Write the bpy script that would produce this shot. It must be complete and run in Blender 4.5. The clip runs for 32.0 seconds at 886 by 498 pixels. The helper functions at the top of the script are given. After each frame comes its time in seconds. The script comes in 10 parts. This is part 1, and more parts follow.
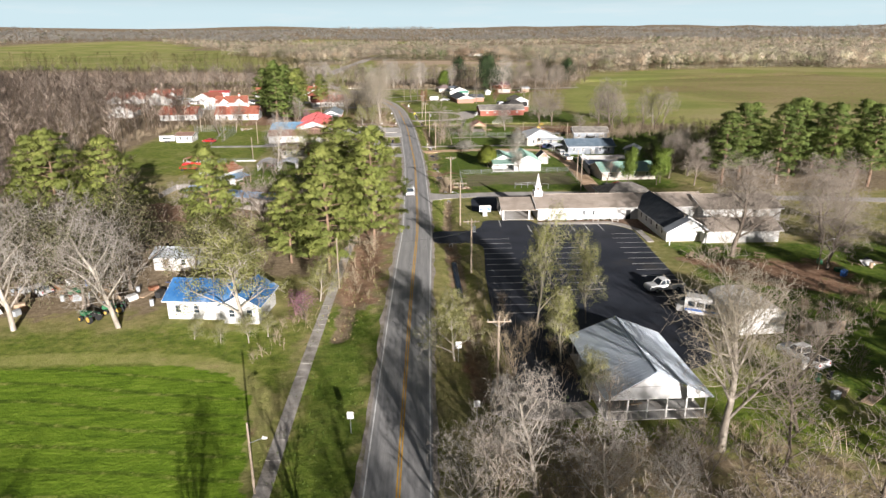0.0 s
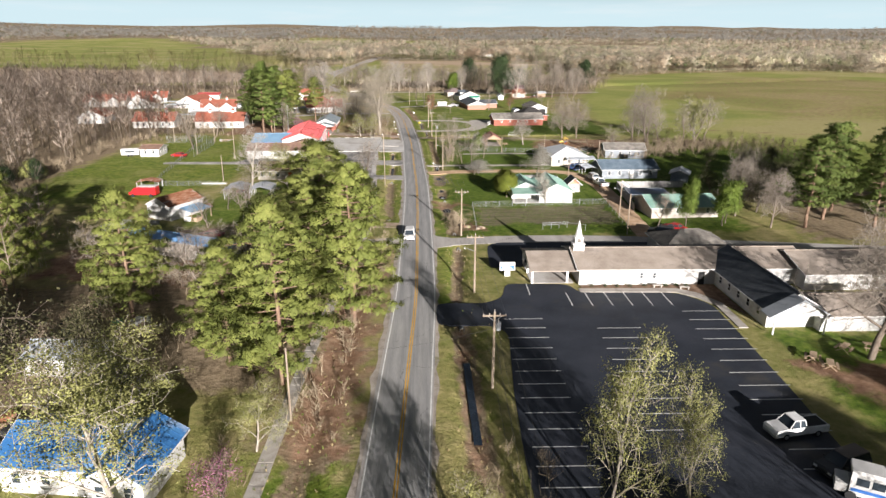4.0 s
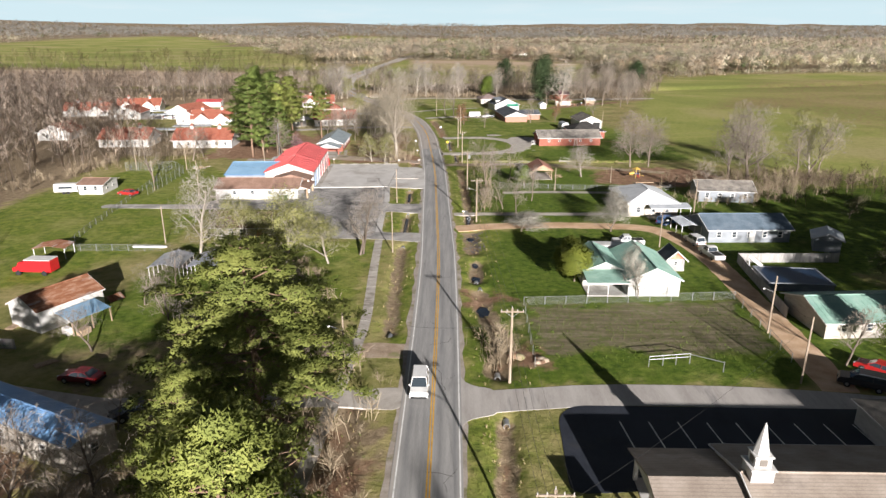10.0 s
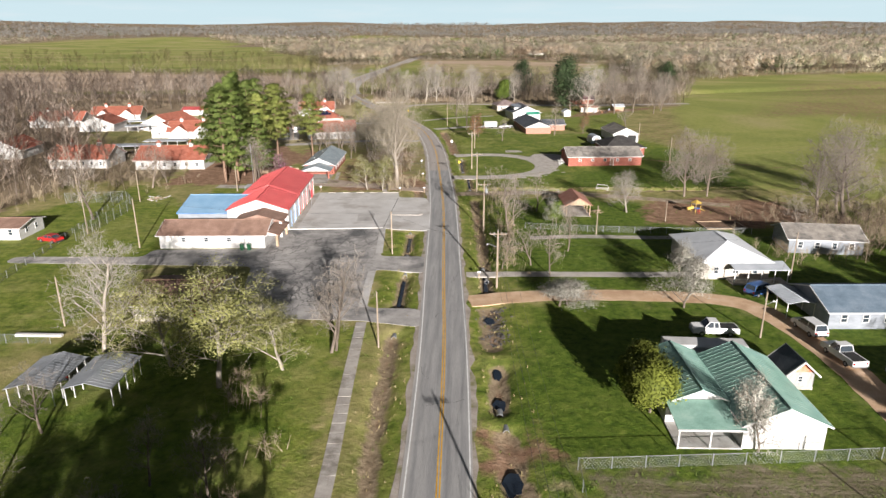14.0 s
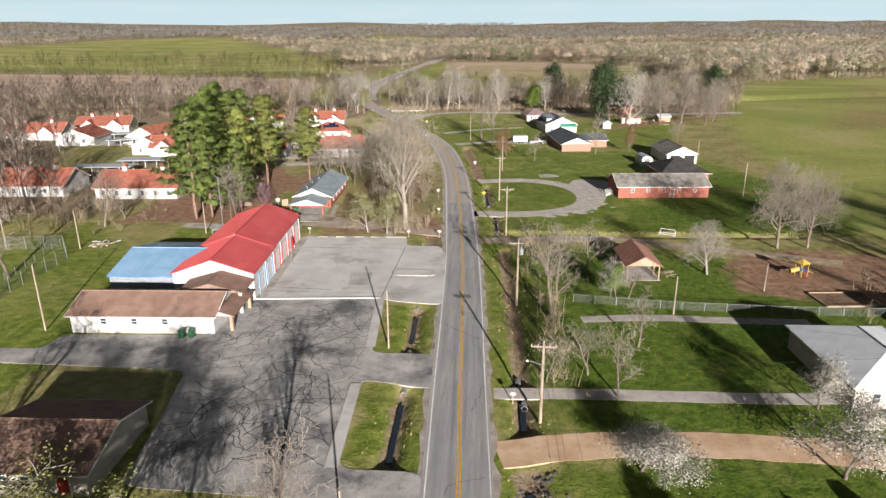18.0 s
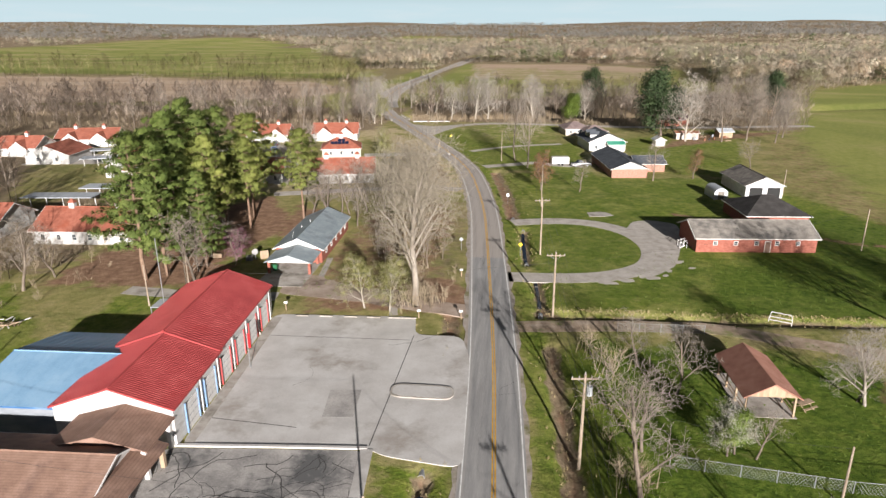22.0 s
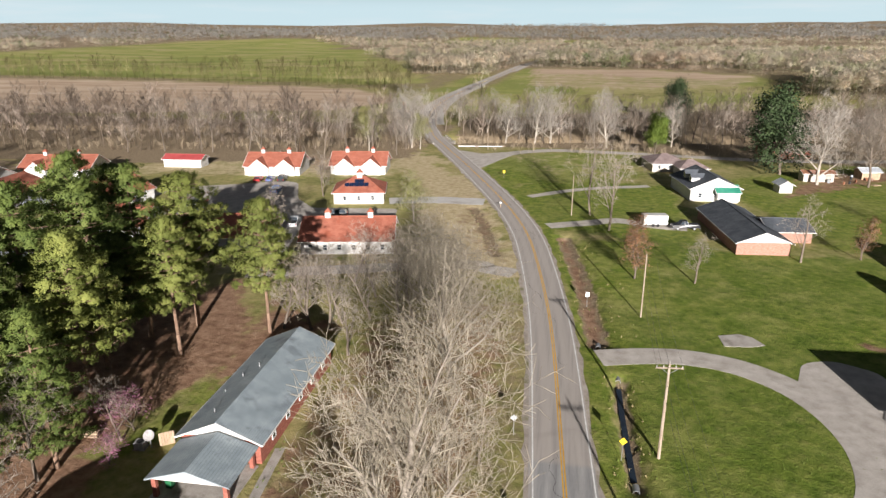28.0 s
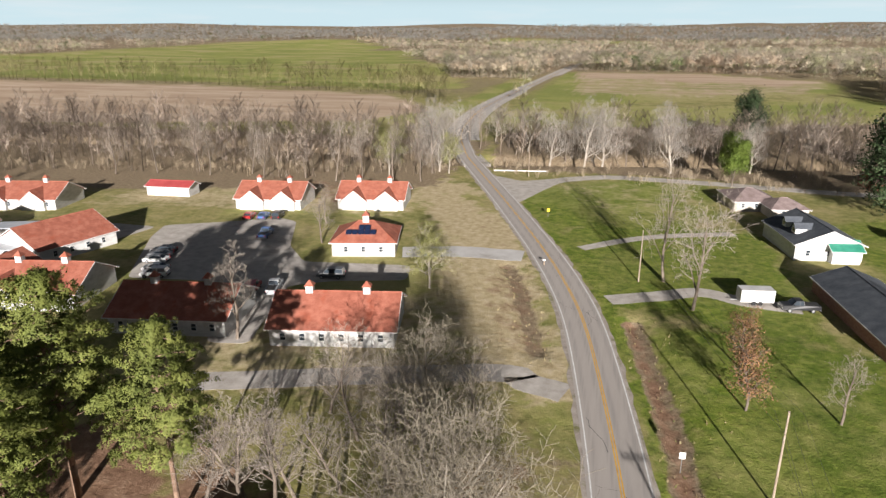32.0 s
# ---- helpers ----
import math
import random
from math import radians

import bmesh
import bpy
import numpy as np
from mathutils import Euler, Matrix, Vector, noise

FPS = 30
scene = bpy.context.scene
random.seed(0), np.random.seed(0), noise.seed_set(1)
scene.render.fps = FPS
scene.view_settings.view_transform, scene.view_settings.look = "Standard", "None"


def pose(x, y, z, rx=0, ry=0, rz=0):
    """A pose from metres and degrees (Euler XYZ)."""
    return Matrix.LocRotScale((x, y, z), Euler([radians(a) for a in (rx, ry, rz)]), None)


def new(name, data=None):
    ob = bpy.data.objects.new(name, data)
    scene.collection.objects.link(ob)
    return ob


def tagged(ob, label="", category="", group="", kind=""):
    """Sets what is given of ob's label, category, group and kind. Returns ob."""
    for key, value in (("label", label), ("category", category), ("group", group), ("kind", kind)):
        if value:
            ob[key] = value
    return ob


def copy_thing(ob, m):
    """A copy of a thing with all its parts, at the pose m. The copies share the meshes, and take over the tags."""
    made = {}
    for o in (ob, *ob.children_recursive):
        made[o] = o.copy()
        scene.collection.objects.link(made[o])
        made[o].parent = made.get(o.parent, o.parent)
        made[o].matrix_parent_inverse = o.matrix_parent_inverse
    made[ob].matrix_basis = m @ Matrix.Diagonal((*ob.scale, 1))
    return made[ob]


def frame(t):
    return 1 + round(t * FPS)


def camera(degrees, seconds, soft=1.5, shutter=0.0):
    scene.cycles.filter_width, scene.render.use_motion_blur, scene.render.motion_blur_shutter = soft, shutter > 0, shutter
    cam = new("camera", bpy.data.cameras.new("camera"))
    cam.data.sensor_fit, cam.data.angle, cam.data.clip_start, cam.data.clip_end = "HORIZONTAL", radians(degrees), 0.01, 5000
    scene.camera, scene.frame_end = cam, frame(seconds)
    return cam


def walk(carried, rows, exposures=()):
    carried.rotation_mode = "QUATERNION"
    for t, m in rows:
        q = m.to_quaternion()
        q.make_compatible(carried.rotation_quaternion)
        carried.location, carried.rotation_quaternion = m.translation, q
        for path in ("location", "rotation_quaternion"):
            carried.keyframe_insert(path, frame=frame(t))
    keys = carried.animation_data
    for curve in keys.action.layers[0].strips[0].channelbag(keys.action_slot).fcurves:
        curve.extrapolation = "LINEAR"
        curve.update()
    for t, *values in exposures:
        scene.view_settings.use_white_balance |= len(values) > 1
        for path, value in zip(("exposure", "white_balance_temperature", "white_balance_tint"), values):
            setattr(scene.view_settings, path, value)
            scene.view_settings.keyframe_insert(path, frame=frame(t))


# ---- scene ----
cam = camera(68.5, 32.0)
METRES, EYE, TILT, LEAN, TURN = 288.0, 36.0, 0.0, 0.0, -2.4
ROWS = [
    (0.0, 0.0, 0.0, 0.0, -0.08, -18.1, 0.24),
    (0.5, 0.0, 0.0158, -0.0, 0.02, -18.1, 0.19),
    (1.0, 0.0, 0.0317, -0.0001, 0.12, -18.1, 0.15),
    (1.5, -0.0001, 0.0476, -0.0001, 0.21, -18.12, 0.09),
    (2.0, -0.0001, 0.0633, -0.0002, 0.31, -18.14, 0.01),
    (2.5, -0.0003, 0.0788, -0.0002, 0.4, -18.15, -0.06),
    (3.0, -0.0004, 0.0943, -0.0003, 0.5, -18.14, -0.13),
    (3.5, -0.0006, 0.1099, -0.0003, 0.6, -18.14, -0.19),
    (5.5, -0.0013, 0.1717, 0.0002, 1.16, -18.2, -0.34),
    (6.0, -0.0017, 0.1875, 0.0004, 1.45, -18.23, -0.36),
    (6.5, -0.0022, 0.2033, 0.0004, 1.74, -18.23, -0.32),
    (7.0, -0.0026, 0.2193, 0.0006, 2.07, -18.25, -0.28),
    (7.5, -0.0032, 0.2353, 0.0006, 2.37, -18.27, -0.24),
    (8.0, -0.0038, 0.2511, 0.0007, 2.65, -18.29, -0.22),
    (8.5, -0.0043, 0.2671, 0.0007, 2.89, -18.3, -0.22),
    (9.0, -0.0049, 0.2832, 0.0007, 3.06, -18.31, -0.21),
    (9.5, -0.0055, 0.2992, 0.0005, 3.22, -18.31, -0.16),
    (10.0, -0.0059, 0.3149, 0.0007, 3.37, -18.33, -0.13),
    (10.5, -0.0066, 0.3308, 0.0006, 3.47, -18.34, -0.11),
    (11.0, -0.0071, 0.3465, 0.0007, 3.59, -18.36, -0.1),
    (11.5, -0.0076, 0.3621, 0.0008, 3.73, -18.37, -0.05),
    (12.0, -0.0083, 0.3777, 0.0009, 3.85, -18.37, -0.02),
    (12.5, -0.0089, 0.3933, 0.001, 3.98, -18.38, 0.01),
    (13.0, -0.0097, 0.4091, 0.0011, 4.16, -18.39, 0.03),
    (13.5, -0.0103, 0.4248, 0.0011, 4.35, -18.39, 0.09),
    (14.0, -0.011, 0.4405, 0.0011, 4.5, -18.4, 0.13),
    (14.5, -0.0119, 0.4564, 0.0012, 4.6, -18.41, 0.14),
    (16.5, -0.0148, 0.5151, 0.0016, 5.59, -18.39, 0.2),
    (17.0, -0.0159, 0.5307, 0.0017, 5.88, -18.38, 0.23),
    (17.5, -0.0173, 0.5462, 0.0019, 6.23, -18.37, 0.21),
    (18.0, -0.0186, 0.5618, 0.0022, 6.6, -18.38, 0.21),
    (18.5, -0.02, 0.5762, 0.0024, 6.86, -18.38, 0.2),
    (19.0, -0.0215, 0.5916, 0.0028, 7.13, -18.38, 0.19),
    (19.5, -0.0231, 0.6072, 0.0028, 7.34, -18.38, 0.22),
    (20.0, -0.0248, 0.6226, 0.0032, 7.55, -18.38, 0.21),
    (20.5, -0.0264, 0.6381, 0.0035, 7.8, -18.39, 0.22),
    (21.0, -0.0282, 0.6535, 0.0038, 8.13, -18.39, 0.21),
    (21.5, -0.03, 0.6691, 0.0041, 8.55, -18.38, 0.2),
    (22.0, -0.0319, 0.6845, 0.0046, 9.0, -18.38, 0.19),
    (22.5, -0.0338, 0.7, 0.005, 9.39, -18.39, 0.18),
    (23.0, -0.0358, 0.7154, 0.0054, 9.79, -18.37, 0.16),
    (23.5, -0.0378, 0.7308, 0.006, 10.17, -18.38, 0.16),
    (24.0, -0.0399, 0.7461, 0.0066, 10.56, -18.37, 0.16),
    (24.5, -0.0422, 0.7616, 0.0071, 10.92, -18.37, 0.11),
    (25.0, -0.0444, 0.7772, 0.0076, 11.29, -18.36, 0.06),
    (25.5, -0.0465, 0.7927, 0.0082, 11.67, -18.36, 0.06),
    (27.5, -0.0558, 0.8553, 0.0098, 13.32, -18.35, 0.03),
    (28.0, -0.0584, 0.871, 0.0103, 13.81, -18.32, 0.07),
    (28.5, -0.061, 0.8864, 0.0108, 14.37, -18.32, 0.07),
    (29.0, -0.0638, 0.9018, 0.0113, 14.82, -18.31, 0.09),
    (29.5, -0.0666, 0.9172, 0.0119, 15.25, -18.31, 0.08),
    (30.0, -0.0695, 0.9326, 0.0125, 15.68, -18.31, 0.08),
    (30.5, -0.0725, 0.9481, 0.013, 16.11, -18.3, 0.09),
    (31.0, -0.0755, 0.9635, 0.0135, 16.53, -18.28, 0.07),
    (31.5, -0.0784, 0.9789, 0.0141, 16.92, -18.27, 0.08),
    (32.0, -0.0815, 0.9946, 0.0146, 17.32, -18.28, 0.1),
]
walk(cam, [(t, pose(0, 0, EYE, TILT, LEAN, TURN) @ pose(METRES * x, METRES * y, METRES * z, 90 + pitch, roll, yaw)) for t, x, y, z, yaw, pitch, roll in ROWS], [(0.0, 1.32), (6.0, 1.38), (9.0, 1.36), (14.0, 1.3), (18.0, 1.25), (24.0, 1.2), (28.0, 1.24), (32.0, 1.28)])

# ---------------------------------------------------------------- light
SUN_ELEV = radians(14.0)
SUN_FROM = Vector((0.275, -0.961, 0.0)).normalized()          # the side the sun stands on
world = bpy.data.worlds.new("sky")
scene.world = world
world.use_nodes = True
wn = world.node_tree.nodes
sky = wn.new("ShaderNodeTexSky")
sky.sky_type, sky.sun_disc = "NISHITA", False
sky.sun_elevation = SUN_ELEV
sky.sun_rotation = math.atan2(SUN_FROM.x, SUN_FROM.y)
sky.air_density, sky.dust_density, sky.ozone_density = 0.9, 0.0, 2.6
wn["Background"].inputs["Strength"].default_value = 0.0095
wl = world.node_tree.links
tint = wn.new("ShaderNodeMix")
tint.data_type, tint.blend_type = "RGBA", "MULTIPLY"
tint.inputs[0].default_value = 1.0
tint.inputs[7].default_value = (0.155, 0.245, 0.40, 1)
wl.new(sky.outputs[0], tint.inputs[6])
# pale haze all round the horizon, and thin high cloud
sky_co = wn.new("ShaderNodeTexCoord")
split = wn.new("ShaderNodeSeparateXYZ")
wl.new(sky_co.outputs["Generated"], split.inputs[0])
haze = wn.new("ShaderNodeMapRange")
haze.interpolation_type = "SMOOTHSTEP"
haze.inputs[1].default_value, haze.inputs[2].default_value, haze.inputs[3].default_value, haze.inputs[4].default_value = 0.03, 0.12, 1.0, 0.0
wl.new(split.outputs["Z"], haze.inputs[0])
haze_mix = wn.new("ShaderNodeMix")
haze_mix.data_type = "RGBA"
haze_mix.inputs[7].default_value = (27.4, 34.6, 37.4, 1)
wl.new(haze.outputs[0], haze_mix.inputs[0])
wl.new(tint.outputs[2], haze_mix.inputs[6])
cloud_map = wn.new("ShaderNodeMapping")
cloud_map.inputs["Scale"].default_value = (1.0, 1.0, 12.0)
wl.new(sky_co.outputs["Generated"], cloud_map.inputs[0])
clouds = wn.new("ShaderNodeTexNoise")
clouds.inputs["Scale"].default_value, clouds.inputs["Detail"].default_value, clouds.inputs["Roughness"].default_value = 5.0, 6.0, 0.6
wl.new(cloud_map.outputs[0], clouds.inputs["Vector"])
cloud_part = wn.new("ShaderNodeMapRange")
cloud_part.inputs[1].default_value, cloud_part.inputs[2].default_value, cloud_part.inputs[4].default_value = 0.48, 0.72, 0.5
wl.new(clouds.outputs["Fac"], cloud_part.inputs[0])
cloud_mix = wn.new("ShaderNodeMix")
cloud_mix.data_type = "RGBA"
cloud_mix.inputs[7].default_value = (34.0, 36.6, 38.0, 1)
wl.new(cloud_part.outputs[0], cloud_mix.inputs[0])
wl.new(haze_mix.outputs[2], cloud_mix.inputs[6])
wl.new(cloud_mix.outputs[2], wn["Background"].inputs["Color"])
sun_data = bpy.data.lights.new("sun", "SUN")
sun_data.energy, sun_data.angle, sun_data.color = 5.0, radians(0.55), (0.97, 0.91, 0.875)
sun = new("sun", sun_data)
sun_dir = -(SUN_FROM * math.cos(SUN_ELEV) + Vector((0, 0, math.sin(SUN_ELEV))))
sun.rotation_euler = sun_dir.to_track_quat("-Z", "Y").to_euler()
sun.location = (60, -200, 120)

# ---------------------------------------------------------------- tools
class Geo:
    """Collects vertices and faces of one mesh."""

    def __init__(self):
        self.v, self.f = [], []

    def add(self, verts, faces):
        n = len(self.v)
        self.v += [tuple(p) for p in verts]
        self.f += [tuple(i + n for i in q) for q in faces]
        return self

    def box(self, x0, x1, y0, y1, z0, z1):
        return self.add([(x0, y0, z0), (x1, y0, z0), (x1, y1, z0), (x0, y1, z0), (x0, y0, z1), (x1, y0, z1), (x1, y1, z1), (x0, y1, z1)],
                        [(3, 2, 1, 0), (4, 5, 6, 7), (0, 1, 5, 4), (1, 2, 6, 5), (2, 3, 7, 6), (3, 0, 4, 7)])

    def beam(self, a, b, r0, r1=None, n=6):
        a, b = Vector(a), Vector(b)
        r1 = r0 if r1 is None else r1
        d = (b - a).normalized()
        u = d.orthogonal().normalized()
        w = d.cross(u)
        ring = [(u * math.cos(k * math.tau / n) + w * math.sin(k * math.tau / n)) for k in range(n)]
        vs = [a + p * r0 for p in ring] + [b + p * r1 for p in ring]
        fs = [(k, (k + 1) % n, n + (k + 1) % n, n + k) for k in range(n)] + [tuple(range(n - 1, -1, -1)), tuple(range(n, 2 * n))]
        return self.add(vs, fs)

    def slab(self, quad, t):
        """A plate whose top is the quad (any number of corners), t thick downwards."""
        n = len(quad)
        vs = [tuple(p) for p in quad] + [(p[0], p[1], p[2] - t) for p in quad]
        return self.add(vs, [tuple(range(n)), tuple(range(2 * n - 1, n - 1, -1))] + [(k + n, (k + 1) % n + n, (k + 1) % n, k) for k in range(n)])

    def prism(self, outline, axis, a, b):
        """An outline of (u, z) drawn out along x or y from a to b."""
        n = len(outline)
        mk = (lambda u, z, s: (s, u, z)) if axis == "x" else (lambda u, z, s: (u, s, z))
        vs = [mk(u, z, a) for u, z in outline] + [mk(u, z, b) for u, z in outline]
        fs = [tuple(range(n)), tuple(range(2 * n - 1, n - 1, -1))] + [(k + n, (k + 1) % n + n, (k + 1) % n, k) for k in range(n)]
        return self.add(vs, fs)

    def mesh(self, name, material, smooth=False):
        me = bpy.data.meshes.new(name)
        me.from_pydata(self.v, [], self.f)
        bm = bmesh.new()
        bm.from_mesh(me)
        bmesh.ops.recalc_face_normals(bm, faces=bm.faces)
        bm.to_mesh(me)
        bm.free()
        if smooth:
            me.shade_smooth()
        me.materials.append(material)
        return me


def part(name, geo, material, parent=None, label="", smooth=False):
    ob = new(name, geo.mesh(name, material, smooth) if isinstance(geo, Geo) else geo)
    if parent is not None:
        ob.parent = parent
    return tagged(ob, label)


def root(name, x, y, z, yaw, label, category, group=""):
    ob = new(name)
    ob.empty_display_size = 0.5
    ob.matrix_basis = pose(x, y, z, 0, 0, yaw)
    return tagged(ob, label, category, group)


def fast_mesh(name, verts, tris, material, smooth=False, rounded=None):
    """A mesh of triangles from arrays."""
    me = bpy.data.meshes.new(name)
    verts, tris = np.asarray(verts, np.float32), np.asarray(tris, np.int32)
    me.vertices.add(len(verts))
    me.vertices.foreach_set("co", verts.ravel())
    me.loops.add(tris.size)
    me.loops.foreach_set("vertex_index", tris.ravel())
    me.polygons.add(len(tris))
    me.polygons.foreach_set("loop_start", np.arange(0, tris.size, 3, dtype=np.int32))
    me.update(calc_edges=True)
    me.materials.append(material)
    if smooth or rounded is not None:
        me.shade_smooth()
    if rounded is not None:
        me.normals_split_custom_set_from_vertices(np.asarray(rounded, np.float32))
    return me


def smooth_line(pts, step=1.0):
    """A smooth line (Catmull-Rom) through points, cut every step metres or so."""
    p = [np.array(q, float) for q in pts]
    p = [2 * p[0] - p[1]] + p + [2 * p[-1] - p[-2]]
    out = []
    for i in range(1, len(p) - 2):
        n = max(2, int(np.linalg.norm(p[i + 1] - p[i]) / step))
        for k in range(n):
            t = k / n
            out.append(0.5 * (2 * p[i] + (p[i + 1] - p[i - 1]) * t + (2 * p[i - 1] - 5 * p[i] + 4 * p[i + 1] - p[i + 2]) * t * t
                              + (3 * p[i] - p[i - 1] - 3 * p[i + 1] + p[i + 2]) * t ** 3))
    out.append(p[-2])
    return np.array(out)


def normals(line):
    d = np.gradient(line[:, :2], axis=0)
    d /= np.linalg.norm(d, axis=1)[:, None]
    return np.stack([d[:, 1], -d[:, 0]], 1)          # to the right of the way


def ribbon(line, left, right, z, thick=0.0, lift=None):
    """A band along a line, from left to right of it (metres, right is positive)."""
    g = Geo()
    n = normals(line)
    k = len(line)
    a, b = line[:, :2] + n * np.broadcast_to(left, k)[:, None], line[:, :2] + n * np.broadcast_to(right, k)[:, None]
    zz = np.full(k, z) if lift is None else lift
    vs = [(*p, h) for p, h in zip(a, zz)] + [(*p, h) for p, h in zip(b, zz)]
    fs = [(i, k + i, k + i + 1, i + 1) for i in range(k - 1)]
    if thick:
        vs += [(*p, h - thick) for p, h in zip(a, zz)] + [(*p, h - thick) for p, h in zip(b, zz)]
        for i in range(k - 1):
            fs += [(i, i + 1, 2 * k + i + 1, 2 * k + i), (k + i + 1, k + i, 3 * k + i, 3 * k + i + 1)]
    return g.add(vs, fs)


def inside(px, py, poly):
    """Which of the points lie in a polygon."""
    res = np.zeros(px.shape, bool)
    x0, y0 = poly[-1]
    for x1, y1 in poly:
        if y0 != y1:
            c = ((y1 > py) != (y0 > py)) & (px < (x0 - x1) * (py - y1) / (y0 - y1) + x1)
            res ^= c
        x0, y0 = x1, y1
    return res


def line_dist(px, py, pts):
    """The distance of points from a line of points."""
    best = np.full(px.shape, 1e9)
    for (x0, y0), (x1, y1) in zip(pts[:-1], pts[1:]):
        dx, dy = x1 - x0, y1 - y0
        t = np.clip(((px - x0) * dx + (py - y0) * dy) / (dx * dx + dy * dy + 1e-9), 0, 1)
        best = np.minimum(best, np.hypot(px - x0 - t * dx, py - y0 - t * dy))
    return best


def wob(px, py, s, seed=0.0):
    """A cheap smooth wobble, -1 to 1, with waves of about s metres."""
    k = math.tau / s
    return (np.sin(px * k + 1.3 * np.sin(py * k * 0.7 + seed) + seed * 2.1) + np.sin(py * k * 1.1 + 1.7 * np.sin(px * k * 0.6 - seed) + seed)
            + np.sin((px + py) * k * 1.7 + seed * 3.3) * 0.5) / 2.5


# ---------------------------------------------------------------- materials
def noisy(name, colours, size=1.0, fine=0.08, rough=0.8, bump=0.0, metal=0.0, spread=0.0, where="object", stretch=(1, 1, 1), stain=None, spec=0.3, courses=0.0, tone=0.0):
    """A surface whose colour runs over the given ones in patches of about size metres and in grain of about fine metres.
    spread: how far single objects differ in brightness. stain: a colour for blotches and its share."""
    m = bpy.data.materials.new(name)
    m.use_nodes = True
    nt = m.node_tree
    nd, lk = nt.nodes, nt.links
    bsdf = nd["Principled BSDF"]
    if where == "world":
        co = nd.new("ShaderNodeNewGeometry").outputs["Position"]
    else:
        co = nd.new("ShaderNodeTexCoord").outputs["Object"]
    mp = nd.new("ShaderNodeMapping")
    mp.inputs["Scale"].default_value = stretch
    lk.new(co, mp.inputs[0])

    def tex(s, detail, rough_=0.6):
        t = nd.new("ShaderNodeTexNoise")
        t.inputs["Scale"].default_value = 1.0 / s
        t.inputs["Detail"].default_value = detail
        t.inputs["Roughness"].default_value = rough_
        lk.new(mp.outputs[0], t.inputs["Vector"])
        return t.outputs["Fac"]

    big, small = tex(size, 4), tex(fine, 3)
    mix = nd.new("ShaderNodeMath")
    mix.operation = "MULTIPLY_ADD"
    lk.new(small, mix.inputs[0])
    mix.inputs[1].default_value = 0.45
    sub = nd.new("ShaderNodeMath")
    sub.operation = "SUBTRACT"
    lk.new(big, sub.inputs[0])
    sub.inputs[1].default_value = 0.22
    lk.new(sub.outputs[0], mix.inputs[2])
    ramp = nd.new("ShaderNodeValToRGB")
    el = ramp.color_ramp.elements
    while len(el) < len(colours):
        el.new(0.5)
    for i, c in enumerate(colours):
        el[i].position = 0.3 + 0.4 * i / max(1, len(colours) - 1)
        el[i].color = (*c, 1)
    lk.new(mix.outputs[0], ramp.inputs[0])
    colour = ramp.outputs[0]
    if stain:
        st = nd.new("ShaderNodeMapRange")
        lk.new(tex(size * 2.3, 6, 0.7), st.inputs[0])
        st.inputs[1].default_value, st.inputs[2].default_value = 0.62 - stain[1] * 0.3, 0.72 - stain[1] * 0.2
        mx = nd.new("ShaderNodeMix")
        mx.data_type = "RGBA"
        lk.new(st.outputs[0], mx.inputs[0])
        lk.new(colour, mx.inputs[6])
        mx.inputs[7].default_value = (*stain[0], 1)
        colour = mx.outputs[2]
    if courses:
        xyz = nd.new("ShaderNodeSeparateXYZ")
        lk.new(co, xyz.inputs[0])
        turn = nd.new("ShaderNodeMath")
        turn.operation = "MULTIPLY"
        lk.new(xyz.outputs["Z"], turn.inputs[0])
        turn.inputs[1].default_value = 1.0 / courses
        saw = nd.new("ShaderNodeMath")
        saw.operation = "FRACT"
        lk.new(turn.outputs[0], saw.inputs[0])
        edge = nd.new("ShaderNodeMapRange")
        lk.new(saw.outputs[0], edge.inputs[0])
        edge.inputs[1].default_value, edge.inputs[2].default_value, edge.inputs[3].default_value, edge.inputs[4].default_value = 0.0, 0.35, 0.72, 1.0
        row_ = nd.new("ShaderNodeMix")
        row_.data_type, row_.blend_type = "RGBA", "MULTIPLY"
        row_.inputs[0].default_value = 1.0
        lk.new(colour, row_.inputs[6])
        lk.new(edge.outputs[0], row_.inputs[7])
        colour = row_.outputs[2]
    if spread or tone:
        mr = nd.new("ShaderNodeMapRange")
        if tone:                                       # a shade for each tree of a wood
            at = nd.new("ShaderNodeAttribute")
            at.attribute_name = "tone"
            lk.new(at.outputs["Fac"], mr.inputs[0])
        else:
            lk.new(nd.new("ShaderNodeObjectInfo").outputs["Random"], mr.inputs[0])
        mr.inputs[3].default_value, mr.inputs[4].default_value = 1 - (tone or spread), 1 + (tone or spread)
        hs = nd.new("ShaderNodeHueSaturation")
        lk.new(colour, hs.inputs["Color"])
        lk.new(mr.outputs[0], hs.inputs["Value"])
        colour = hs.outputs[0]
    lk.new(colour, bsdf.inputs["Base Color"])
    bsdf.inputs["Roughness"].default_value = rough
    bsdf.inputs["Metallic"].default_value = metal
    bsdf.inputs["Specular IOR Level"].default_value = spec
    if bump:
        b = nd.new("ShaderNodeBump")
        b.inputs["Strength"].default_value = min(1.0, bump)
        b.inputs["Distance"].default_value = fine * 0.6
        lk.new(small, b.inputs["Height"])
        lk.new(b.outputs[0], bsdf.inputs["Normal"])
    return m


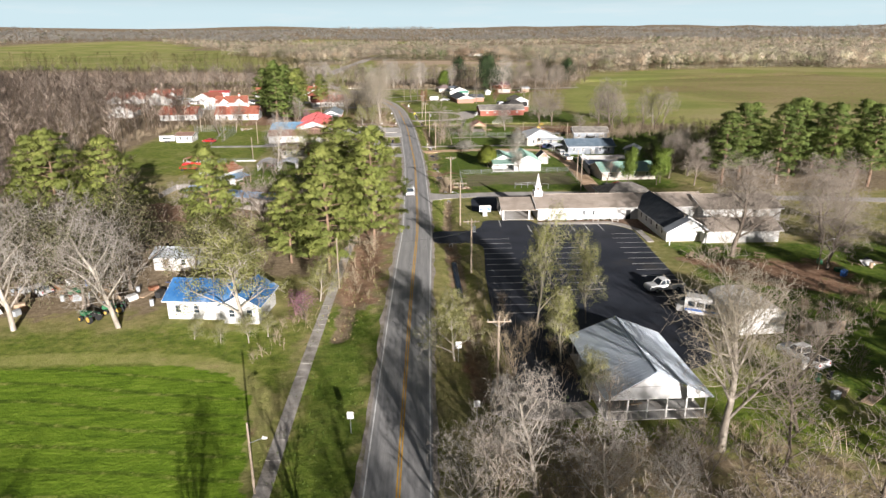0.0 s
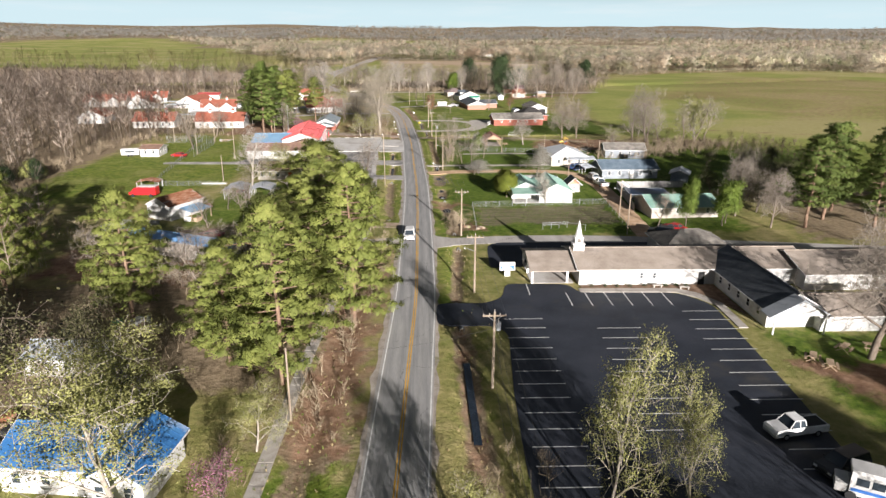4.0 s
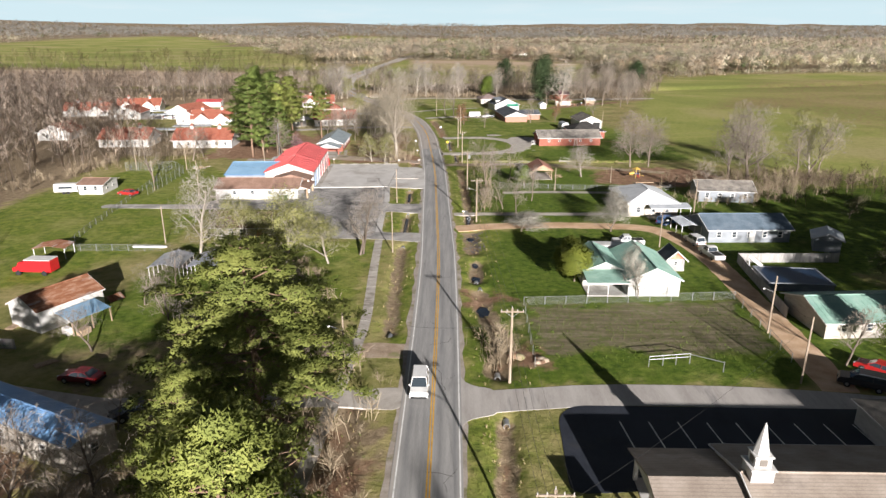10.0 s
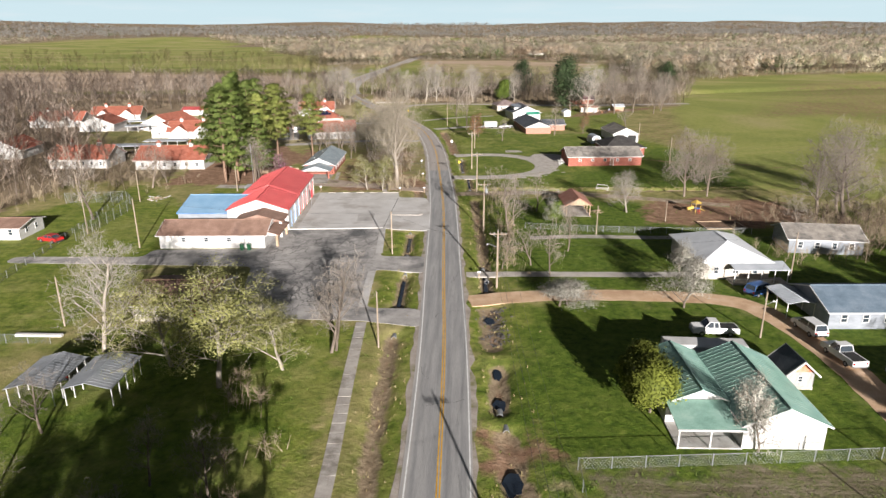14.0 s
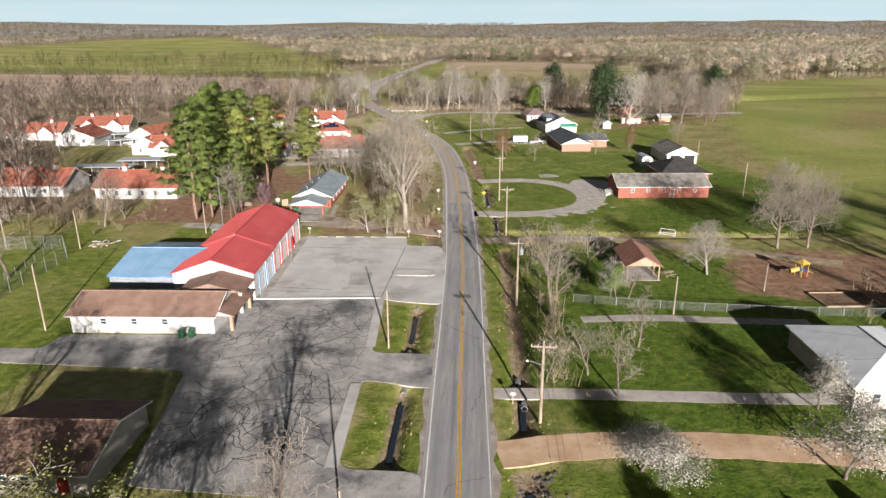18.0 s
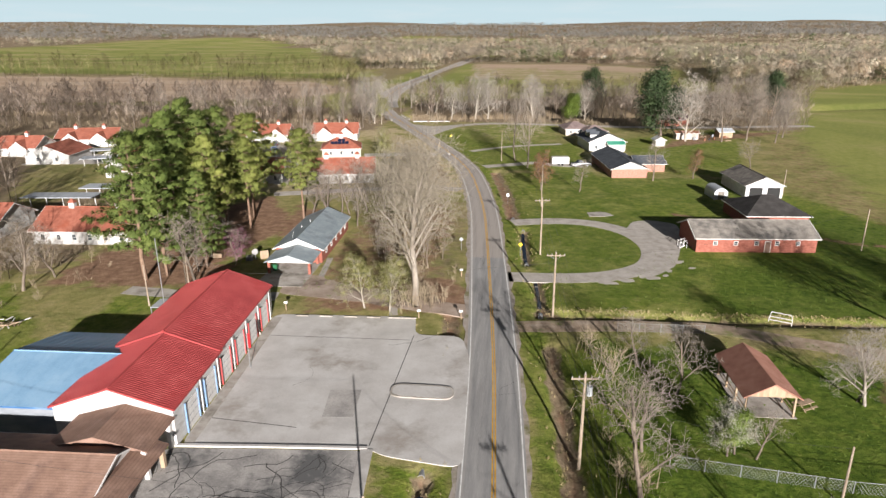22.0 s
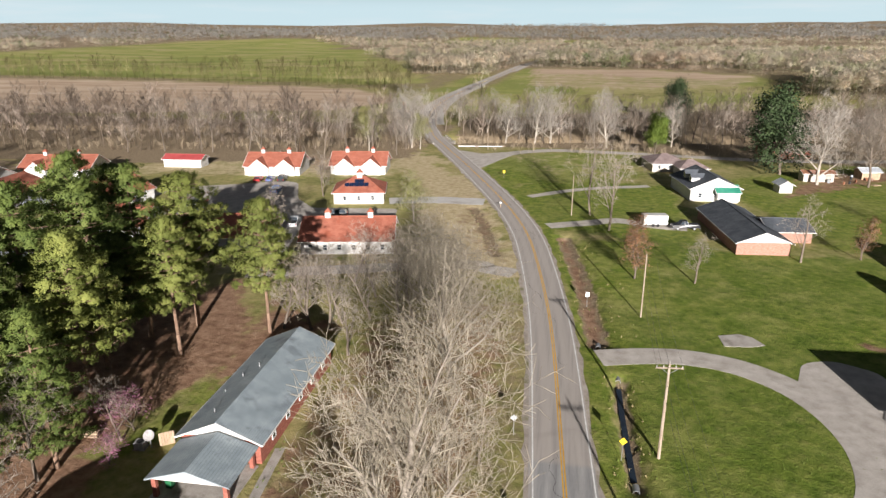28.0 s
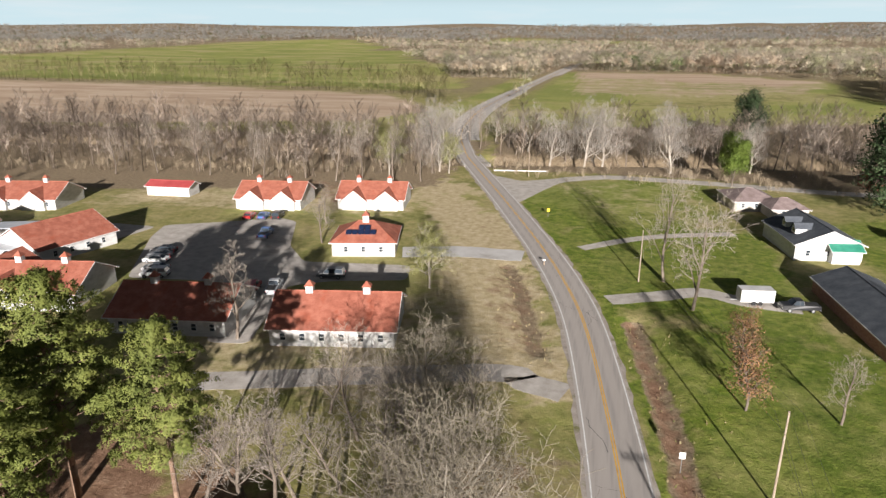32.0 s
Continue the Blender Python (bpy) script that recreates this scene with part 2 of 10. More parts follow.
def plain(name, colour, rough=0.5, metal=0.0, spec=0.5):
    c = np.array(colour)
    return noisy(name, [tuple(c * 0.86), tuple(c), tuple(np.minimum(c * 1.08, 0.95))], 0.7, 0.05, rough, 0.0, metal, spec=spec)


M_ASPHALT = noisy("road_asphalt", [(0.33, 0.305, 0.285), (0.40, 0.375, 0.35), (0.46, 0.435, 0.41)], 2.2, 0.12, 0.88, 0.25, where="world", stretch=(1.6, 0.25, 1), stain=((0.23, 0.222, 0.215), 0.15))
M_BLACKTOP = noisy("fresh_blacktop", [(0.018, 0.021, 0.029), (0.026, 0.031, 0.042), (0.037, 0.041, 0.054)], 6.0, 0.12, 0.7, 0.2, where="world", stain=((0.05, 0.048, 0.046), 0.2))
M_OLDASPHALT = noisy("old_cracked_asphalt", [(0.236, 0.226, 0.216), (0.36, 0.342, 0.324), (0.496, 0.47, 0.444)], 3.5, 0.15, 0.9, 0.3, where="world", stain=((0.12, 0.12, 0.12), 0.4))
M_CONCRETE = noisy("pale_concrete", [(0.427, 0.41, 0.39), (0.505, 0.488, 0.466), (0.573, 0.56, 0.542)], 4.0, 0.12, 0.85, 0.2, where="world", stain=((0.34, 0.31, 0.28), 0.3))
M_WALK = noisy("sidewalk_concrete", [(0.30, 0.27, 0.24), (0.38, 0.35, 0.315), (0.45, 0.42, 0.38)], 1.6, 0.1, 0.9, 0.25, where="world", stain=((0.2, 0.18, 0.15), 0.35))
M_GRAVEL = noisy("grey_gravel", [(0.32, 0.29, 0.255), (0.42, 0.385, 0.345), (0.51, 0.475, 0.435)], 2.0, 0.1, 0.95, 0.5, where="world")
M_SHOULDER = noisy("dusty_verge_gravel", [(0.25, 0.215, 0.18), (0.345, 0.30, 0.26), (0.43, 0.385, 0.34)], 1.8, 0.1, 0.95, 0.5, where="world", stain=((0.17, 0.165, 0.07), 0.3))
M_DIRT = noisy("tan_dirt_drive", [(0.42, 0.27, 0.165), (0.54, 0.37, 0.235), (0.63, 0.46, 0.32)], 2.5, 0.12, 0.95, 0.4, where="world")
M_TRACK = noisy("brown_gravel_track", [(0.24, 0.175, 0.12), (0.34, 0.26, 0.19), (0.45, 0.37, 0.29)], 1.6, 0.1, 0.95, 0.5, where="world", stain=((0.19, 0.2, 0.07), 0.3))
M_DUST = noisy("dusty_worn_drive", [(0.27, 0.205, 0.16), (0.36, 0.285, 0.23), (0.44, 0.36, 0.30)], 2.4, 0.12, 0.95, 0.4, where="world", stain=((0.14, 0.10, 0.075), 0.3))
M_MULCH = noisy("brown_mulch", [(0.10, 0.06, 0.038), (0.17, 0.105, 0.068), (0.25, 0.165, 0.11)], 0.8, 0.1, 0.95, 0.5, where="world")
M_WHITELINE = noisy("white_road_paint", [(0.5, 0.5, 0.48), (0.7, 0.7, 0.68), (0.78, 0.78, 0.76)], 0.8, 0.06, 0.7, where="world")
M_YELLOWLINE = noisy("yellow_road_paint", [(0.46, 0.24, 0.025), (0.62, 0.34, 0.03), (0.68, 0.39, 0.05)], 0.8, 0.06, 0.7, where="world")
M_WATER = noisy("ditch_water", [(0.014, 0.02, 0.03), (0.022, 0.032, 0.046)], 2.0, 0.3, 0.08, 0.05, where="world", spec=0.5)
M_WHITE = noisy("white_siding", [(0.43, 0.425, 0.41), (0.52, 0.515, 0.50), (0.58, 0.575, 0.56)], 1.5, 0.1, 0.6, 0.05, stain=((0.38, 0.36, 0.33), 0.22), stretch=(1, 1, 3))
M_CREAM = noisy("cream_siding", [(0.33, 0.295, 0.255), (0.41, 0.375, 0.33), (0.47, 0.435, 0.39)], 1.5, 0.1, 0.65, 0.05, stretch=(1, 1, 3))
M_BRICK = noisy("red_brick", [(0.19, 0.062, 0.043), (0.265, 0.09, 0.064), (0.33, 0.13, 0.095)], 0.5, 0.09, 0.85, 0.3, stretch=(1, 1, 2.4))
M_PALEBRICK = noisy("pale_pink_brick", [(0.25, 0.125, 0.092), (0.33, 0.175, 0.13), (0.40, 0.235, 0.185)], 0.5, 0.09, 0.85, 0.3, stretch=(1, 1, 2.4))
M_BLUESIDE = noisy("blue_grey_siding", [(0.165, 0.18, 0.2), (0.215, 0.235, 0.26), (0.265, 0.285, 0.31)], 1.5, 0.1, 0.65, 0.05, stretch=(1, 1, 3))
M_REDROOF = noisy("red_metal_roof", [(0.283, 0.048, 0.049), (0.341, 0.062, 0.062), (0.39, 0.086, 0.083)], 2.5, 0.15, 0.38, 0.03, stain=((0.3, 0.04, 0.04), 0.2))
M_ORANGEROOF = noisy("terracotta_red_shingles", [(0.235, 0.075, 0.048), (0.31, 0.105, 0.068), (0.38, 0.145, 0.098)], 1.2, 0.14, 0.85, 0.3, spread=0.08, stain=((0.3, 0.08, 0.045), 0.25), courses=0.085)
M_BLUEROOF = noisy("pale_blue_metal_roof", [(0.163, 0.298, 0.441), (0.208, 0.353, 0.503), (0.246, 0.392, 0.533)], 3.0, 0.15, 0.4, 0.03, stain=((0.25, 0.38, 0.55), 0.2))
M_STRONGBLUE = noisy("bright_blue_metal_roof", [(0.025, 0.10, 0.26), (0.04, 0.145, 0.34), (0.07, 0.2, 0.40)], 2.5, 0.15, 0.4, 0.03, stain=((0.3, 0.38, 0.5), 0.2))
M_TANROOF = noisy("tan_shingles", [(0.25, 0.205, 0.17), (0.32, 0.27, 0.225), (0.38, 0.325, 0.28)], 2.5, 0.13, 0.9, 0.35, stain=((0.23, 0.195, 0.165), 0.2), courses=0.085)
M_BROWNROOF = noisy("brown_shingles", [(0.19, 0.115, 0.085), (0.25, 0.155, 0.115), (0.31, 0.20, 0.155)], 2.0, 0.13, 0.9, 0.35, stain=((0.16, 0.10, 0.08), 0.25), courses=0.085)
M_GREYROOF = noisy("grey_shingles", [(0.204, 0.246, 0.27), (0.264, 0.312, 0.336), (0.336, 0.384, 0.408)], 2.0, 0.13, 0.45, 0.35, stain=((0.14, 0.16, 0.18), 0.2), courses=0.085)
M_SLATE = noisy("slate_blue_shingles", [(0.085, 0.12, 0.155), (0.12, 0.165, 0.21), (0.165, 0.21, 0.255)], 2.0, 0.13, 0.85, 0.35, stain=((0.08, 0.11, 0.14), 0.25), courses=0.085)
M_DARKROOF = noisy("charcoal_shingles", [(0.055, 0.062, 0.074), (0.08, 0.09, 0.104), (0.11, 0.12, 0.135)], 2.0, 0.13, 0.85, 0.35, courses=0.085)
M_BLACKROOF = noisy("black_shingles", [(0.03, 0.027, 0.026), (0.045, 0.042, 0.04), (0.065, 0.06, 0.058)], 2.0, 0.13, 0.85, 0.35, courses=0.085)
M_MAUVEROOF = noisy("faded_mauve_brown_shingles", [(0.17, 0.125, 0.115), (0.23, 0.175, 0.165), (0.3, 0.235, 0.225)], 1.6, 0.13, 0.9, 0.35, courses=0.085)
M_OLDROOF = noisy("weathered_shingles", [(0.15, 0.135, 0.12), (0.23, 0.21, 0.185), (0.31, 0.285, 0.25)], 1.6, 0.13, 0.9, 0.35, stain=((0.10, 0.095, 0.09), 0.4), courses=0.085)
M_PALEMETAL = noisy("pale_metal_roof", [(0.56, 0.58, 0.6), (0.64, 0.66, 0.68), (0.7, 0.72, 0.74)], 2.0, 0.12, 0.4, 0.05, stain=((0.5, 0.52, 0.54), 0.25))
M_SHELTERMETAL = noisy("pale_shelter_metal", [(0.50, 0.56, 0.63), (0.58, 0.64, 0.71), (0.65, 0.70, 0.76)], 2.0, 0.12, 0.38, 0.05, metal=0.1)
# carport roofs: the shade lying on them is put into this darker grey
M_CARPORTMETAL = noisy("shaded_carport_metal", [(0.17, 0.185, 0.2), (0.23, 0.245, 0.26), (0.29, 0.3, 0.315)], 2.0, 0.12, 0.45, 0.05, metal=0.1)
M_STONE = noisy("grey_stone", [(0.11, 0.10, 0.09), (0.17, 0.155, 0.14), (0.24, 0.22, 0.2)], 1.0, 0.1, 0.9, 0.3, where="world")
M_HOMEROOF = noisy("blue_home_roof", [(0.16, 0.33, 0.60), (0.21, 0.40, 0.68), (0.27, 0.46, 0.72)], 2.0, 0.12, 0.45, 0.05, stain=((0.3, 0.42, 0.6), 0.25))
M_METALROOF = noisy("galvanised_roof", [(0.36, 0.39, 0.42), (0.44, 0.47, 0.50), (0.51, 0.53, 0.56)], 2.0, 0.12, 0.42, 0.05, metal=0.1, stain=((0.33, 0.35, 0.37), 0.25))
M_RUSTROOF = noisy("rusty_tin_roof", [(0.136, 0.051, 0.025), (0.23, 0.098, 0.051), (0.323, 0.204, 0.145)], 1.1, 0.12, 0.8, 0.2, stretch=(2.5, 0.6, 1), stain=((0.36, 0.34, 0.33), 0.3))
M_TEALROOF = noisy("deep_green_metal_roof", [(0.02, 0.16, 0.105), (0.035, 0.22, 0.15), (0.06, 0.28, 0.2)], 2.0, 0.12, 0.45, 0.05)
M_GREENROOF = noisy("green_metal_roof", [(0.15, 0.27, 0.22), (0.22, 0.36, 0.30), (0.30, 0.43, 0.37)], 2.0, 0.12, 0.45, 0.05, stain=((0.2, 0.34, 0.3), 0.3))
M_TRIM = noisy("white_trim", [(0.55, 0.54, 0.52), (0.64, 0.63, 0.61), (0.69, 0.68, 0.67)], 0.6, 0.05, 0.55)
M_GLASS = plain("window_glass", (0.035, 0.045, 0.055), 0.08, spec=0.8)
M_SOLAR = plain("solar_panel", (0.012, 0.02, 0.05), 0.12, spec=0.8)
M_DARK = plain("dark_interior", (0.02, 0.02, 0.02), 0.9)
M_POLE = noisy("weathered_pole_wood", [(0.19, 0.145, 0.105), (0.28, 0.225, 0.17), (0.36, 0.30, 0.24)], 0.8, 0.05, 0.9, 0.3, stretch=(4, 4, 0.4), spread=0.15)
M_STEEL = plain("galvanised_steel", (0.42, 0.43, 0.44), 0.4, 0.7)
M_NETTING = plain("dull_wire_netting", (0.2, 0.21, 0.2), 0.6, 0.3)
M_WIRE = plain("black_cable", (0.02, 0.02, 0.02), 0.5)
M_GREYBOARD = noisy("grey_weathered_boards", [(0.23, 0.225, 0.22), (0.31, 0.30, 0.29), (0.39, 0.375, 0.36)], 0.9, 0.05, 0.85, 0.2, stretch=(3, 3, 0.5), spread=0.12)
M_WOOD = noisy("weathered_board", [(0.24, 0.17, 0.11), (0.34, 0.25, 0.17), (0.43, 0.33, 0.23)], 0.8, 0.05, 0.85, 0.2, stretch=(3, 3, 0.5))
M_BARK = noisy("grey_brown_bark", [(0.085, 0.066, 0.05), (0.14, 0.112, 0.088), (0.21, 0.175, 0.14)], 0.8, 0.08, 0.95, 0.4, stretch=(2, 2, 0.6), spread=0.18)
M_PALETWIG = noisy("pale_winter_twigs", [(0.21, 0.185, 0.155), (0.30, 0.27, 0.235), (0.40, 0.37, 0.33)], 4.0, 0.5, 0.95, where="world", spread=0.15)
M_GREYBARK = noisy("weathered_sycamore_bark", [(0.171, 0.144, 0.116), (0.256, 0.222, 0.183), (0.39, 0.348, 0.293)], 1.0, 0.1, 0.9, 0.25, stretch=(2, 2, 0.6), spread=0.12)
M_PALEBARK = noisy("pale_sycamore_bark", [(0.20, 0.17, 0.14), (0.30, 0.265, 0.22), (0.44, 0.40, 0.345)], 1.0, 0.1, 0.9, 0.25, stretch=(2, 2, 0.6), spread=0.12)
M_PINEBARK = noisy("pine_bark", [(0.12, 0.075, 0.05), (0.20, 0.13, 0.09), (0.29, 0.20, 0.14)], 0.6, 0.07, 0.95, 0.4, stretch=(2, 2, 0.6))
M_TWIG = noisy("winter_twigs", [(0.158, 0.131, 0.105), (0.242, 0.206, 0.17), (0.338, 0.295, 0.249)], 4.0, 0.5, 0.95, where="world", spread=0.2)
M_GREYTWIG = noisy("grey_tan_twigs", [(0.165, 0.142, 0.105), (0.245, 0.212, 0.16), (0.335, 0.295, 0.23)], 4.0, 0.5, 0.95, where="world", spread=0.18)
M_NEEDLE = noisy("pine_needles", [(0.097, 0.123, 0.026), (0.174, 0.2, 0.046), (0.282, 0.3, 0.079)], 3.0, 0.4, 0.75, spread=0.12)
M_BUDS = noisy("yellow_green_buds", [(0.221, 0.23, 0.072), (0.305, 0.307, 0.108), (0.403, 0.39, 0.162)], 2.5, 0.3, 0.8, spread=0.15)
M_LEAF = noisy("fresh_green_leaves", [(0.085, 0.13, 0.02), (0.135, 0.19, 0.032), (0.205, 0.262, 0.05)], 2.0, 0.3, 0.7, spread=0.1)
M_DARKLEAF = noisy("dark_evergreen_leaves", [(0.02, 0.036, 0.014), (0.034, 0.056, 0.02), (0.055, 0.085, 0.03)], 2.0, 0.3, 0.75, spread=0.1)
M_DARKNEEDLE = noisy("dark_pine_needles", [(0.06, 0.091, 0.021), (0.113, 0.155, 0.034), (0.19, 0.231, 0.057)], 3.0, 0.4, 0.75, spread=0.15)
M_BUSHLEAF = noisy("yellow_green_arborvitae", [(0.105, 0.13, 0.02), (0.168, 0.195, 0.03), (0.242, 0.265, 0.048)], 1.5, 0.25, 0.8)
M_BLOSSOM = noisy("white_blossom", [(0.30, 0.285, 0.23), (0.42, 0.405, 0.345), (0.52, 0.50, 0.45)], 1.5, 0.2, 0.8, spread=0.1)
M_OLDLEAF = noisy("clinging_brown_leaves", [(0.18, 0.09, 0.045), (0.27, 0.14, 0.07), (0.34, 0.19, 0.10)], 1.5, 0.2, 0.85)
M_HEDGE = noisy("budding_hedge_trees", [(0.272, 0.238, 0.128), (0.392, 0.348, 0.181), (0.545, 0.485, 0.258)], 20.0, 3.0, 0.95, where="world", tone=0.42)
M_WOODS = noisy("bare_woods", [(0.289, 0.231, 0.186), (0.476, 0.39, 0.321), (0.791, 0.668, 0.569)], 16.0, 3.0, 0.95, where="world", tone=0.42)
M_THICKET = noisy("red_brown_thicket", [(0.075, 0.05, 0.036), (0.125, 0.085, 0.062), (0.19, 0.14, 0.105)], 8.0, 1.0, 0.95, where="world", tone=0.42)
# far crowns paled beyond bark: distant haze and lost crown light put into colour
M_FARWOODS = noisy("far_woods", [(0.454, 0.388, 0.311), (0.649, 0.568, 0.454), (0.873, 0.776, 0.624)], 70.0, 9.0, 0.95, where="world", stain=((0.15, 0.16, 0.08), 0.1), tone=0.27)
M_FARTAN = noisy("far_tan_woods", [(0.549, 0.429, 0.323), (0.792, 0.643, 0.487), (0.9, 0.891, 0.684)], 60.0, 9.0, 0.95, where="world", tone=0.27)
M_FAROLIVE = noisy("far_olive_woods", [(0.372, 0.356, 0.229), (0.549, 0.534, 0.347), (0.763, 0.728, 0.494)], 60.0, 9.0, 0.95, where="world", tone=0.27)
M_FARPINE = noisy("far_pines", [(0.081, 0.122, 0.048), (0.138, 0.187, 0.073), (0.212, 0.252, 0.114)], 40.0, 9.0, 0.9, where="world", tone=0.42)


def thin(m, share):
    """Lets part of the light pass through twigs and leaves."""
    nd, lk = m.node_tree.nodes, m.node_tree.links
    bsdf = nd["Principled BSDF"]
    tr, mx = nd.new("ShaderNodeBsdfTranslucent"), nd.new("ShaderNodeMixShader")
    lk.new(bsdf.inputs["Base Color"].links[0].from_socket, tr.inputs["Color"])
    mx.inputs[0].default_value = share
    lk.new(bsdf.outputs[0], mx.inputs[1])
    lk.new(tr.outputs[0], mx.inputs[2])
    lk.new(mx.outputs[0], nd["Material Output"].inputs["Surface"])


# grey of the horizon trees carries the haze in front of them
M_HAZEWOODS = noisy("horizon_woods", [(0.384, 0.369, 0.339), (0.448, 0.428, 0.386), (0.521, 0.494, 0.44)], 150.0, 20.0, 0.95, where="world", tone=0.08)
for m_ in (M_NEEDLE, M_DARKNEEDLE, M_BUDS, M_LEAF, M_BUSHLEAF):
    thin(m_, 0.25)
for m_ in (M_FARWOODS, M_FARTAN, M_FAROLIVE, M_HAZEWOODS):
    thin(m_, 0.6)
for m_ in (M_FARPINE, M_WOODS, M_HEDGE):
    thin(m_, 0.45)
M_OLIVE = noisy("olive_winter_leaves", [(0.06, 0.06, 0.03), (0.1, 0.098, 0.045), (0.15, 0.14, 0.068)], 2.0, 0.3, 0.85, spread=0.15)
M_BRUSH = noisy("dry_brush", [(0.172, 0.132, 0.086), (0.253, 0.201, 0.138), (0.333, 0.276, 0.19)], 6.0, 0.6, 0.95, where="world")

# ---------------------------------------------------------------- the lie of the land
ROAD = smooth_line([(-2.6, -400), (-2.5, 0), (-2.0, 40), (-1.3, 75), (-0.6, 100), (0.1, 122), (0.15, 140), (0.0, 171), (-0.4, 197), (-1.4, 224), (-2.3, 250), (-3.3, 272),
                    (-5.9, 310), (-8.0, 336), (-11.0, 359), (-14.3, 378), (-18.4, 393.5), (-23.5, 409), (-29.4, 425), (-40.5, 454), (-54.5, 489), (-63, 512), (-76, 560),
                    (-84, 620), (-87, 690), (-85, 800), (-77, 1000), (-70, 1200), (-60, 1600), (-20, 2400)], 2.0)
DITCHES = [  # a line, half width, depth
    ([(7.0, 60), (6.4, 95), (6.2, 113)], 1.1, 0.7), ([(5.9, 121), (6.6, 133), (7.4, 146)], 0.8, 0.7), ([(7.3, 156), (8.3, 164), (6.8, 172), (6.2, 180)], 1.2, 0.7),
    ([(5.7, 185), (6.1, 193)], 1.0, 0.7), ([(5.6, 199), (5.4, 210)], 1.2, 0.6), ([(5.3, 216), (5.0, 240), (3.9, 272)], 0.8, 0.8), ([(3.2, 283), (2.6, 296)], 0.7, 0.7),
    ([(1.2, 303), (0.6, 322)], 0.7, 0.8), ([(-1.6, 332), (-3.4, 352), (-7.0, 378)], 1.3, 0.7),
    ([(-5.9, 166), (-6.4, 180), (-7.0, 201)], 0.8, 0.6), ([(-7.2, 209), (-7.5, 223)], 0.7, 0.8), ([(-8.0, 233), (-8.4, 245)], 0.7, 0.8), ([(-8.9, 273), (-9.5, 281)], 0.9, 0.6),
    ([(2.8, 281.6), (12, 281.5), (20, 281.8), (30, 282.2), (60, 283.5)], 0.6, 0.8), ([(-10.0, 75), (-9.0, 100), (-8.2, 150)], 1.0, 0.5), ([(-19.5, 366), (-24.0, 384), (-28.5, 398)], 1.1, 0.5),
]
CREEK = [(-420, 505), (-260, 500), (-150, 512), (-90, 506), (-58, 500), (0, 512), (60, 520), (160, 560), (400, 640)]


def ground_z(px, py):
    """The height of the ground."""
    z = np.zeros_like(px)
    for pts, half, depth in DITCHES:
        x0, x1 = min(p[0] for p in pts) - 4, max(p[0] for p in pts) + 4
        y0, y1 = min(p[1] for p in pts) - 4, max(p[1] for p in pts) + 4
        half = half * 1.4
        near = (px > x0) & (px < x1) & (py > y0) & (py < y1)
        if near.any():
            d = line_dist(px[near], py[near], smooth_line(pts, 2.0))
            z[near] -= depth * np.exp(-((d + 0.25 * wob(px[near], py[near], 3.0)) / half) ** 2)
    d = line_dist(px, py, CREEK)
    z -= 3.0 * np.exp(-(d / 6.0) ** 2)
    far = np.clip((np.hypot(px, py - 250) - 330) / 900, 0, 1)
    far = far * far * (3 - 2 * far)
    z += far * (wob(px, py, 900, 1.0) * 3.0)
    ridge = np.clip((np.hypot(px, py - 250) - 1500) / 2200, 0, 1)
    z += ridge ** 1.3 * (84 + 14 * wob(px, py, 1700, 2.0) + 5 * wob(px, py, 600, 4.0))
    return z


def spread_out(a, b, first, grow=1.16):
    out, s = [], first
    sign = 1 if b > a else -1
    while abs(b - a) > s * 1.5:
        a += sign * s
        s *= grow
        out.append(a)
    return out + [b]


gx = np.array(sorted(set(spread_out(-112, -4900, 2.5)) | set(np.arange(-112, -14, 1.0)) | set(np.arange(-14, 14, 0.5)) | set(np.arange(14, 76, 1.0)) | set(spread_out(75, 4900, 2.0))))
gy = np.array(sorted(set(spread_out(30, -1500, 3.0)) | set(np.arange(30, 440, 1.0)) | set(np.arange(440, 520, 2.0)) | set(spread_out(519, 4950, 3.0, 1.08))))
GX, GY = np.meshgrid(gx, gy)
GZ = ground_z(GX, GY)

CROP = [(-140, 20), (-140, 69.5), (-49, 68.8), (-36, 68.6), (-26, 68.2), (-20.5, 65.2), (-17.6, 60), (-14.9, 45), (-14.4, 20)]
PASTURE = [(62, 300), (78, 322), (80, 350), (92, 420), (104, 462), (130, 540), (150, 600), (176, 655), (260, 720), (420, 770), (700, 640), (700, 330), (420, 250), (200, 245), (120, 262), (80, 280)]
PLOUGHED = [(-900, 590), (-800, 760), (-567, 781), (-357, 780), (-167, 727), (-112, 640), (-135, 585), (-223, 560), (-298, 542), (-600, 560)]
MEADOW = [(-1000, 1020), (-1150, 1330), (-1190, 1650), (-1150, 1800), (-1180, 2150), (-860, 2300), (-640, 2000), (-470, 1650), (-350, 1400), (-200, 1000), (-130, 800), (-180, 775), (-360, 812), (-570, 815), (-800, 800)]
TANFIELD = [(-74, 700), (-68, 1020), (60, 1030), (165, 905), (139, 802), (57, 733), (-20, 690)]
GARDEN = [(12.6, 158.5), (12.6, 174.6), (42.0, 177.2), (41.3, 162), (30, 160), (20, 162)]
soil, lush, litter, crop, hay, tilled, bare_field, deep, straw = (np.zeros_like(GX) for _ in range(9))


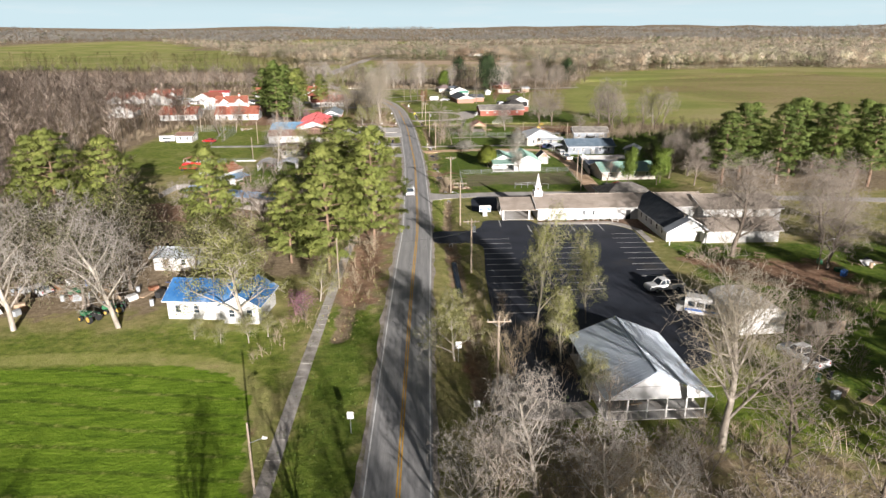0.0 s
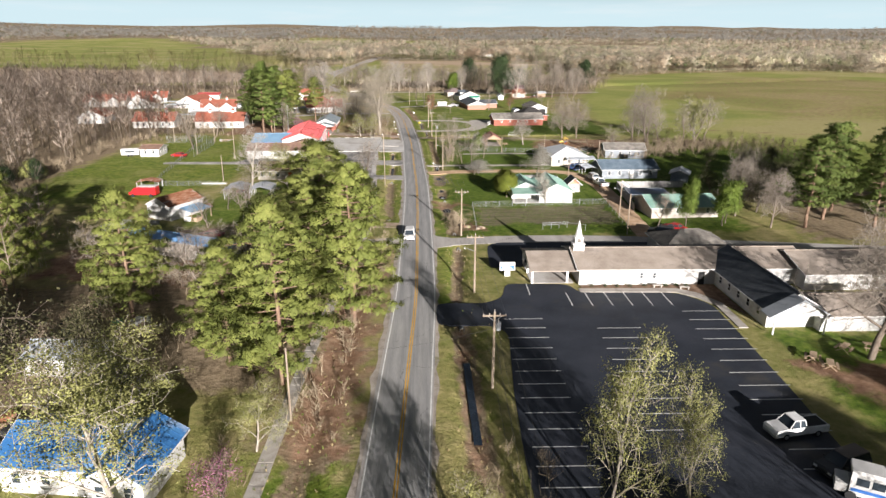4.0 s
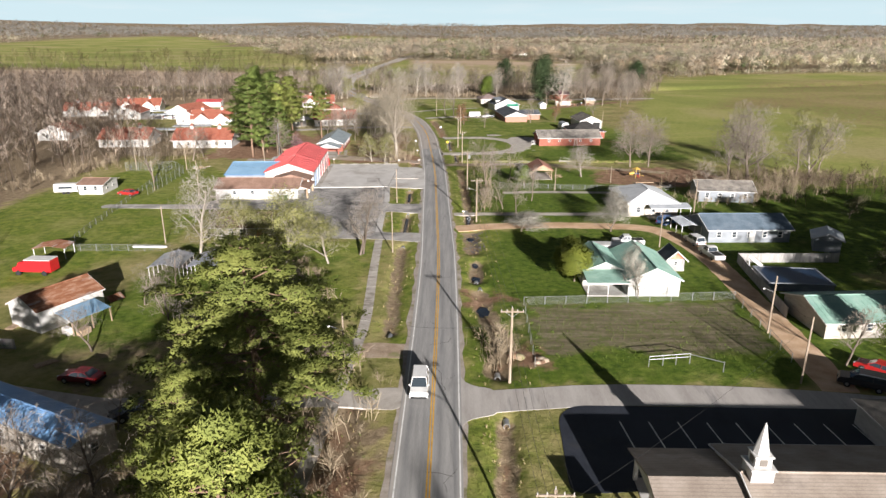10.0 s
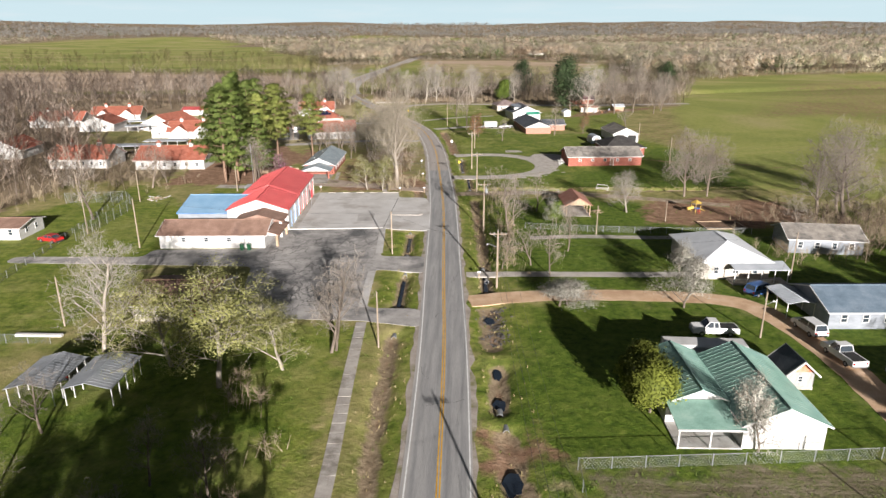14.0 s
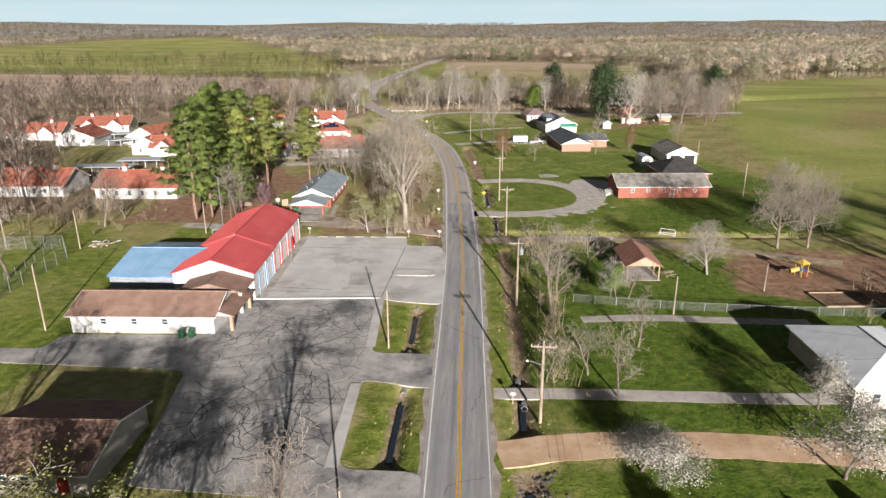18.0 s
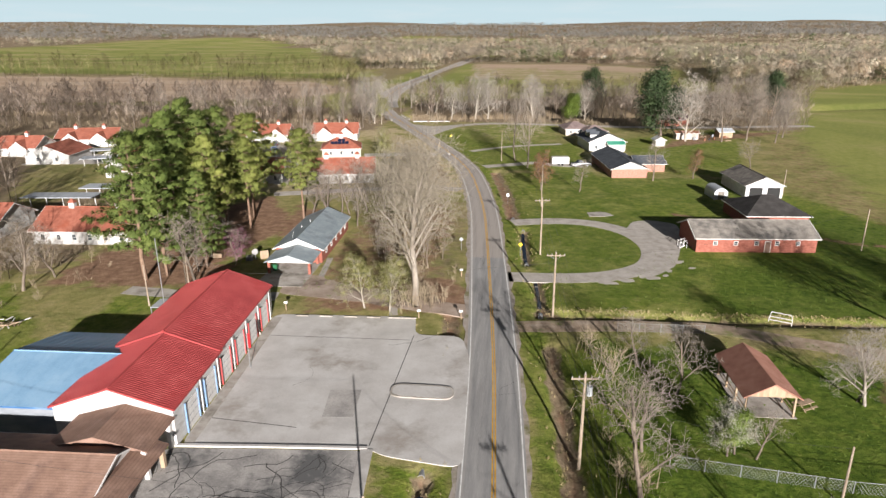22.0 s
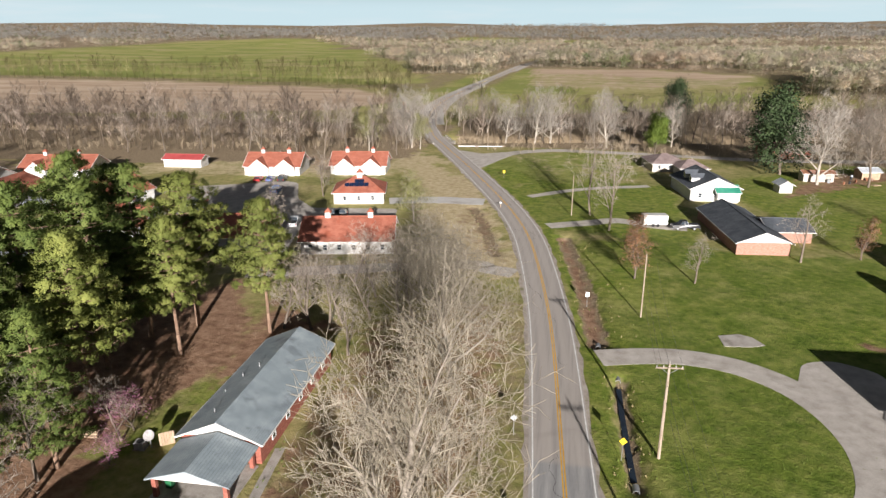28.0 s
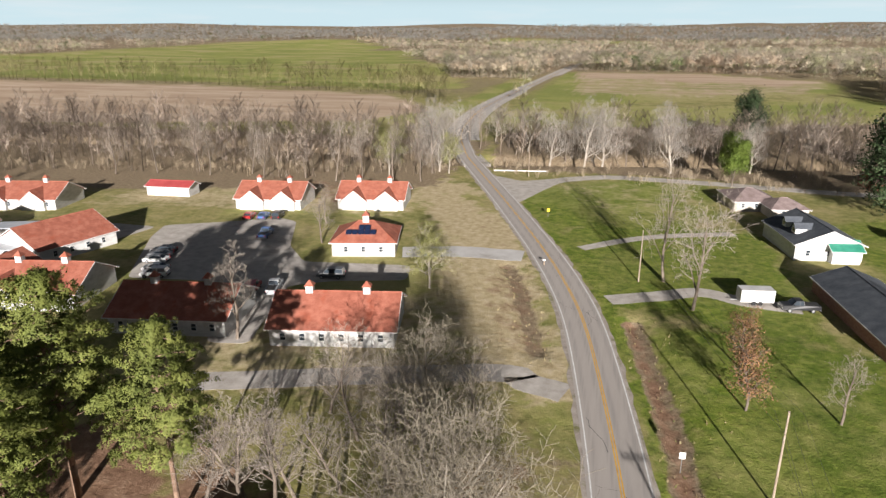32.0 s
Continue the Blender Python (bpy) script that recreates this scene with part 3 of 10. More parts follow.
def paint(layer, poly=None, line=None, half=2.0, soft=1.5, amount=1.0, ragged=1.0):
    """Lays a kind of ground cover over a polygon or along a line, with a ragged edge."""
    pts = poly or line
    m = half + soft + 3
    near = (GX > min(p[0] for p in pts) - m) & (GX < max(p[0] for p in pts) + m) & (GY > min(p[1] for p in pts) - m) & (GY < max(p[1] for p in pts) + m)
    x, y = GX[near], GY[near]
    r = ragged * (wob(x, y, 7.0, 0.3) + 0.6 * wob(x, y, 2.7, 1.7))
    if poly:
        d = line_dist(x, y, list(poly) + [poly[0]]) * np.where(inside(x, y, poly), -1, 1) + r
    else:
        d = line_dist(x, y, line) - half + r
    layer[near] = np.maximum(layer[near], amount * np.clip(0.5 - d / (2 * soft), 0, 1))


paint(crop, CROP, soft=0.5, ragged=0.4)
for fld, a in ((PASTURE, 0.8), (MEADOW, 0.95), (TANFIELD, 0.7), ([(-74, 590), (-70, 690), (40, 700), (140, 800), (150, 640), (60, 600)], 0.8), ([(-135, 590), (-108, 640), (-110, 900), (-92, 900), (-92, 560)], 0.9)):
    paint(hay, fld, soft=6, amount=a, ragged=4)
FAR_FIELDS = [[(-700, 1650), (-300, 1600), (-250, 1800), (-700, 1900)], [(300, 1500), (800, 1400), (850, 1550), (320, 1640)], [(-80, 1250), (200, 1200), (220, 1330), (-80, 1380)],
              [(-1500, 1250), (-1050, 1180), (-1080, 1330), (-1500, 1400)], [(-240, 1050), (-110, 1040), (-105, 1200), (-250, 1230)], [(380, 1050), (700, 1000), (720, 1090), (390, 1150)], [(200, 1900), (700, 1850), (720, 2050), (200, 2100)], [(-420, 2350), (60, 2300), (60, 2500), (-420, 2560)]]
for fld in FAR_FIELDS:
    paint(hay, fld, soft=10, amount=0.9, ragged=8)
paint(lush, MEADOW, soft=20, amount=0.3, ragged=20)
paint(bare_field, PLOUGHED, soft=6, amount=0.95, ragged=4)
paint(bare_field, [(-50, 760), (-60, 1010), (60, 1020), (165, 905), (120, 800), (40, 750)], soft=12, amount=0.52, ragged=8)
paint(bare_field, [(-50, 930), (-60, 1015), (60, 1025), (160, 910), (110, 880), (0, 930)], soft=10, amount=1.0, ragged=6)
paint(soil, [(150, 330), (180, 560), (240, 660), (420, 700), (420, 420), (260, 300)], soft=30, amount=0.45, ragged=20)
# the mown yards
for yard, a in (([(-100, 175), (-62, 180), (-48, 203), (-50, 232), (-56, 262), (-80, 285), (-95, 250)], 0.9), ([(-45, 204), (-30, 206), (-30, 215), (-45, 222)], 0.6),
                ([(4, 163), (11, 176), (23, 200), (40, 211), (5, 212), (4, 190)], 0.9), ([(4, 216), (36, 216), (36, 222), (4, 222)], 0.8), ([(4, 226), (40, 226), (60, 250), (40, 270), (8, 275), (4, 270)], 0.9),
                ([(2, 280), (70, 284), (76, 330), (60, 376), (24, 376), (-6, 380), (-2, 330)], 0.8), ([(-12, 384), (20, 376), (20, 430), (-10, 440), (-24, 420)], 0.8),
                ([(-36, 455), (-9, 480), (14, 478), (14, 440), (-8, 428), (-24, 424)], 0.8), ([(4, 122), (12, 128), (12, 146), (4, 146)], 0.5), ([(4.5, 86), (9.5, 86), (11, 112), (4.5, 113)], 0.45),
                ([(40, 380), (60, 376), (90, 480), (30, 440)], 0.7), ([(-30, 66), (-16, 66), (-9, 90), (-14, 100), (-20, 78)], 0.5), ([(46, 20), (90, 20), (90, 110), (60, 96), (46, 70)], 0.75),
                ([(-14, 20), (-4.5, 20), (-4, 92), (-9, 100), (-14, 84)], 0.8), ([(-60, 66), (-14, 62), (-14, 80), (-36, 80), (-60, 78)], 0.75), ([(8, 50), (46, 44), (46, 70), (18, 70), (10, 84)], 0.8), ([(-48, 164), (-12, 154), (-10, 205), (-34, 206), (-48, 200)], 0.8), ([(-12, 232), (-5.6, 232), (-6, 246), (-12.4, 247)], 1.0), ([(-11.4, 210.5), (-4.6, 209.8), (-5, 223), (-11.5, 225)], 1.0), ([(-60, 262), (-40, 280), (-36, 292), (-60, 282)], 0.8)):
    paint(lush, yard, soft=3.0, amount=a, ragged=1.5)
for dry_, a in (([(-1, 284), (26, 284), (34, 300), (30, 340), (20, 372), (-6, 380), (-2, 330)], 0.42), ([(-41, 468), (-33, 466), (-24, 478), (-7, 481), (14, 478), (14, 440), (-12, 426), (-30, 445)], 0.5), ([(-16, 366), (-25, 400), (-31, 425), (-52, 452), (-62, 448), (-44, 410), (-40, 384), (-26, 358)], 1.0),
               ([(-40, 452), (-60, 470), (-74, 462), (-60, 446)], 1.0), ([(-70, 356), (-30, 350), (-26, 372), (-40, 400), (-70, 400)], 0.8), ([(-9, 345), (-15, 362), (-22, 384), (-30, 384), (-20, 350)], 0.8), ([(-100, 415), (-60, 420), (-50, 450), (-130, 450)], 0.5), ([(4, 160), (12, 160), (12, 178), (4, 178)], 0.45), ([(-100, 172), (-62, 178), (-48, 203), (-50, 232), (-56, 262), (-80, 285), (-95, 250)], 0.3), ([(-46, 166), (-14, 158), (-12, 204), (-34, 206), (-46, 200)], 0.4), ([(20, 340), (50, 345), (56, 378), (20, 376)], 0.4), ([(-10, 155), (-4.5, 155), (-4.5, 205), (-11, 205)], 0.5)):
    paint(hay, dry_, soft=5, amount=a, ragged=3)
paint(lush, line=[tuple(p + n * 5.0) for p, n in zip(ROAD[:, :2], normals(ROAD)) if 120 < p[1] < 460][::4], half=2.2, soft=1.5, amount=0.75)
paint(lush, line=[tuple(p - n * 4.6) for p, n in zip(ROAD[:, :2], normals(ROAD)) if 160 < p[1] < 250][::4], half=1.6, soft=1.2, amount=0.7)
paint(lush, [(46, 194), (66, 190), (130, 192), (140, 240), (120, 262), (80, 268), (62, 252), (46, 248)], soft=4, amount=0.8, ragged=2)
paint(lush, [(110, 252), (123, 200), (185, 200), (210, 255), (150, 290), (110, 285)], soft=5, amount=1.0, ragged=3)
for yard, a in (([(9, 152.5), (43, 154), (42, 163), (30, 161), (13, 164), (9, 162)], 0.9), ([(18, 176), (30, 177), (44, 179), (44.5, 200), (40, 208), (22, 205), (10, 190), (8, 178)], 0.85), ([(46, 158), (66, 156), (66, 194), (48, 194)], 0.9), ([(50, 196), (68, 196), (72, 236), (52, 236)], 0.85), ([(44, 60), (64, 76), (72, 112), (44, 112), (46, 90)], 0.6)):
    paint(lush, yard, soft=2.0, amount=a, ragged=1.5)
# deep green lawns; tree shade over these yards is painted in with them
for yard, a in (([(4, 152), (44, 154), (66, 156), (68, 240), (60, 252), (40, 272), (8, 276), (5, 226), (12, 212), (5, 190)], 0.72), ([(24, 284), (74, 284), (78, 330), (64, 345), (30, 300)], 0.7), ([(44, 56), (90, 40), (90, 110), (44, 112)], 0.75), ([(-48, 158), (-16, 152), (-16, 196), (-46, 202)], 0.6), ([(64, 188), (130, 192), (140, 250), (66, 252)], 0.8), ([(10, 340), (60, 345), (64, 376), (0, 384)], 0.45), ([(3, 286), (26, 286), (40, 330), (30, 342), (0, 345)], 0.5), ([(-75, 284), (-46, 284), (-44, 300), (-60, 300)], 0.3), ([(-14, 20), (-4, 20), (-4, 84), (-12, 84)], 0.6)):
    paint(deep, yard, soft=3.0, amount=a, ragged=2.0)
for dry_, a in (([(-12, 352), (-16, 366), (-25, 400), (-31, 425), (-52, 452), (-62, 448), (-44, 410), (-40, 384), (-26, 358)], 1.0), ([(-40, 452), (-60, 470), (-74, 462), (-60, 446)], 0.9), ([(-140, 418), (-60, 425), (-50, 452), (-140, 452)], 0.6),
                ([(-75, 345), (-30, 348), (-28, 372), (-40, 384), (-75, 366)], 0.6), ([(-34, 468), (-24, 478), (14, 478), (14, 445), (-12, 436)], 0.35), ([(8, 152), (12, 160), (12, 178), (6, 178)], 0.5), ([(12, 126), (42, 126), (42, 148), (12, 148)], 0.3)):
    paint(straw, dry_, soft=4, amount=a, ragged=3)
# bare soil and leaf litter
paint(tilled, GARDEN, soft=1.5, amount=0.78, ragged=1.2)
for blot, a in (([(-75, 285), (-48, 286), (-46, 322), (-60, 345), (-75, 318)], 0.95), ([(-48, 310), (-40, 310), (-38, 330), (-50, 336)], 1.0), ([(-32, 280), (-13, 282), (-12, 330), (-20, 345), (-34, 330)], 0.55),
                ([(38, 254), (58, 250), (74, 258), (72, 272), (56, 276), (42, 270)], 0.95), ([(-60, 132), (-34, 128), (-34, 138), (-52, 146), (-62, 148)], 0.85), ([(-36, 405), (-28, 398), (-26, 420), (-40, 445), (-48, 440)], 0.25),
                ([(43, 104), (70, 100), (66, 84), (50, 90)], 0.8), ([(-26, 364), (-17, 362), (-24, 395), (-34, 400)], 0.4), ([(44, 420), (70, 440), (110, 470), (60, 455)], 0.7), ([(-100, 440), (-70, 430), (-60, 455), (-110, 458)], 0.5),
                ([(10, 162), (14, 162), (13, 158), (10, 158)], 1.0), ([(3.6, 175), (11, 176), (9, 182), (3.6, 181)], 0.7)):
    paint(soil, blot, soft=2.5, amount=a, ragged=1.6)
paint(hay, line=[(-140, 71.5), (-49, 70.8), (-36, 70.6), (-27, 69.7), (-21, 66.8), (-17, 61), (-15.4, 50)], half=1.5, soft=0.9, amount=1.0, ragged=0.4)
for trail in ([(-140, 71.5), (-49, 70.8), (-36, 70.6), (-27, 69.7), (-21, 66.8), (-17, 61), (-15.4, 50)],):
    paint(soil, line=trail, half=0.4, soft=0.8, amount=0.45, ragged=0.4)
paint(soil, [(62, 376), (88, 452), (104, 452), (88, 372), (80, 322), (70, 326)], soft=5, amount=0.35, ragged=3)
paint(soil, [(120, 420), (210, 430), (250, 520), (160, 500)], soft=15, amount=0.5, ragged=12)
paint(soil, line=[(33, 338), (60, 320), (80, 316), (110, 300), (200, 270)], half=1.0, soft=0.9, amount=0.7, ragged=0.5)
paint(soil, line=[(6.2, 60), (6.2, 112)], half=1.0, soft=1.2, amount=0.6)
paint(hay, line=[(4, 283.2), (20, 283.4), (50, 284.6), (110, 288)], half=0.7, soft=0.8, amount=1.0, ragged=0.5)
paint(soil, line=[(2.6, 277), (6, 281)], half=1.0, soft=1.2, amount=0.7)
for blot, a in (([(-90, 80), (-36, 84), (-36, 100), (-14, 96), (-10, 112), (-10, 150), (-34, 134), (-60, 128), (-90, 140)], 0.9), ([(8, 36), (8, 56), (12, 84), (16, 84), (18, 54), (36, 50), (46, 44), (46, 36)], 0.6), ([(-14, 84), (-5, 84), (-4.5, 145), (-10, 150)], 1.0),
                ([(-27, 292), (-9, 290), (-6.5, 318), (-9, 345), (-26, 350)], 0.42), ([(-30, 142), (-9, 150), (-12, 158), (-34, 166), (-48, 160)], 0.5), ([(8, 226), (26, 228), (26, 268), (8, 272)], 0.18), ([(-110, 285), (-76, 290), (-78, 330), (-110, 360)], 0.7),
                ([(-1500, 440), (-150, 430), (-60, 458), (-58, 540), (-330, 540), (-900, 560), (-1500, 700)], 1.0), ([(-50, 486), (10, 486), (80, 470), (110, 470), (150, 600), (180, 660), (120, 640), (0, 600), (-60, 560)], 0.9),
                ([(-400, 80), (-95, 140), (-97, 250), (-100, 300), (-180, 430), (-400, 430)], 1.0), ([(74, 150), (130, 150), (130, 190), (80, 190)], 0.8)):
    paint(litter, blot, soft=3.0, amount=a, ragged=2.0)
for pts, half, depth in DITCHES:
    paint(litter, line=pts, half=half * 1.2, soft=0.5, amount=0.9, ragged=0.3)
    paint(soil, line=pts, half=half * 0.5, soft=0.5, amount=0.5, ragged=0.3)
paint(soil, line=[(-1.9, 332), (-3.7, 352), (-7.3, 378)], half=1.0, soft=0.9, amount=0.75, ragged=0.6)
paint(soil, [(-13, 86), (-5, 86), (-4.8, 140), (-9.5, 146)], soft=2.0, amount=0.75, ragged=1.2)
paint(soil, [(-30, 279.6), (-12, 280.4), (-8, 279), (-7, 288), (-12, 296), (-20, 292), (-30, 286)], soft=1.5, amount=0.8, ragged=1.2)
YARD = [(-52, 297), (-43, 297), (-43.4, 306), (-43.2, 315), (-48.5, 313), (-50, 305)]
for layer_ in (soil, litter):
    layer_[inside(GX, GY, YARD)] *= 0.35
paint(lush, YARD, soft=2.0, amount=0.6, ragged=2.0)
far_off = np.hypot(GX, GY - 250)
wooded = np.clip((far_off - 420) / 120, 0, 1)
for fld in (PASTURE, PLOUGHED, MEADOW, TANFIELD, *FAR_FIELDS):
    wooded[inside(GX, GY, fld)] = 0
litter = np.maximum(litter, wooded * (0.55 + 0.4 * np.clip((far_off - 700) / 300, 0, 1)) * (hay < 0.3))

ground_me = bpy.data.meshes.new("ground")
nx, ny = len(gx), len(gy)
idx = np.arange(nx * ny).reshape(ny, nx)
quads = np.stack([idx[:-1, :-1], idx[:-1, 1:], idx[1:, 1:], idx[1:, :-1]], -1).reshape(-1, 4)
ground_me.vertices.add(nx * ny)
ground_me.vertices.foreach_set("co", np.stack([GX, GY, GZ], -1).astype(np.float32).ravel())
ground_me.loops.add(quads.size)
ground_me.loops.foreach_set("vertex_index", quads.astype(np.int32).ravel())
ground_me.polygons.add(len(quads))
ground_me.polygons.foreach_set("loop_start", np.arange(0, quads.size, 4, dtype=np.int32))
ground_me.update(calc_edges=True)
ground_me.shade_smooth()
for nm, layer in (("soil", soil), ("lush", lush), ("litter", litter), ("crop", crop), ("hay", hay), ("tilled", tilled), ("bare_field", bare_field), ("deep", deep), ("straw", straw)):
    at = ground_me.attributes.new(nm, "FLOAT", "POINT")
    at.data.foreach_set("value", layer.astype(np.float32).ravel())


def ground_material():
    m = bpy.data.materials.new("ground_cover")
    m.use_nodes = True
    nt = m.node_tree
    nd, lk = nt.nodes, nt.links
    bsdf = nd["Principled BSDF"]
    pos = nd.new("ShaderNodeNewGeometry").outputs["Position"]

    def tex(size, detail=5, r=0.62, stretch=None, dist=0.0):
        t = nd.new("ShaderNodeTexNoise")
        t.inputs["Scale"].default_value, t.inputs["Detail"].default_value, t.inputs["Roughness"].default_value, t.inputs["Distortion"].default_value = 1 / size, detail, r, dist
        src = pos
        if stretch:
            mp = nd.new("ShaderNodeMapping")
            mp.inputs["Scale"].default_value = stretch
            lk.new(pos, mp.inputs[0])
            src = mp.outputs[0]
        lk.new(src, t.inputs["Vector"])
        return t.outputs["Fac"]

    def ramp(fac, *stops):
        r = nd.new("ShaderNodeValToRGB")
        el = r.color_ramp.elements
        while len(el) < len(stops):
            el.new(0.5)
        for e, (p, c) in zip(el, stops):
            e.position, e.color = p, (*c, 1)
        lk.new(fac, r.inputs[0])
        return r.outputs[0]

    def blend(fac, a, b):
        x = nd.new("ShaderNodeMix")
        x.data_type = "RGBA"
        lk.new(fac, x.inputs[0])
        lk.new(a, x.inputs[6])
        lk.new(b, x.inputs[7])
        return x.outputs[2]

    def layer(nm, noise_fac, hard=0.5):
        """A layer's share, broken up by noise at its edge."""
        a = nd.new("ShaderNodeAttribute")
        a.attribute_name = nm
        q = nd.new("ShaderNodeMath")
        q.operation = "MULTIPLY_ADD"
        lk.new(noise_fac, q.inputs[0])
        q.inputs[1].default_value = 1.5
        q.inputs[2].default_value = -0.75
        add = nd.new("ShaderNodeMath")
        lk.new(a.outputs["Fac"], add.inputs[0])
        lk.new(q.outputs[0], add.inputs[1])
        mr = nd.new("ShaderNodeMapRange")
        mr.interpolation_type = "SMOOTHSTEP"
        lk.new(add.outputs[0], mr.inputs[0])
        mr.inputs[1].default_value, mr.inputs[2].default_value = 0.5 - hard * 0.5, 0.5 + hard * 0.5
        g = nd.new("ShaderNodeMath")
        g.operation = "MULTIPLY"
        lk.new(mr.outputs[0], g.inputs[0])
        s = nd.new("ShaderNodeMath")
        s.operation = "MULTIPLY"
        s.use_clamp = True
        lk.new(a.outputs["Fac"], s.inputs[0])
        s.inputs[1].default_value = 3.0
        lk.new(s.outputs[0], g.inputs[1])
        return g.outputs[0]

    n1, n2, n3 = tex(9.0), tex(1.6, 6, 0.7), tex(0.35, 4, 0.7)
    base = ramp(n1, (0.36, (0.155, 0.175, 0.04)), (0.5, (0.285, 0.26, 0.088)), (0.64, (0.43, 0.355, 0.175)))
    base = blend(n3, base, ramp(n2, (0.35, (0.09, 0.11, 0.025)), (0.65, (0.37, 0.31, 0.15))))
    green = ramp(n2, (0.30, (0.040, 0.076, 0.009)), (0.44, (0.098, 0.150, 0.016)), (0.57, (0.165, 0.212, 0.029)), (0.72, (0.27, 0.275, 0.07)))
    green = blend(ramp(tex(5.0, 5, 0.65), (0.36, (0, 0, 0)), (0.64, (0.75, 0.75, 0.75))), green, ramp(n2, (0.32, (0.095, 0.125, 0.02)), (0.5, (0.178, 0.21, 0.037)), (0.68, (0.275, 0.275, 0.08))))
    green = blend(ramp(tex(0.7, 5, 0.75), (0.52, (0, 0, 0)), (0.7, (0.6, 0.6, 0.6))), green, ramp(n3, (0.3, (0.03, 0.045, 0.010)), (0.7, (0.09, 0.085, 0.03))))
    earth = ramp(n2, (0.3, (0.14, 0.08, 0.05)), (0.5, (0.25, 0.15, 0.095)), (0.7, (0.37, 0.25, 0.17)))
    leaves = ramp(tex(0.9, 6, 0.75), (0.3, (0.13, 0.096, 0.062)), (0.5, (0.245, 0.187, 0.12)), (0.7, (0.36, 0.285, 0.19)))
    def waves(spacing, turn, bend, size):
        """Bands of wheel tracks or furrows."""
        mp = nd.new("ShaderNodeMapping")
        mp.inputs["Rotation"].default_value = (0, 0, radians(turn))
        lk.new(pos, mp.inputs[0])
        wv = nd.new("ShaderNodeTexWave")
        wv.bands_direction = "Y"
        wv.inputs["Scale"].default_value = 0.314 / spacing
        wv.inputs["Distortion"].default_value, wv.inputs["Detail"].default_value = bend, 2.0
        wv.inputs["Detail Scale"].default_value = size
        lk.new(mp.outputs[0], wv.inputs["Vector"])
        return wv.outputs["Fac"]

    rows = tex(1.3, 6, 0.75, (0.3, 1.5, 1), 1.2)
    wheat = ramp(rows, (0.3, (0.05, 0.095, 0.008)), (0.46, (0.12, 0.2, 0.014)), (0.6, (0.175, 0.265, 0.024)), (0.74, (0.27, 0.31, 0.06)))
    tracks = ramp(waves(3.4, 8.0, 5.0, 0.4), (0.0, (0.65, 0.65, 0.65)), (0.06, (0.45, 0.45, 0.45)), (0.13, (0, 0, 0)), (1.0, (0, 0, 0)))
    wheat = blend(tracks, wheat, ramp(n2, (0.38, (0.028, 0.05, 0.006)), (0.5, (0.07, 0.11, 0.01)), (0.62, (0.33, 0.33, 0.09))))
    mown = ramp(tex(75.0, 7, 0.62, (0.55, 0.8, 1), 0.8), (0.42, (0.145, 0.19, 0.032)), (0.485, (0.24, 0.265, 0.058)), (0.535, (0.315, 0.292, 0.108)), (0.6, (0.395, 0.318, 0.172)))
    mown = blend(n3, mown, ramp(n2, (0.35, (0.19, 0.225, 0.05)), (0.65, (0.40, 0.37, 0.145))))
    furrow = ramp(tex(1.3, 6, 0.72, (0.12, 1.5, 1)), (0.34, (0.105, 0.085, 0.055)), (0.5, (0.18, 0.15, 0.10)), (0.66, (0.27, 0.23, 0.165)))
    furrow = blend(ramp(tex(1.1, 8, 0.8), (0.44, (0, 0, 0)), (0.62, (0.8, 0.8, 0.8))), furrow, ramp(tex(0.5, 6, 0.75), (0.35, (0.05, 0.085, 0.014)), (0.65, (0.17, 0.185, 0.05))))
    green = blend(ramp(tex(14.0, 4), (0.45, (0, 0, 0)), (0.68, (0.4, 0.4, 0.4))), green, base)
    c = blend(layer("lush", tex(3.5, 6, 0.7)), base, green)
    c = blend(layer("hay", tex(9.0, 6, 0.7)), c, mown)
    # rich grass, darkened so its colour also holds the yards' shade
    shaded_rich = ramp(tex(1.1, 6, 0.72), (0.32, (0.03, 0.058, 0.008)), (0.48, (0.072, 0.118, 0.013)), (0.62, (0.125, 0.172, 0.024)), (0.74, (0.20, 0.20, 0.055)))
    c = blend(layer("deep", tex(4.0, 6, 0.72), 0.7), c, shaded_rich)
    c = blend(layer("straw", tex(5.0, 6, 0.7)), c, ramp(n2, (0.3, (0.30, 0.24, 0.12)), (0.5, (0.46, 0.375, 0.225)), (0.7, (0.58, 0.49, 0.34))))
    c = blend(layer("litter", tex(2.2, 6, 0.7)), c, leaves)
    c = blend(layer("soil", tex(2.8, 6, 0.7)), c, earth)
    c = blend(layer("bare_field", tex(14.0, 6, 0.7)), c, ramp(tex(20.0, 6, 0.68, (0.25, 1.2, 1)), (0.34, (0.36, 0.255, 0.175)), (0.5, (0.46, 0.345, 0.245)), (0.66, (0.55, 0.44, 0.33))))
    c = blend(layer("tilled", tex(2.4, 6, 0.7)), c, furrow)
    c = blend(layer("crop", tex(0.8), 0.3), c, wheat)
    lk.new(c, bsdf.inputs["Base Color"])
    bsdf.inputs["Roughness"].default_value = 0.95
    bsdf.inputs["Specular IOR Level"].default_value = 0.15
    b = nd.new("ShaderNodeBump")
    b.inputs["Strength"].default_value, b.inputs["Distance"].default_value = 0.7, 0.14
    lk.new(n3, b.inputs["Height"])
    b2 = nd.new("ShaderNodeBump")
    b2.inputs["Strength"].default_value, b2.inputs["Distance"].default_value = 0.55, 0.32
    lk.new(n2, b2.inputs["Height"])
    lk.new(b.outputs[0], b2.inputs["Normal"])
    lk.new(b2.outputs[0], bsdf.inputs["Normal"])
    return m


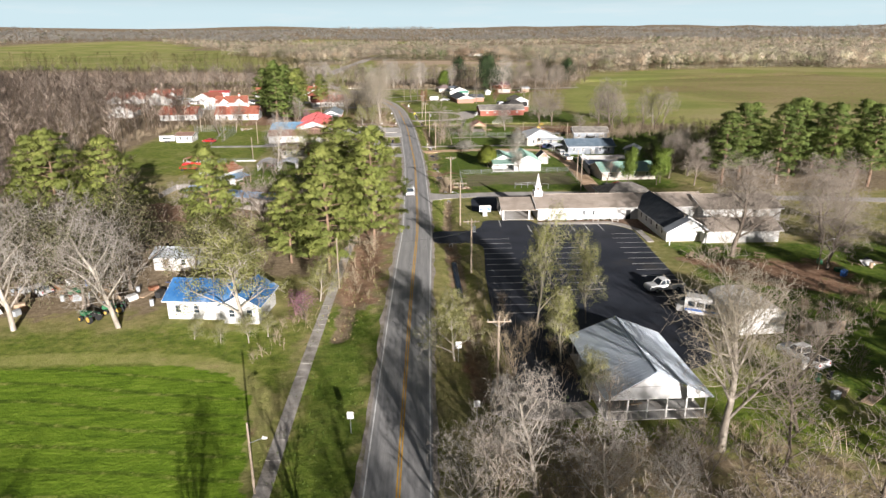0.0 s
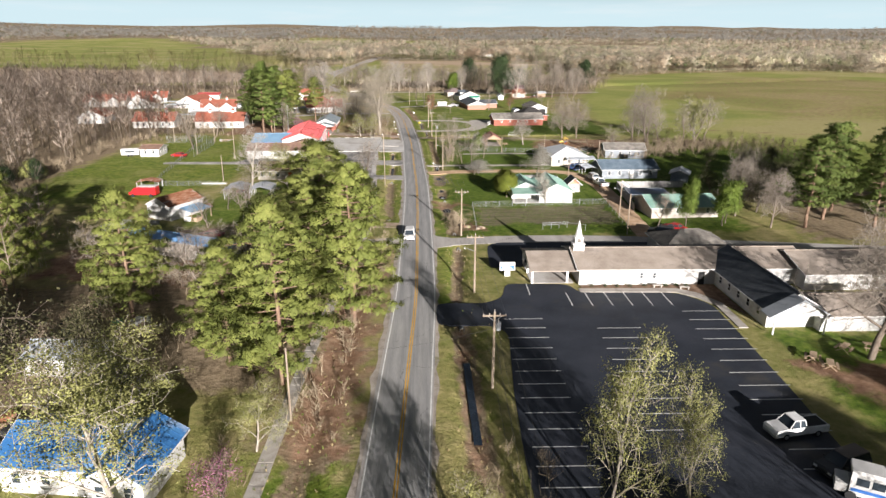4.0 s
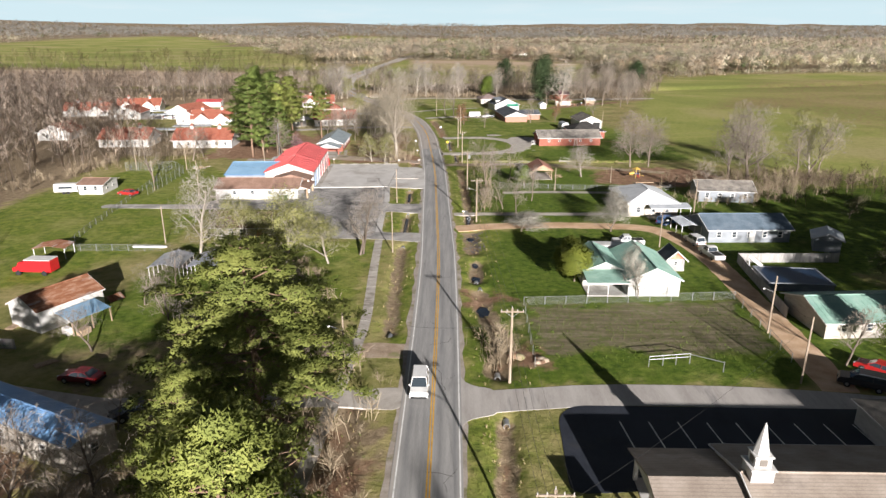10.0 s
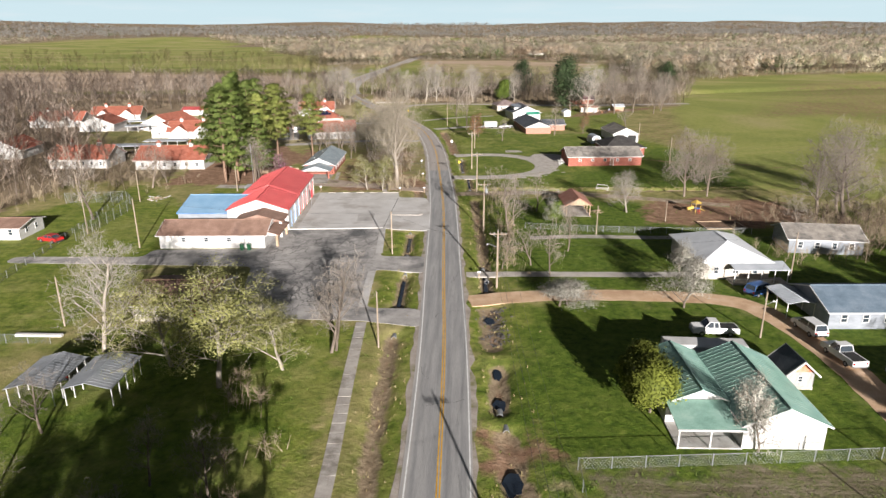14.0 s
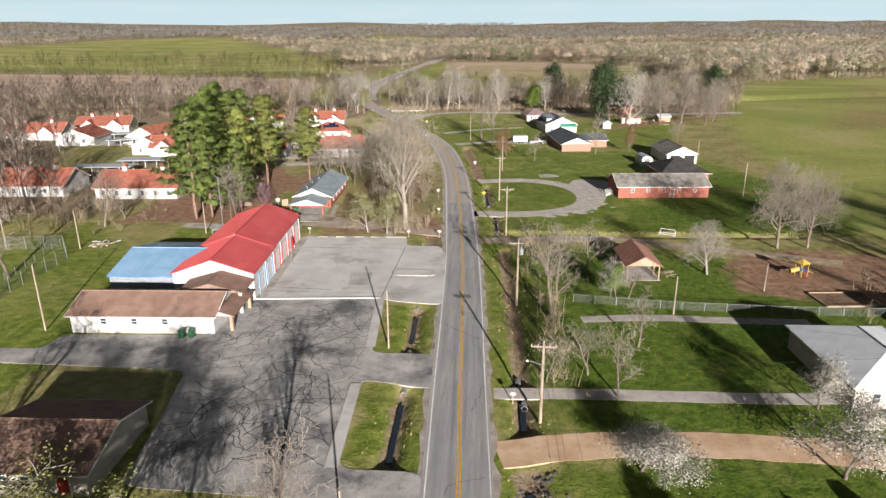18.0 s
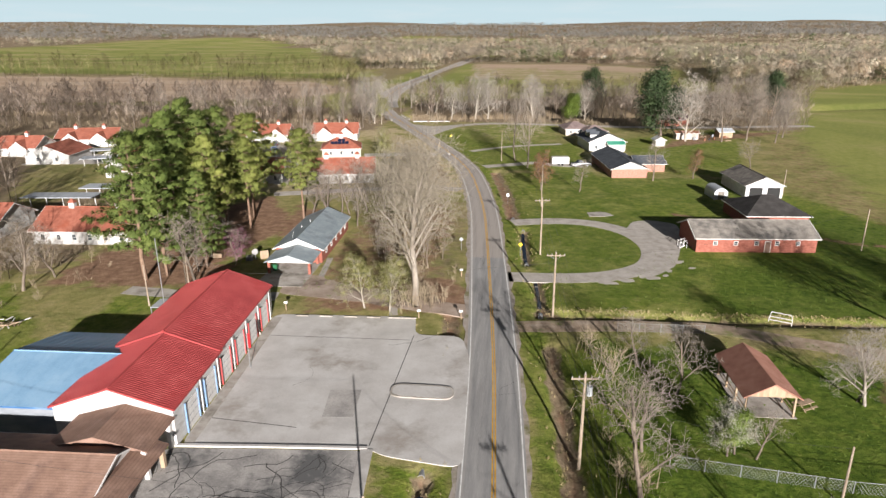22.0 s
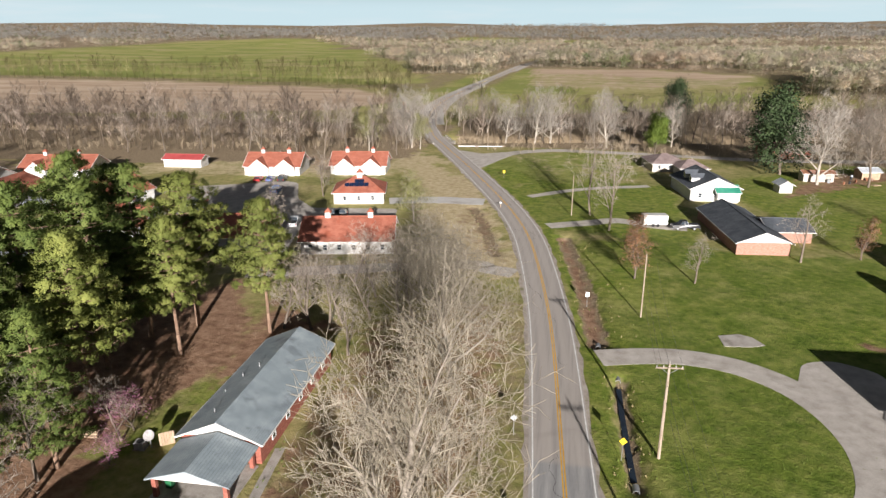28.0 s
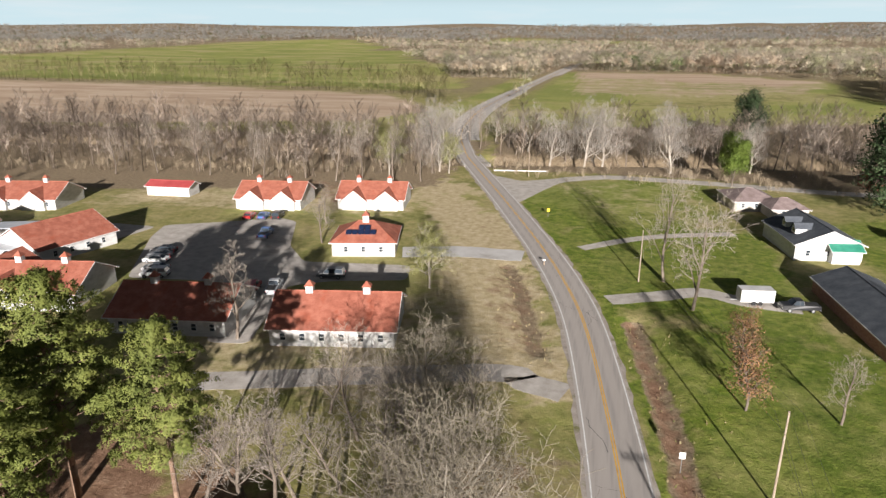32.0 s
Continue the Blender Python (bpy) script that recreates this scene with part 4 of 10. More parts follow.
ground_me.materials.append(ground_material())
ground = tagged(new("ground", ground_me), "flat land of grass, bare soil and leaf litter", "ground", kind="structure")


# ---------------------------------------------------------------- roads, lots and paths
def near_road(y0, y1):
    return ROAD[(ROAD[:, 1] >= y0) & (ROAD[:, 1] <= y1)]


def over_land(line, left, right, up, thick=0.12):
    mid = np.array([ground_z(np.array([p[0]]), np.array([p[1]]))[0] for p in line])
    mid = np.where((line[:, 1] < 520) & (line[:, 1] > 0), 0.0, mid)
    return ribbon(line, left, right, 0, thick, mid + up)


def road_material():
    """Asphalt with worn wheel tracks, lengthwise streaks and an older, paler stretch beyond a seam."""
    m = noisy("worn_road_asphalt", [(0.248, 0.247, 0.244), (0.299, 0.294, 0.287), (0.354, 0.348, 0.336)], 1.6, 0.1, 0.88, 0.25, where="world", stretch=(2.2, 0.16, 1), stain=((0.225, 0.22, 0.215), 0.12))
    nd, lk = m.node_tree.nodes, m.node_tree.links
    bsdf = nd["Principled BSDF"]
    colour = bsdf.inputs["Base Color"].links[0].from_socket
    at = nd.new("ShaderNodeAttribute")
    at.attribute_name = "across"
    pos = nd.new("ShaderNodeSeparateXYZ")
    lk.new(nd.new("ShaderNodeNewGeometry").outputs["Position"], pos.inputs[0])

    def maths(op, a, b):
        q = nd.new("ShaderNodeMath")
        q.operation = op
        for k, v in enumerate((a, b)):
            if isinstance(v, (int, float)):
                q.inputs[k].default_value = v
            else:
                lk.new(v, q.inputs[k])
        return q.outputs[0]

    def mixed(fac, a, b, kind="MIX"):
        x = nd.new("ShaderNodeMix")
        x.data_type, x.blend_type = "RGBA", kind
        lk.new(fac, x.inputs[0])
        lk.new(a, x.inputs[6])
        x.inputs[7].default_value = (*b, 1)
        return x.outputs[2]

    def band(v, a, b, top):
        r_ = nd.new("ShaderNodeMapRange")
        r_.interpolation_type = "SMOOTHSTEP"
        lk.new(v, r_.inputs[0])
        r_.inputs[1].default_value, r_.inputs[2].default_value, r_.inputs[3].default_value, r_.inputs[4].default_value = a, b, 0.0, top
        return r_.outputs[0]

    old = band(pos.outputs["Y"], 304.4, 305.4, 0.75)
    colour = mixed(old, colour, (0.40, 0.355, 0.315))
    lane = maths("ABSOLUTE", maths("SUBTRACT", maths("ABSOLUTE", at.outputs["Fac"], 0.0), 1.42), 0.0)
    track = maths("ABSOLUTE", maths("SUBTRACT", lane, 0.78), 0.0)
    streak = nd.new("ShaderNodeTexNoise")
    mp = nd.new("ShaderNodeMapping")
    mp.inputs["Scale"].default_value = (3.0, 0.03, 1.0)
    lk.new(nd.new("ShaderNodeNewGeometry").outputs["Position"], mp.inputs[0])
    lk.new(mp.outputs[0], streak.inputs["Vector"])
    streak.inputs["Scale"].default_value, streak.inputs["Detail"].default_value = 1.0, 5.0
    wear = maths("MULTIPLY", band(track, 0.5, 0.05, 1.0), band(streak.outputs["Fac"], 0.3, 0.65, 0.75))
    colour = mixed(wear, colour, (0.74, 0.75, 0.77), "MULTIPLY")
    edge = maths("MULTIPLY", band(maths("ABSOLUTE", at.outputs["Fac"], 0.0), 2.3, 3.2, 0.8), band(streak.outputs["Fac"], 0.35, 0.6, 1.0))
    colour = mixed(edge, colour, (0.40, 0.365, 0.33))
    lk.new(colour, bsdf.inputs["Base Color"])
    return m


ROAD_L, ROAD_R = -3.25, 2.98
road = part("road", over_land(ROAD[::2], ROAD_L, ROAD_R, 0.05, 0.4), road_material())
across = road.data.attributes.new("across", "FLOAT", "POINT")
across.data.foreach_set("value", np.tile(np.repeat([ROAD_L, ROAD_R], len(ROAD[::2])), 2).astype(np.float32))
tagged(road, "two-lane grey asphalt road with worn wheel tracks", "road", kind="structure")
far_verge = tagged(part("gravel_verge", over_land(near_road(540, 1150)[::2], -6.5, 7.5, 0.015, 0.3), M_GRAVEL), "broad pale gravel verges of the far road", "shoulder", kind="structure")
edge_line = near_road(-100, 700)
shoulder = part("gravel_shoulder", over_land(edge_line, -3.75 - 0.3 * wob(edge_line[:, 1], edge_line[:, 1], 9.0, 1.0) - 0.2 * wob(edge_line[:, 1], edge_line[:, 0], 2.9, 2.0),
                                             3.4 + 0.3 * wob(edge_line[:, 1], edge_line[:, 1], 11.0, 4.0) + 0.2 * wob(edge_line[:, 1], edge_line[:, 0], 3.1, 5.0), 0.02, 0.3), M_SHOULDER)
tagged(shoulder, "narrow strips of pale gravel along the road", "shoulder", kind="structure")
LINED = near_road(-60, 1100)
for off, mt, lb in ((-2.85, M_WHITELINE, "white edge line"), (2.72, M_WHITELINE, "white edge line"), (-0.13, M_YELLOWLINE, "yellow centre line"), (0.13, M_YELLOWLINE, "yellow centre line")):
    part("road_line", over_land(LINED, off - 0.065, off + 0.065, 0.056, 0.0), mt, road, lb)


def lot(name, poly, z, mat, label, category, thick=0.2):
    pts = []
    for i, p in enumerate(poly):                       # each corner is rounded off
        a, p, b = (np.array(q, float) for q in (poly[i - 1], p, poly[(i + 1) % len(poly)]))
        ra, rb = (min(1.6, 0.42 * np.linalg.norm(q - p)) for q in (a, b))
        u, v = p + (a - p) / np.linalg.norm(a - p) * ra, p + (b - p) / np.linalg.norm(b - p) * rb
        for t in (0.0, 0.25, 0.5, 0.75, 1.0):
            q = u * (1 - t) ** 2 + p * 2 * t * (1 - t) + v * t * t
            pts.append((*q, z))
    return tagged(part(name, Geo().slab(pts, thick), mat), label, category, kind="structure")


church_lot = lot("church_parking_lot", [(3.0, 113.6), (9, 113.6), (11.2, 112.6), (12.0, 110.5), (10.8, 97), (10.2, 84), (10.5, 60), (16, 58), (34, 66), (39.3, 82), (40.6, 96), (41.6, 112), (42.0, 119.4), (40.6, 122), (38.4, 124.3), (24.2, 124.6),
                 (23.2, 128.0), (13.7, 128.4), (12.6, 123), (10.2, 120.9), (3.0, 120.9)], 0.045, M_BLACKTOP, "large black asphalt parking lot with white stall lines", "parking lot")
back_lot = lot("rear_parking_lot", [(12.0, 135.6), (12.7, 147.2), (14.5, 149.2), (51.5, 149.0), (50.5, 137.5), (24, 137.5), (17.5, 136)], 0.04, M_BLACKTOP, "black asphalt lot behind the church", "parking lot")


def stall(parent, x0, y0, x1, y1, z):
    a, b = Vector((x0, y0, 0)), Vector((x1, y1, 0))
    n = Vector((-(b - a).y, (b - a).x, 0)).normalized() * 0.06
    part("stall_line", Geo().add([(*(a + n).xy, z), (*(a - n).xy, z), (*(b - n).xy, z), (*(b + n).xy, z)], [(0, 1, 2, 3)]), M_WHITELINE, parent)


for i in range(13):
    y = 115.4 - 2.845 * i
    stall(church_lot, 11.9 - i * 0.075, y, 17.1 - i * 0.075, y, 0.052)
for i in range(9):
    y = 112.3 - 2.87 * i
    stall(church_lot, 23.7 - i * 0.15, y, 29.4 - i * 0.15, y, 0.052)
for i in range(13):
    y = 117.5 - 2.86 * i
    stall(church_lot, 36.8 - i * 0.2, y, 42.4 - i * 0.2, y, 0.052)
for i in range(6):
    x = 22.15 + 2.83 * i
    stall(church_lot, x, 119.6, x, 124.5, 0.052)
stall(church_lot, 16.75, 123.8, 16.85, 128.3, 0.052)
for i in range(12):
    stall(back_lot, 19 + 2.83 * i, 141.5, 18.6 + 2.83 * i, 146.3, 0.047)

old_lot = lot("old_parking_lot", [(-33.6, 246.6), (-14.0, 248.3), (-12.7, 233.2), (-12.2, 231.6), (-4.6, 231.8), (-4.2, 223.6), (-12.0, 225.2), (-12.6, 224.0), (-11.6, 209.6), (-4.0, 209.6), (-3.6, 203.6), (-11.4, 205.4), (-29.6, 206.0), (-31, 216),
               (-33, 226), (-75, 226.5), (-75, 229.5), (-53, 230), (-53, 234), (-34, 235), (-33.9, 240)], 0.042, M_OLDASPHALT, "old grey asphalt lot crossed by cracks", "parking lot")
fire_lot = lot("concrete_apron", [(-32.0, 246.9), (-33.9, 277.6), (-14.2, 278.8), (-13.5, 273.2), (-7.4, 273.4), (-6.0, 268), (-5.0, 246.6), (-12.4, 247.6), (-14.2, 248.6)], 0.07, M_CONCRETE, "pale concrete apron beside the red-roofed building", "apron")
cross_street = tagged(part("side_street", ribbon(smooth_line([(2.6, 149.4), (6, 149.8), (12, 150.6), (20, 151.4), (38, 150.8), (60, 147.5), (110, 140)], 3.0), -2.1, 2.1, 0.035, 0.2), M_ASPHALT), "narrow grey side street", "road", kind="structure")
corner_l = lot("street_corner", [(2.8, 144.0), (3.6, 146.4), (7, 147.4), (7, 152.2), (3.8, 153.0), (2.8, 155.6)], 0.042, M_ASPHALT, "flared mouth of the side street", "road")
lot("far_street_corner", [(-38.0, 436.0), (-33.5, 447.0), (-29.5, 461.0), (-26.5, 470.0), (-27.5, 476.5), (-37.0, 470.5), (-45.0, 476.0), (-47.5, 470.0)], 0.03, M_GRAVEL, "flared gravel mouth of the far side street", "road")
lane_west = lot("gravel_lane", [(-3.0, 147.8), (-3.0, 152.6), (-9, 151.6), (-34, 149.5), (-50, 153), (-50, 150), (-33, 145.6), (-10, 148.6)], 0.03, M_GRAVEL, "gravel lane into the trees", "lane")
SIDEWALK = smooth_line([(-13.4, 20), (-13.2, 45), (-13.1, 65), (-12.8, 84), (-12.2, 110), (-10.6, 140), (-9.6, 162), (-9.5, 171), (-10.6, 188), (-11.6, 205)], 1.5)
sidewalk = tagged(part("sidewalk", ribbon(SIDEWALK, -0.7, 0.7, 0.02, 0.15), M_WALK), "narrow old concrete sidewalk in the grass", "sidewalk", kind="structure")
slab_me = Geo().box(-0.68, 0.68, -0.742, 0.742, -0.06, 0.0).mesh("slab", M_WALK)
slab_rng = random.Random(4)
for p, q in zip(SIDEWALK[:-1], SIDEWALK[1:]):
    sl = part("slab", slab_me, None, sidewalk)
    sl.matrix_basis = pose((p[0] + q[0]) / 2, (p[1] + q[1]) / 2, 0.035 + slab_rng.uniform(-0.008, 0.012), slab_rng.gauss(0, 0.5), slab_rng.gauss(0, 0.6), math.degrees(math.atan2(q[1] - p[1], q[0] - p[0])) - 90 + slab_rng.gauss(0, 0.5))
for pts, nm in (([(-12.2, 209.6), (-12.9, 224.2)], "kerb_walk"), ([(-12.9, 233), (-14.2, 248.4)], "kerb_walk")):
    tagged(part(nm, ribbon(smooth_line(pts, 2.0), -0.6, 0.6, 0.12, 0.2), M_CONCRETE), "pale concrete kerb walk beside the lot", "sidewalk", kind="structure")
for pts, w, mt, lb in (([(2.6, 212.6), (8, 214.0), (13, 214.9), (22, 215.5), (30, 215.3), (37, 214.6), (41.5, 212.4), (44.2, 206), (45.6, 198), (45.7, 188), (45.0, 174), (44.4, 162), (43.6, 152.4)], 2.0, M_DIRT, "tan dirt drive curving round the houses"),
                       ([(-3.2, 160.8), (-6, 161.0), (-9.2, 161.0), (-12.5, 161.2), (-17, 160.4)], 1.9, M_TRACK, "short dirt crossing over the ditch"),
                       ([(2.2, 223.3), (12, 223.8), (32, 224.2), (40, 225)], 1.1, M_GRAVEL, "grey gravel drive"),
                       ([(-0.8, 277.2), (6, 278.0), (11, 278.7), (21, 279.3), (27, 279.0), (34, 276.6), (46, 273.2), (60, 268)], 1.7, M_TRACK, "worn brown gravel track beside the ditch"),
                       ([(14, 243), (23, 244.2), (34, 244), (44, 244)], 1.0, M_WALK, "thin paved path by the playground"),
                       ([(-16.6, 412), (-8.9, 419), (-0.5, 424.5), (14, 430)], 1.3, M_GRAVEL, "narrow grey drive"),
                       ([(-10.8, 386.4), (-2.6, 390.3), (4, 393.5), (10, 391), (18, 390)], 1.9, M_GRAVEL, "grey drive to the brick house"),
                       ([(-41, 449), (-34, 462), (-26.7, 474), (-18, 480), (-9.3, 482.4), (14, 480.6), (60, 476), (120, 486)], 2.7, M_GRAVEL, "side street turning off before the bridge"),
                       ([(-15, 356), (-20, 357.5), (-25, 358.5), (-60, 347)], 2.2, M_GRAVEL, "grey lane below the flats"),
                       ([(-27, 404.5), (-40, 404), (-50, 401)], 3.2, M_CONCRETE, "concrete entrance drive of the flats"),
                       ([(-33, 290.5), (-20, 284.5), (-9, 282.0), (-5.5, 281.0)], 2.1, M_DUST, "worn earth drive of the brick house"),
                       ([(-36, 284), (-46, 283), (-60, 284)], 1.6, M_WALK, "worn drive"),
                       ([(-33.0, 302), (-31.6, 290)], 0.5, M_WALK, "garden path"), ([(-17.4, 279), (-18.5, 284), (-19, 286)], 0.6, M_WALK, "short path")):
    way = smooth_line(pts, 1.0)
    rag = 0.0 if mt is M_ASPHALT else 0.07
    tagged(part("drive", ribbon(way, -w * (1 + rag * wob(way[:, 0], way[:, 1], 5.0, w)), w * (1 + rag * wob(way[:, 0], way[:, 1], 6.0, w + 3)), 0.012 + 0.001 * w, 0.15), mt), lb, "drive", kind="structure")
semi = [(-1.6, 327.4), (4, 329.0), (9.3, 329.6), (15, 328.2), (20, 324), (22.8, 318), (23.4, 311), (21.0, 303.5), (15, 298.6), (8, 296.6), (-0.6, 296.2), (-3.6, 296.0)]
tagged(part("curved_drive", ribbon(smooth_line(semi, 1.5), -2.3, 1.9, 0.02, 0.15), M_GRAVEL), "grey half-round drive with a broken edge", "drive", kind="structure")
shelter_pad = lot("shelter_slab", [(6.9, 56.4), (8.2, 64.4), (13.5, 63.7), (17.4, 58.4), (17.8, 55.4), (12, 55.2)], 0.03, M_WALK, "worn concrete slab beside the shelter", "slab")
bungalow_pad = lot("worn_drive_pad", [(-36.5, 285.2), (-36.6, 293.5), (-31.2, 293), (-30.2, 289.4), (-22, 288.6), (-14.6, 288.4), (-10.8, 284.6), (-16, 282.4), (-26, 283.6)], 0.016, M_DUST, "worn pale earth pad before the bungalow", "drive")
turning_pad = lot("gravel_pad", [(20.5, 324), (23, 331), (27, 332.5), (31.6, 330), (31.4, 322), (29.5, 316), (28.0, 310.5), (26.0, 304), (22, 299), (18.6, 297), (20.8, 303), (22.4, 311)], 0.016, M_GRAVEL, "broken pale gravel pad beside the brick house", "drive")
for x, y, w, d, yw in ((13.4, 295.2, 4.0, 1.7, -20), (16.9, 296.3, 2.6, 1.6, 10), (21.2, 297.8, 3.0, 1.5, 12), (26.6, 306.0, 2.6, 1.4, 30), (24.4, 301.6, 1.6, 1.1, 60), (28.4, 303.2, 1.5, 0.8, 15), (23.4, 299.2, 1.3, 0.9, 40)):
    ring_ = [(w / 2 * math.cos(k * math.tau / 9) * slab_rng.uniform(0.75, 1.15), d / 2 * math.sin(k * math.tau / 9) * slab_rng.uniform(0.75, 1.15), 0.022) for k in range(9)]
    patch = part("asphalt_patch", Geo().slab(ring_, 0.1), M_GRAVEL, turning_pad)
    patch.matrix_basis = pose(x, y, 0, 0, 0, yw)
flat_lot = lot("flats_parking_lot", [(-92, 375.5), (-104, 397), (-107, 405.5), (-96, 411), (-85, 417.5), (-80, 415.5), (-73, 399), (-66, 391), (-46, 394), (-44.5, 386.6), (-57, 383), (-63, 379), (-58, 358), (-64, 357), (-72, 377), (-80, 377.5)], 0.03, M_GRAVEL, "pale gravelly car park between the flats", "parking lot")
flat_lot2 = lot("flats_lane", [(-150, 375), (-112, 382), (-108, 404), (-126, 404), (-128, 398), (-150, 390)], 0.03, M_GRAVEL, "grey lane beside the covered parking", "parking lot")

# ---------------------------------------------------------------- trees
def branching(seed, height, spread, levels=4, clear=0.25, lean=0.0, twig=0.022, kids=(7, 5, 4, 4), rise=0.55, bow=0.25, trunk=0.02):
    """The limbs of a bare tree: segments (start, end, radius, radius) level by level."""
    rng = random.Random(seed)
    segs, tips = [], []

    def grow(p, d, length, r, level):
        n = max(2, 5 - level)
        pts, q, dd = [p], p, d.copy()
        for k in range(n):
            dd = (dd + Vector((rng.gauss(0, bow), rng.gauss(0, bow), rng.gauss(0.04, bow * 0.6))) * 0.5).normalized()
            q = q + dd * (length / n)
            pts.append(q)
        end = r * (0.35 if level == 0 else 0.3)
        for k in range(n):
            segs.append((pts[k], pts[k + 1], max(twig, r + (end - r) * k / n), max(twig * 0.8, r + (end - r) * (k + 1) / n), level))
        if level >= levels:
            tips.append((pts[-1], dd))
            return
        m = kids[min(level, len(kids) - 1)]
        for k in range(m):
            t = (clear if level == 0 else 0.25) + (1 - (clear if level == 0 else 0.25)) * (k + rng.random()) / m
            i = min(n - 1, int(t * n))
            base = pts[i].lerp(pts[i + 1], t * n - i)
            az = k * 2.4 + rng.random() * 1.2
            side = dd.orthogonal().normalized()
            side = (Matrix.Rotation(az, 3, dd) @ side).normalized()
            up = rise + 0.35 * t if level == 0 else rise
            nd_ = (side * (1 - up * 0.55) + d * up * 0.8 + Vector((0, 0, 0.16))).normalized()
            ln = (spread if level == 0 else length * 0.55) * rng.uniform(0.7, 1.1) * (1.0 if level else (1.15 - 0.5 * t))
            grow(base, nd_, ln, max(twig, (r + (end - r) * t) * rng.uniform(0.45, 0.62)), level + 1)

    grow(Vector((0, 0, -0.3)), Vector((lean, lean * 0.4, 1)).normalized(), height * 0.82, height * trunk, 0)
    return segs, tips


def seg_arrays(segs, keep=lambda lv: True):
    vs, fs = [], []
    for a, b, r0, r1, lv in segs:
        if not keep(lv):
            continue
        d = (b - a).normalized()
        u = d.orthogonal().normalized()
        w = d.cross(u)
        n = 7 if lv == 0 else 5 if lv == 1 else 3
        o = len(vs)
        for q, r in ((a, r0), (b, r1)):
            vs += [q + (u * math.cos(k * math.tau / n) + w * math.sin(k * math.tau / n)) * r for k in range(n)]
        for k in range(n):
            j = (k + 1) % n
            fs += [(o + k, o + j, o + n + j), (o + k, o + n + j, o + n + k)]
    return np.array([tuple(v) for v in vs]), np.array(fs)


def leaf_arrays(rng, centres, count, size, scatter, flat=0.5):
    """Small leaves strewn about centres: one bent pair of triangles each."""
    c = np.repeat(np.array(centres), count, 0)
    n = len(c)
    c = c + rng.normal(0, scatter, (n, 3)) * (1, 1, 0.8)
    u = rng.normal(0, 1, (n, 3))
    u[:, 2] *= flat
    u /= np.linalg.norm(u, axis=1)[:, None]
    w = np.cross(u, rng.normal(0, 1, (n, 3)))
    w /= np.linalg.norm(w, axis=1)[:, None] + 1e-9
    s = size * rng.uniform(0.6, 1.3, (n, 1))
    vs = np.stack([c - u * s, c + w * s * 0.55, c + u * s, c - w * s * 0.55], 1).reshape(-1, 3)
    i = np.arange(n)[:, None] * 4
    return vs, np.concatenate([i + [0, 1, 2], i + [0, 2, 3]])


def round_off(vs, tris, hearts):
    """Turns every leaf outwards from the heart of its clump and gives it the clump's rounded normals."""
    out = vs - hearts
    out = out / (np.linalg.norm(out, axis=1)[:, None] + 1e-6)
    flip = (np.cross(vs[tris[:, 1]] - vs[tris[:, 0]], vs[tris[:, 2]] - vs[tris[:, 0]]) * out[tris[:, 0]]).sum(1) < 0
    tris = tris.copy()
    tris[flip] = tris[flip][:, [0, 2, 1]]
    return vs, tris, out


def tree(name, meshes, label, category="tree"):
    """A tree out of (part name, mesh) pairs, kept aside as the pattern for copies."""
    ob = root(name, 0, 0, 0, 0, label, category)
    for nm, me in meshes:
        part(nm, me, None, ob)
    return ob


def bare(seed, height, spread, bark, levels=4, leaves=None, twig=0.022, **kw):
    segs, tips = branching(seed, height, spread, levels, twig=twig, **kw)
    out = [("trunk", fast_mesh("trunk", *seg_arrays(segs, lambda lv: lv <= 1), bark, True)), ("branchwork", fast_mesh("branchwork", *seg_arrays(segs, lambda lv: lv > 1), bark if leaves else M_PALETWIG if bark is M_PALEBARK else M_GREYTWIG if bark is M_GREYBARK else M_TWIG))]
    if leaves:
        mat, count, size, scatter = leaves
        lv, lf = leaf_arrays(np.random.default_rng(seed), [tuple(p) for p, d in tips], count, size, scatter)
        lv, lf, ln = round_off(lv, lf, np.repeat(np.array([tuple(p - Vector((0, 0, 0.3)) - d * 0.5) for p, d in tips]), count * 4, 0))
        out.append(("crown", fast_mesh("crown", lv, lf, mat, rounded=ln)))
    return out


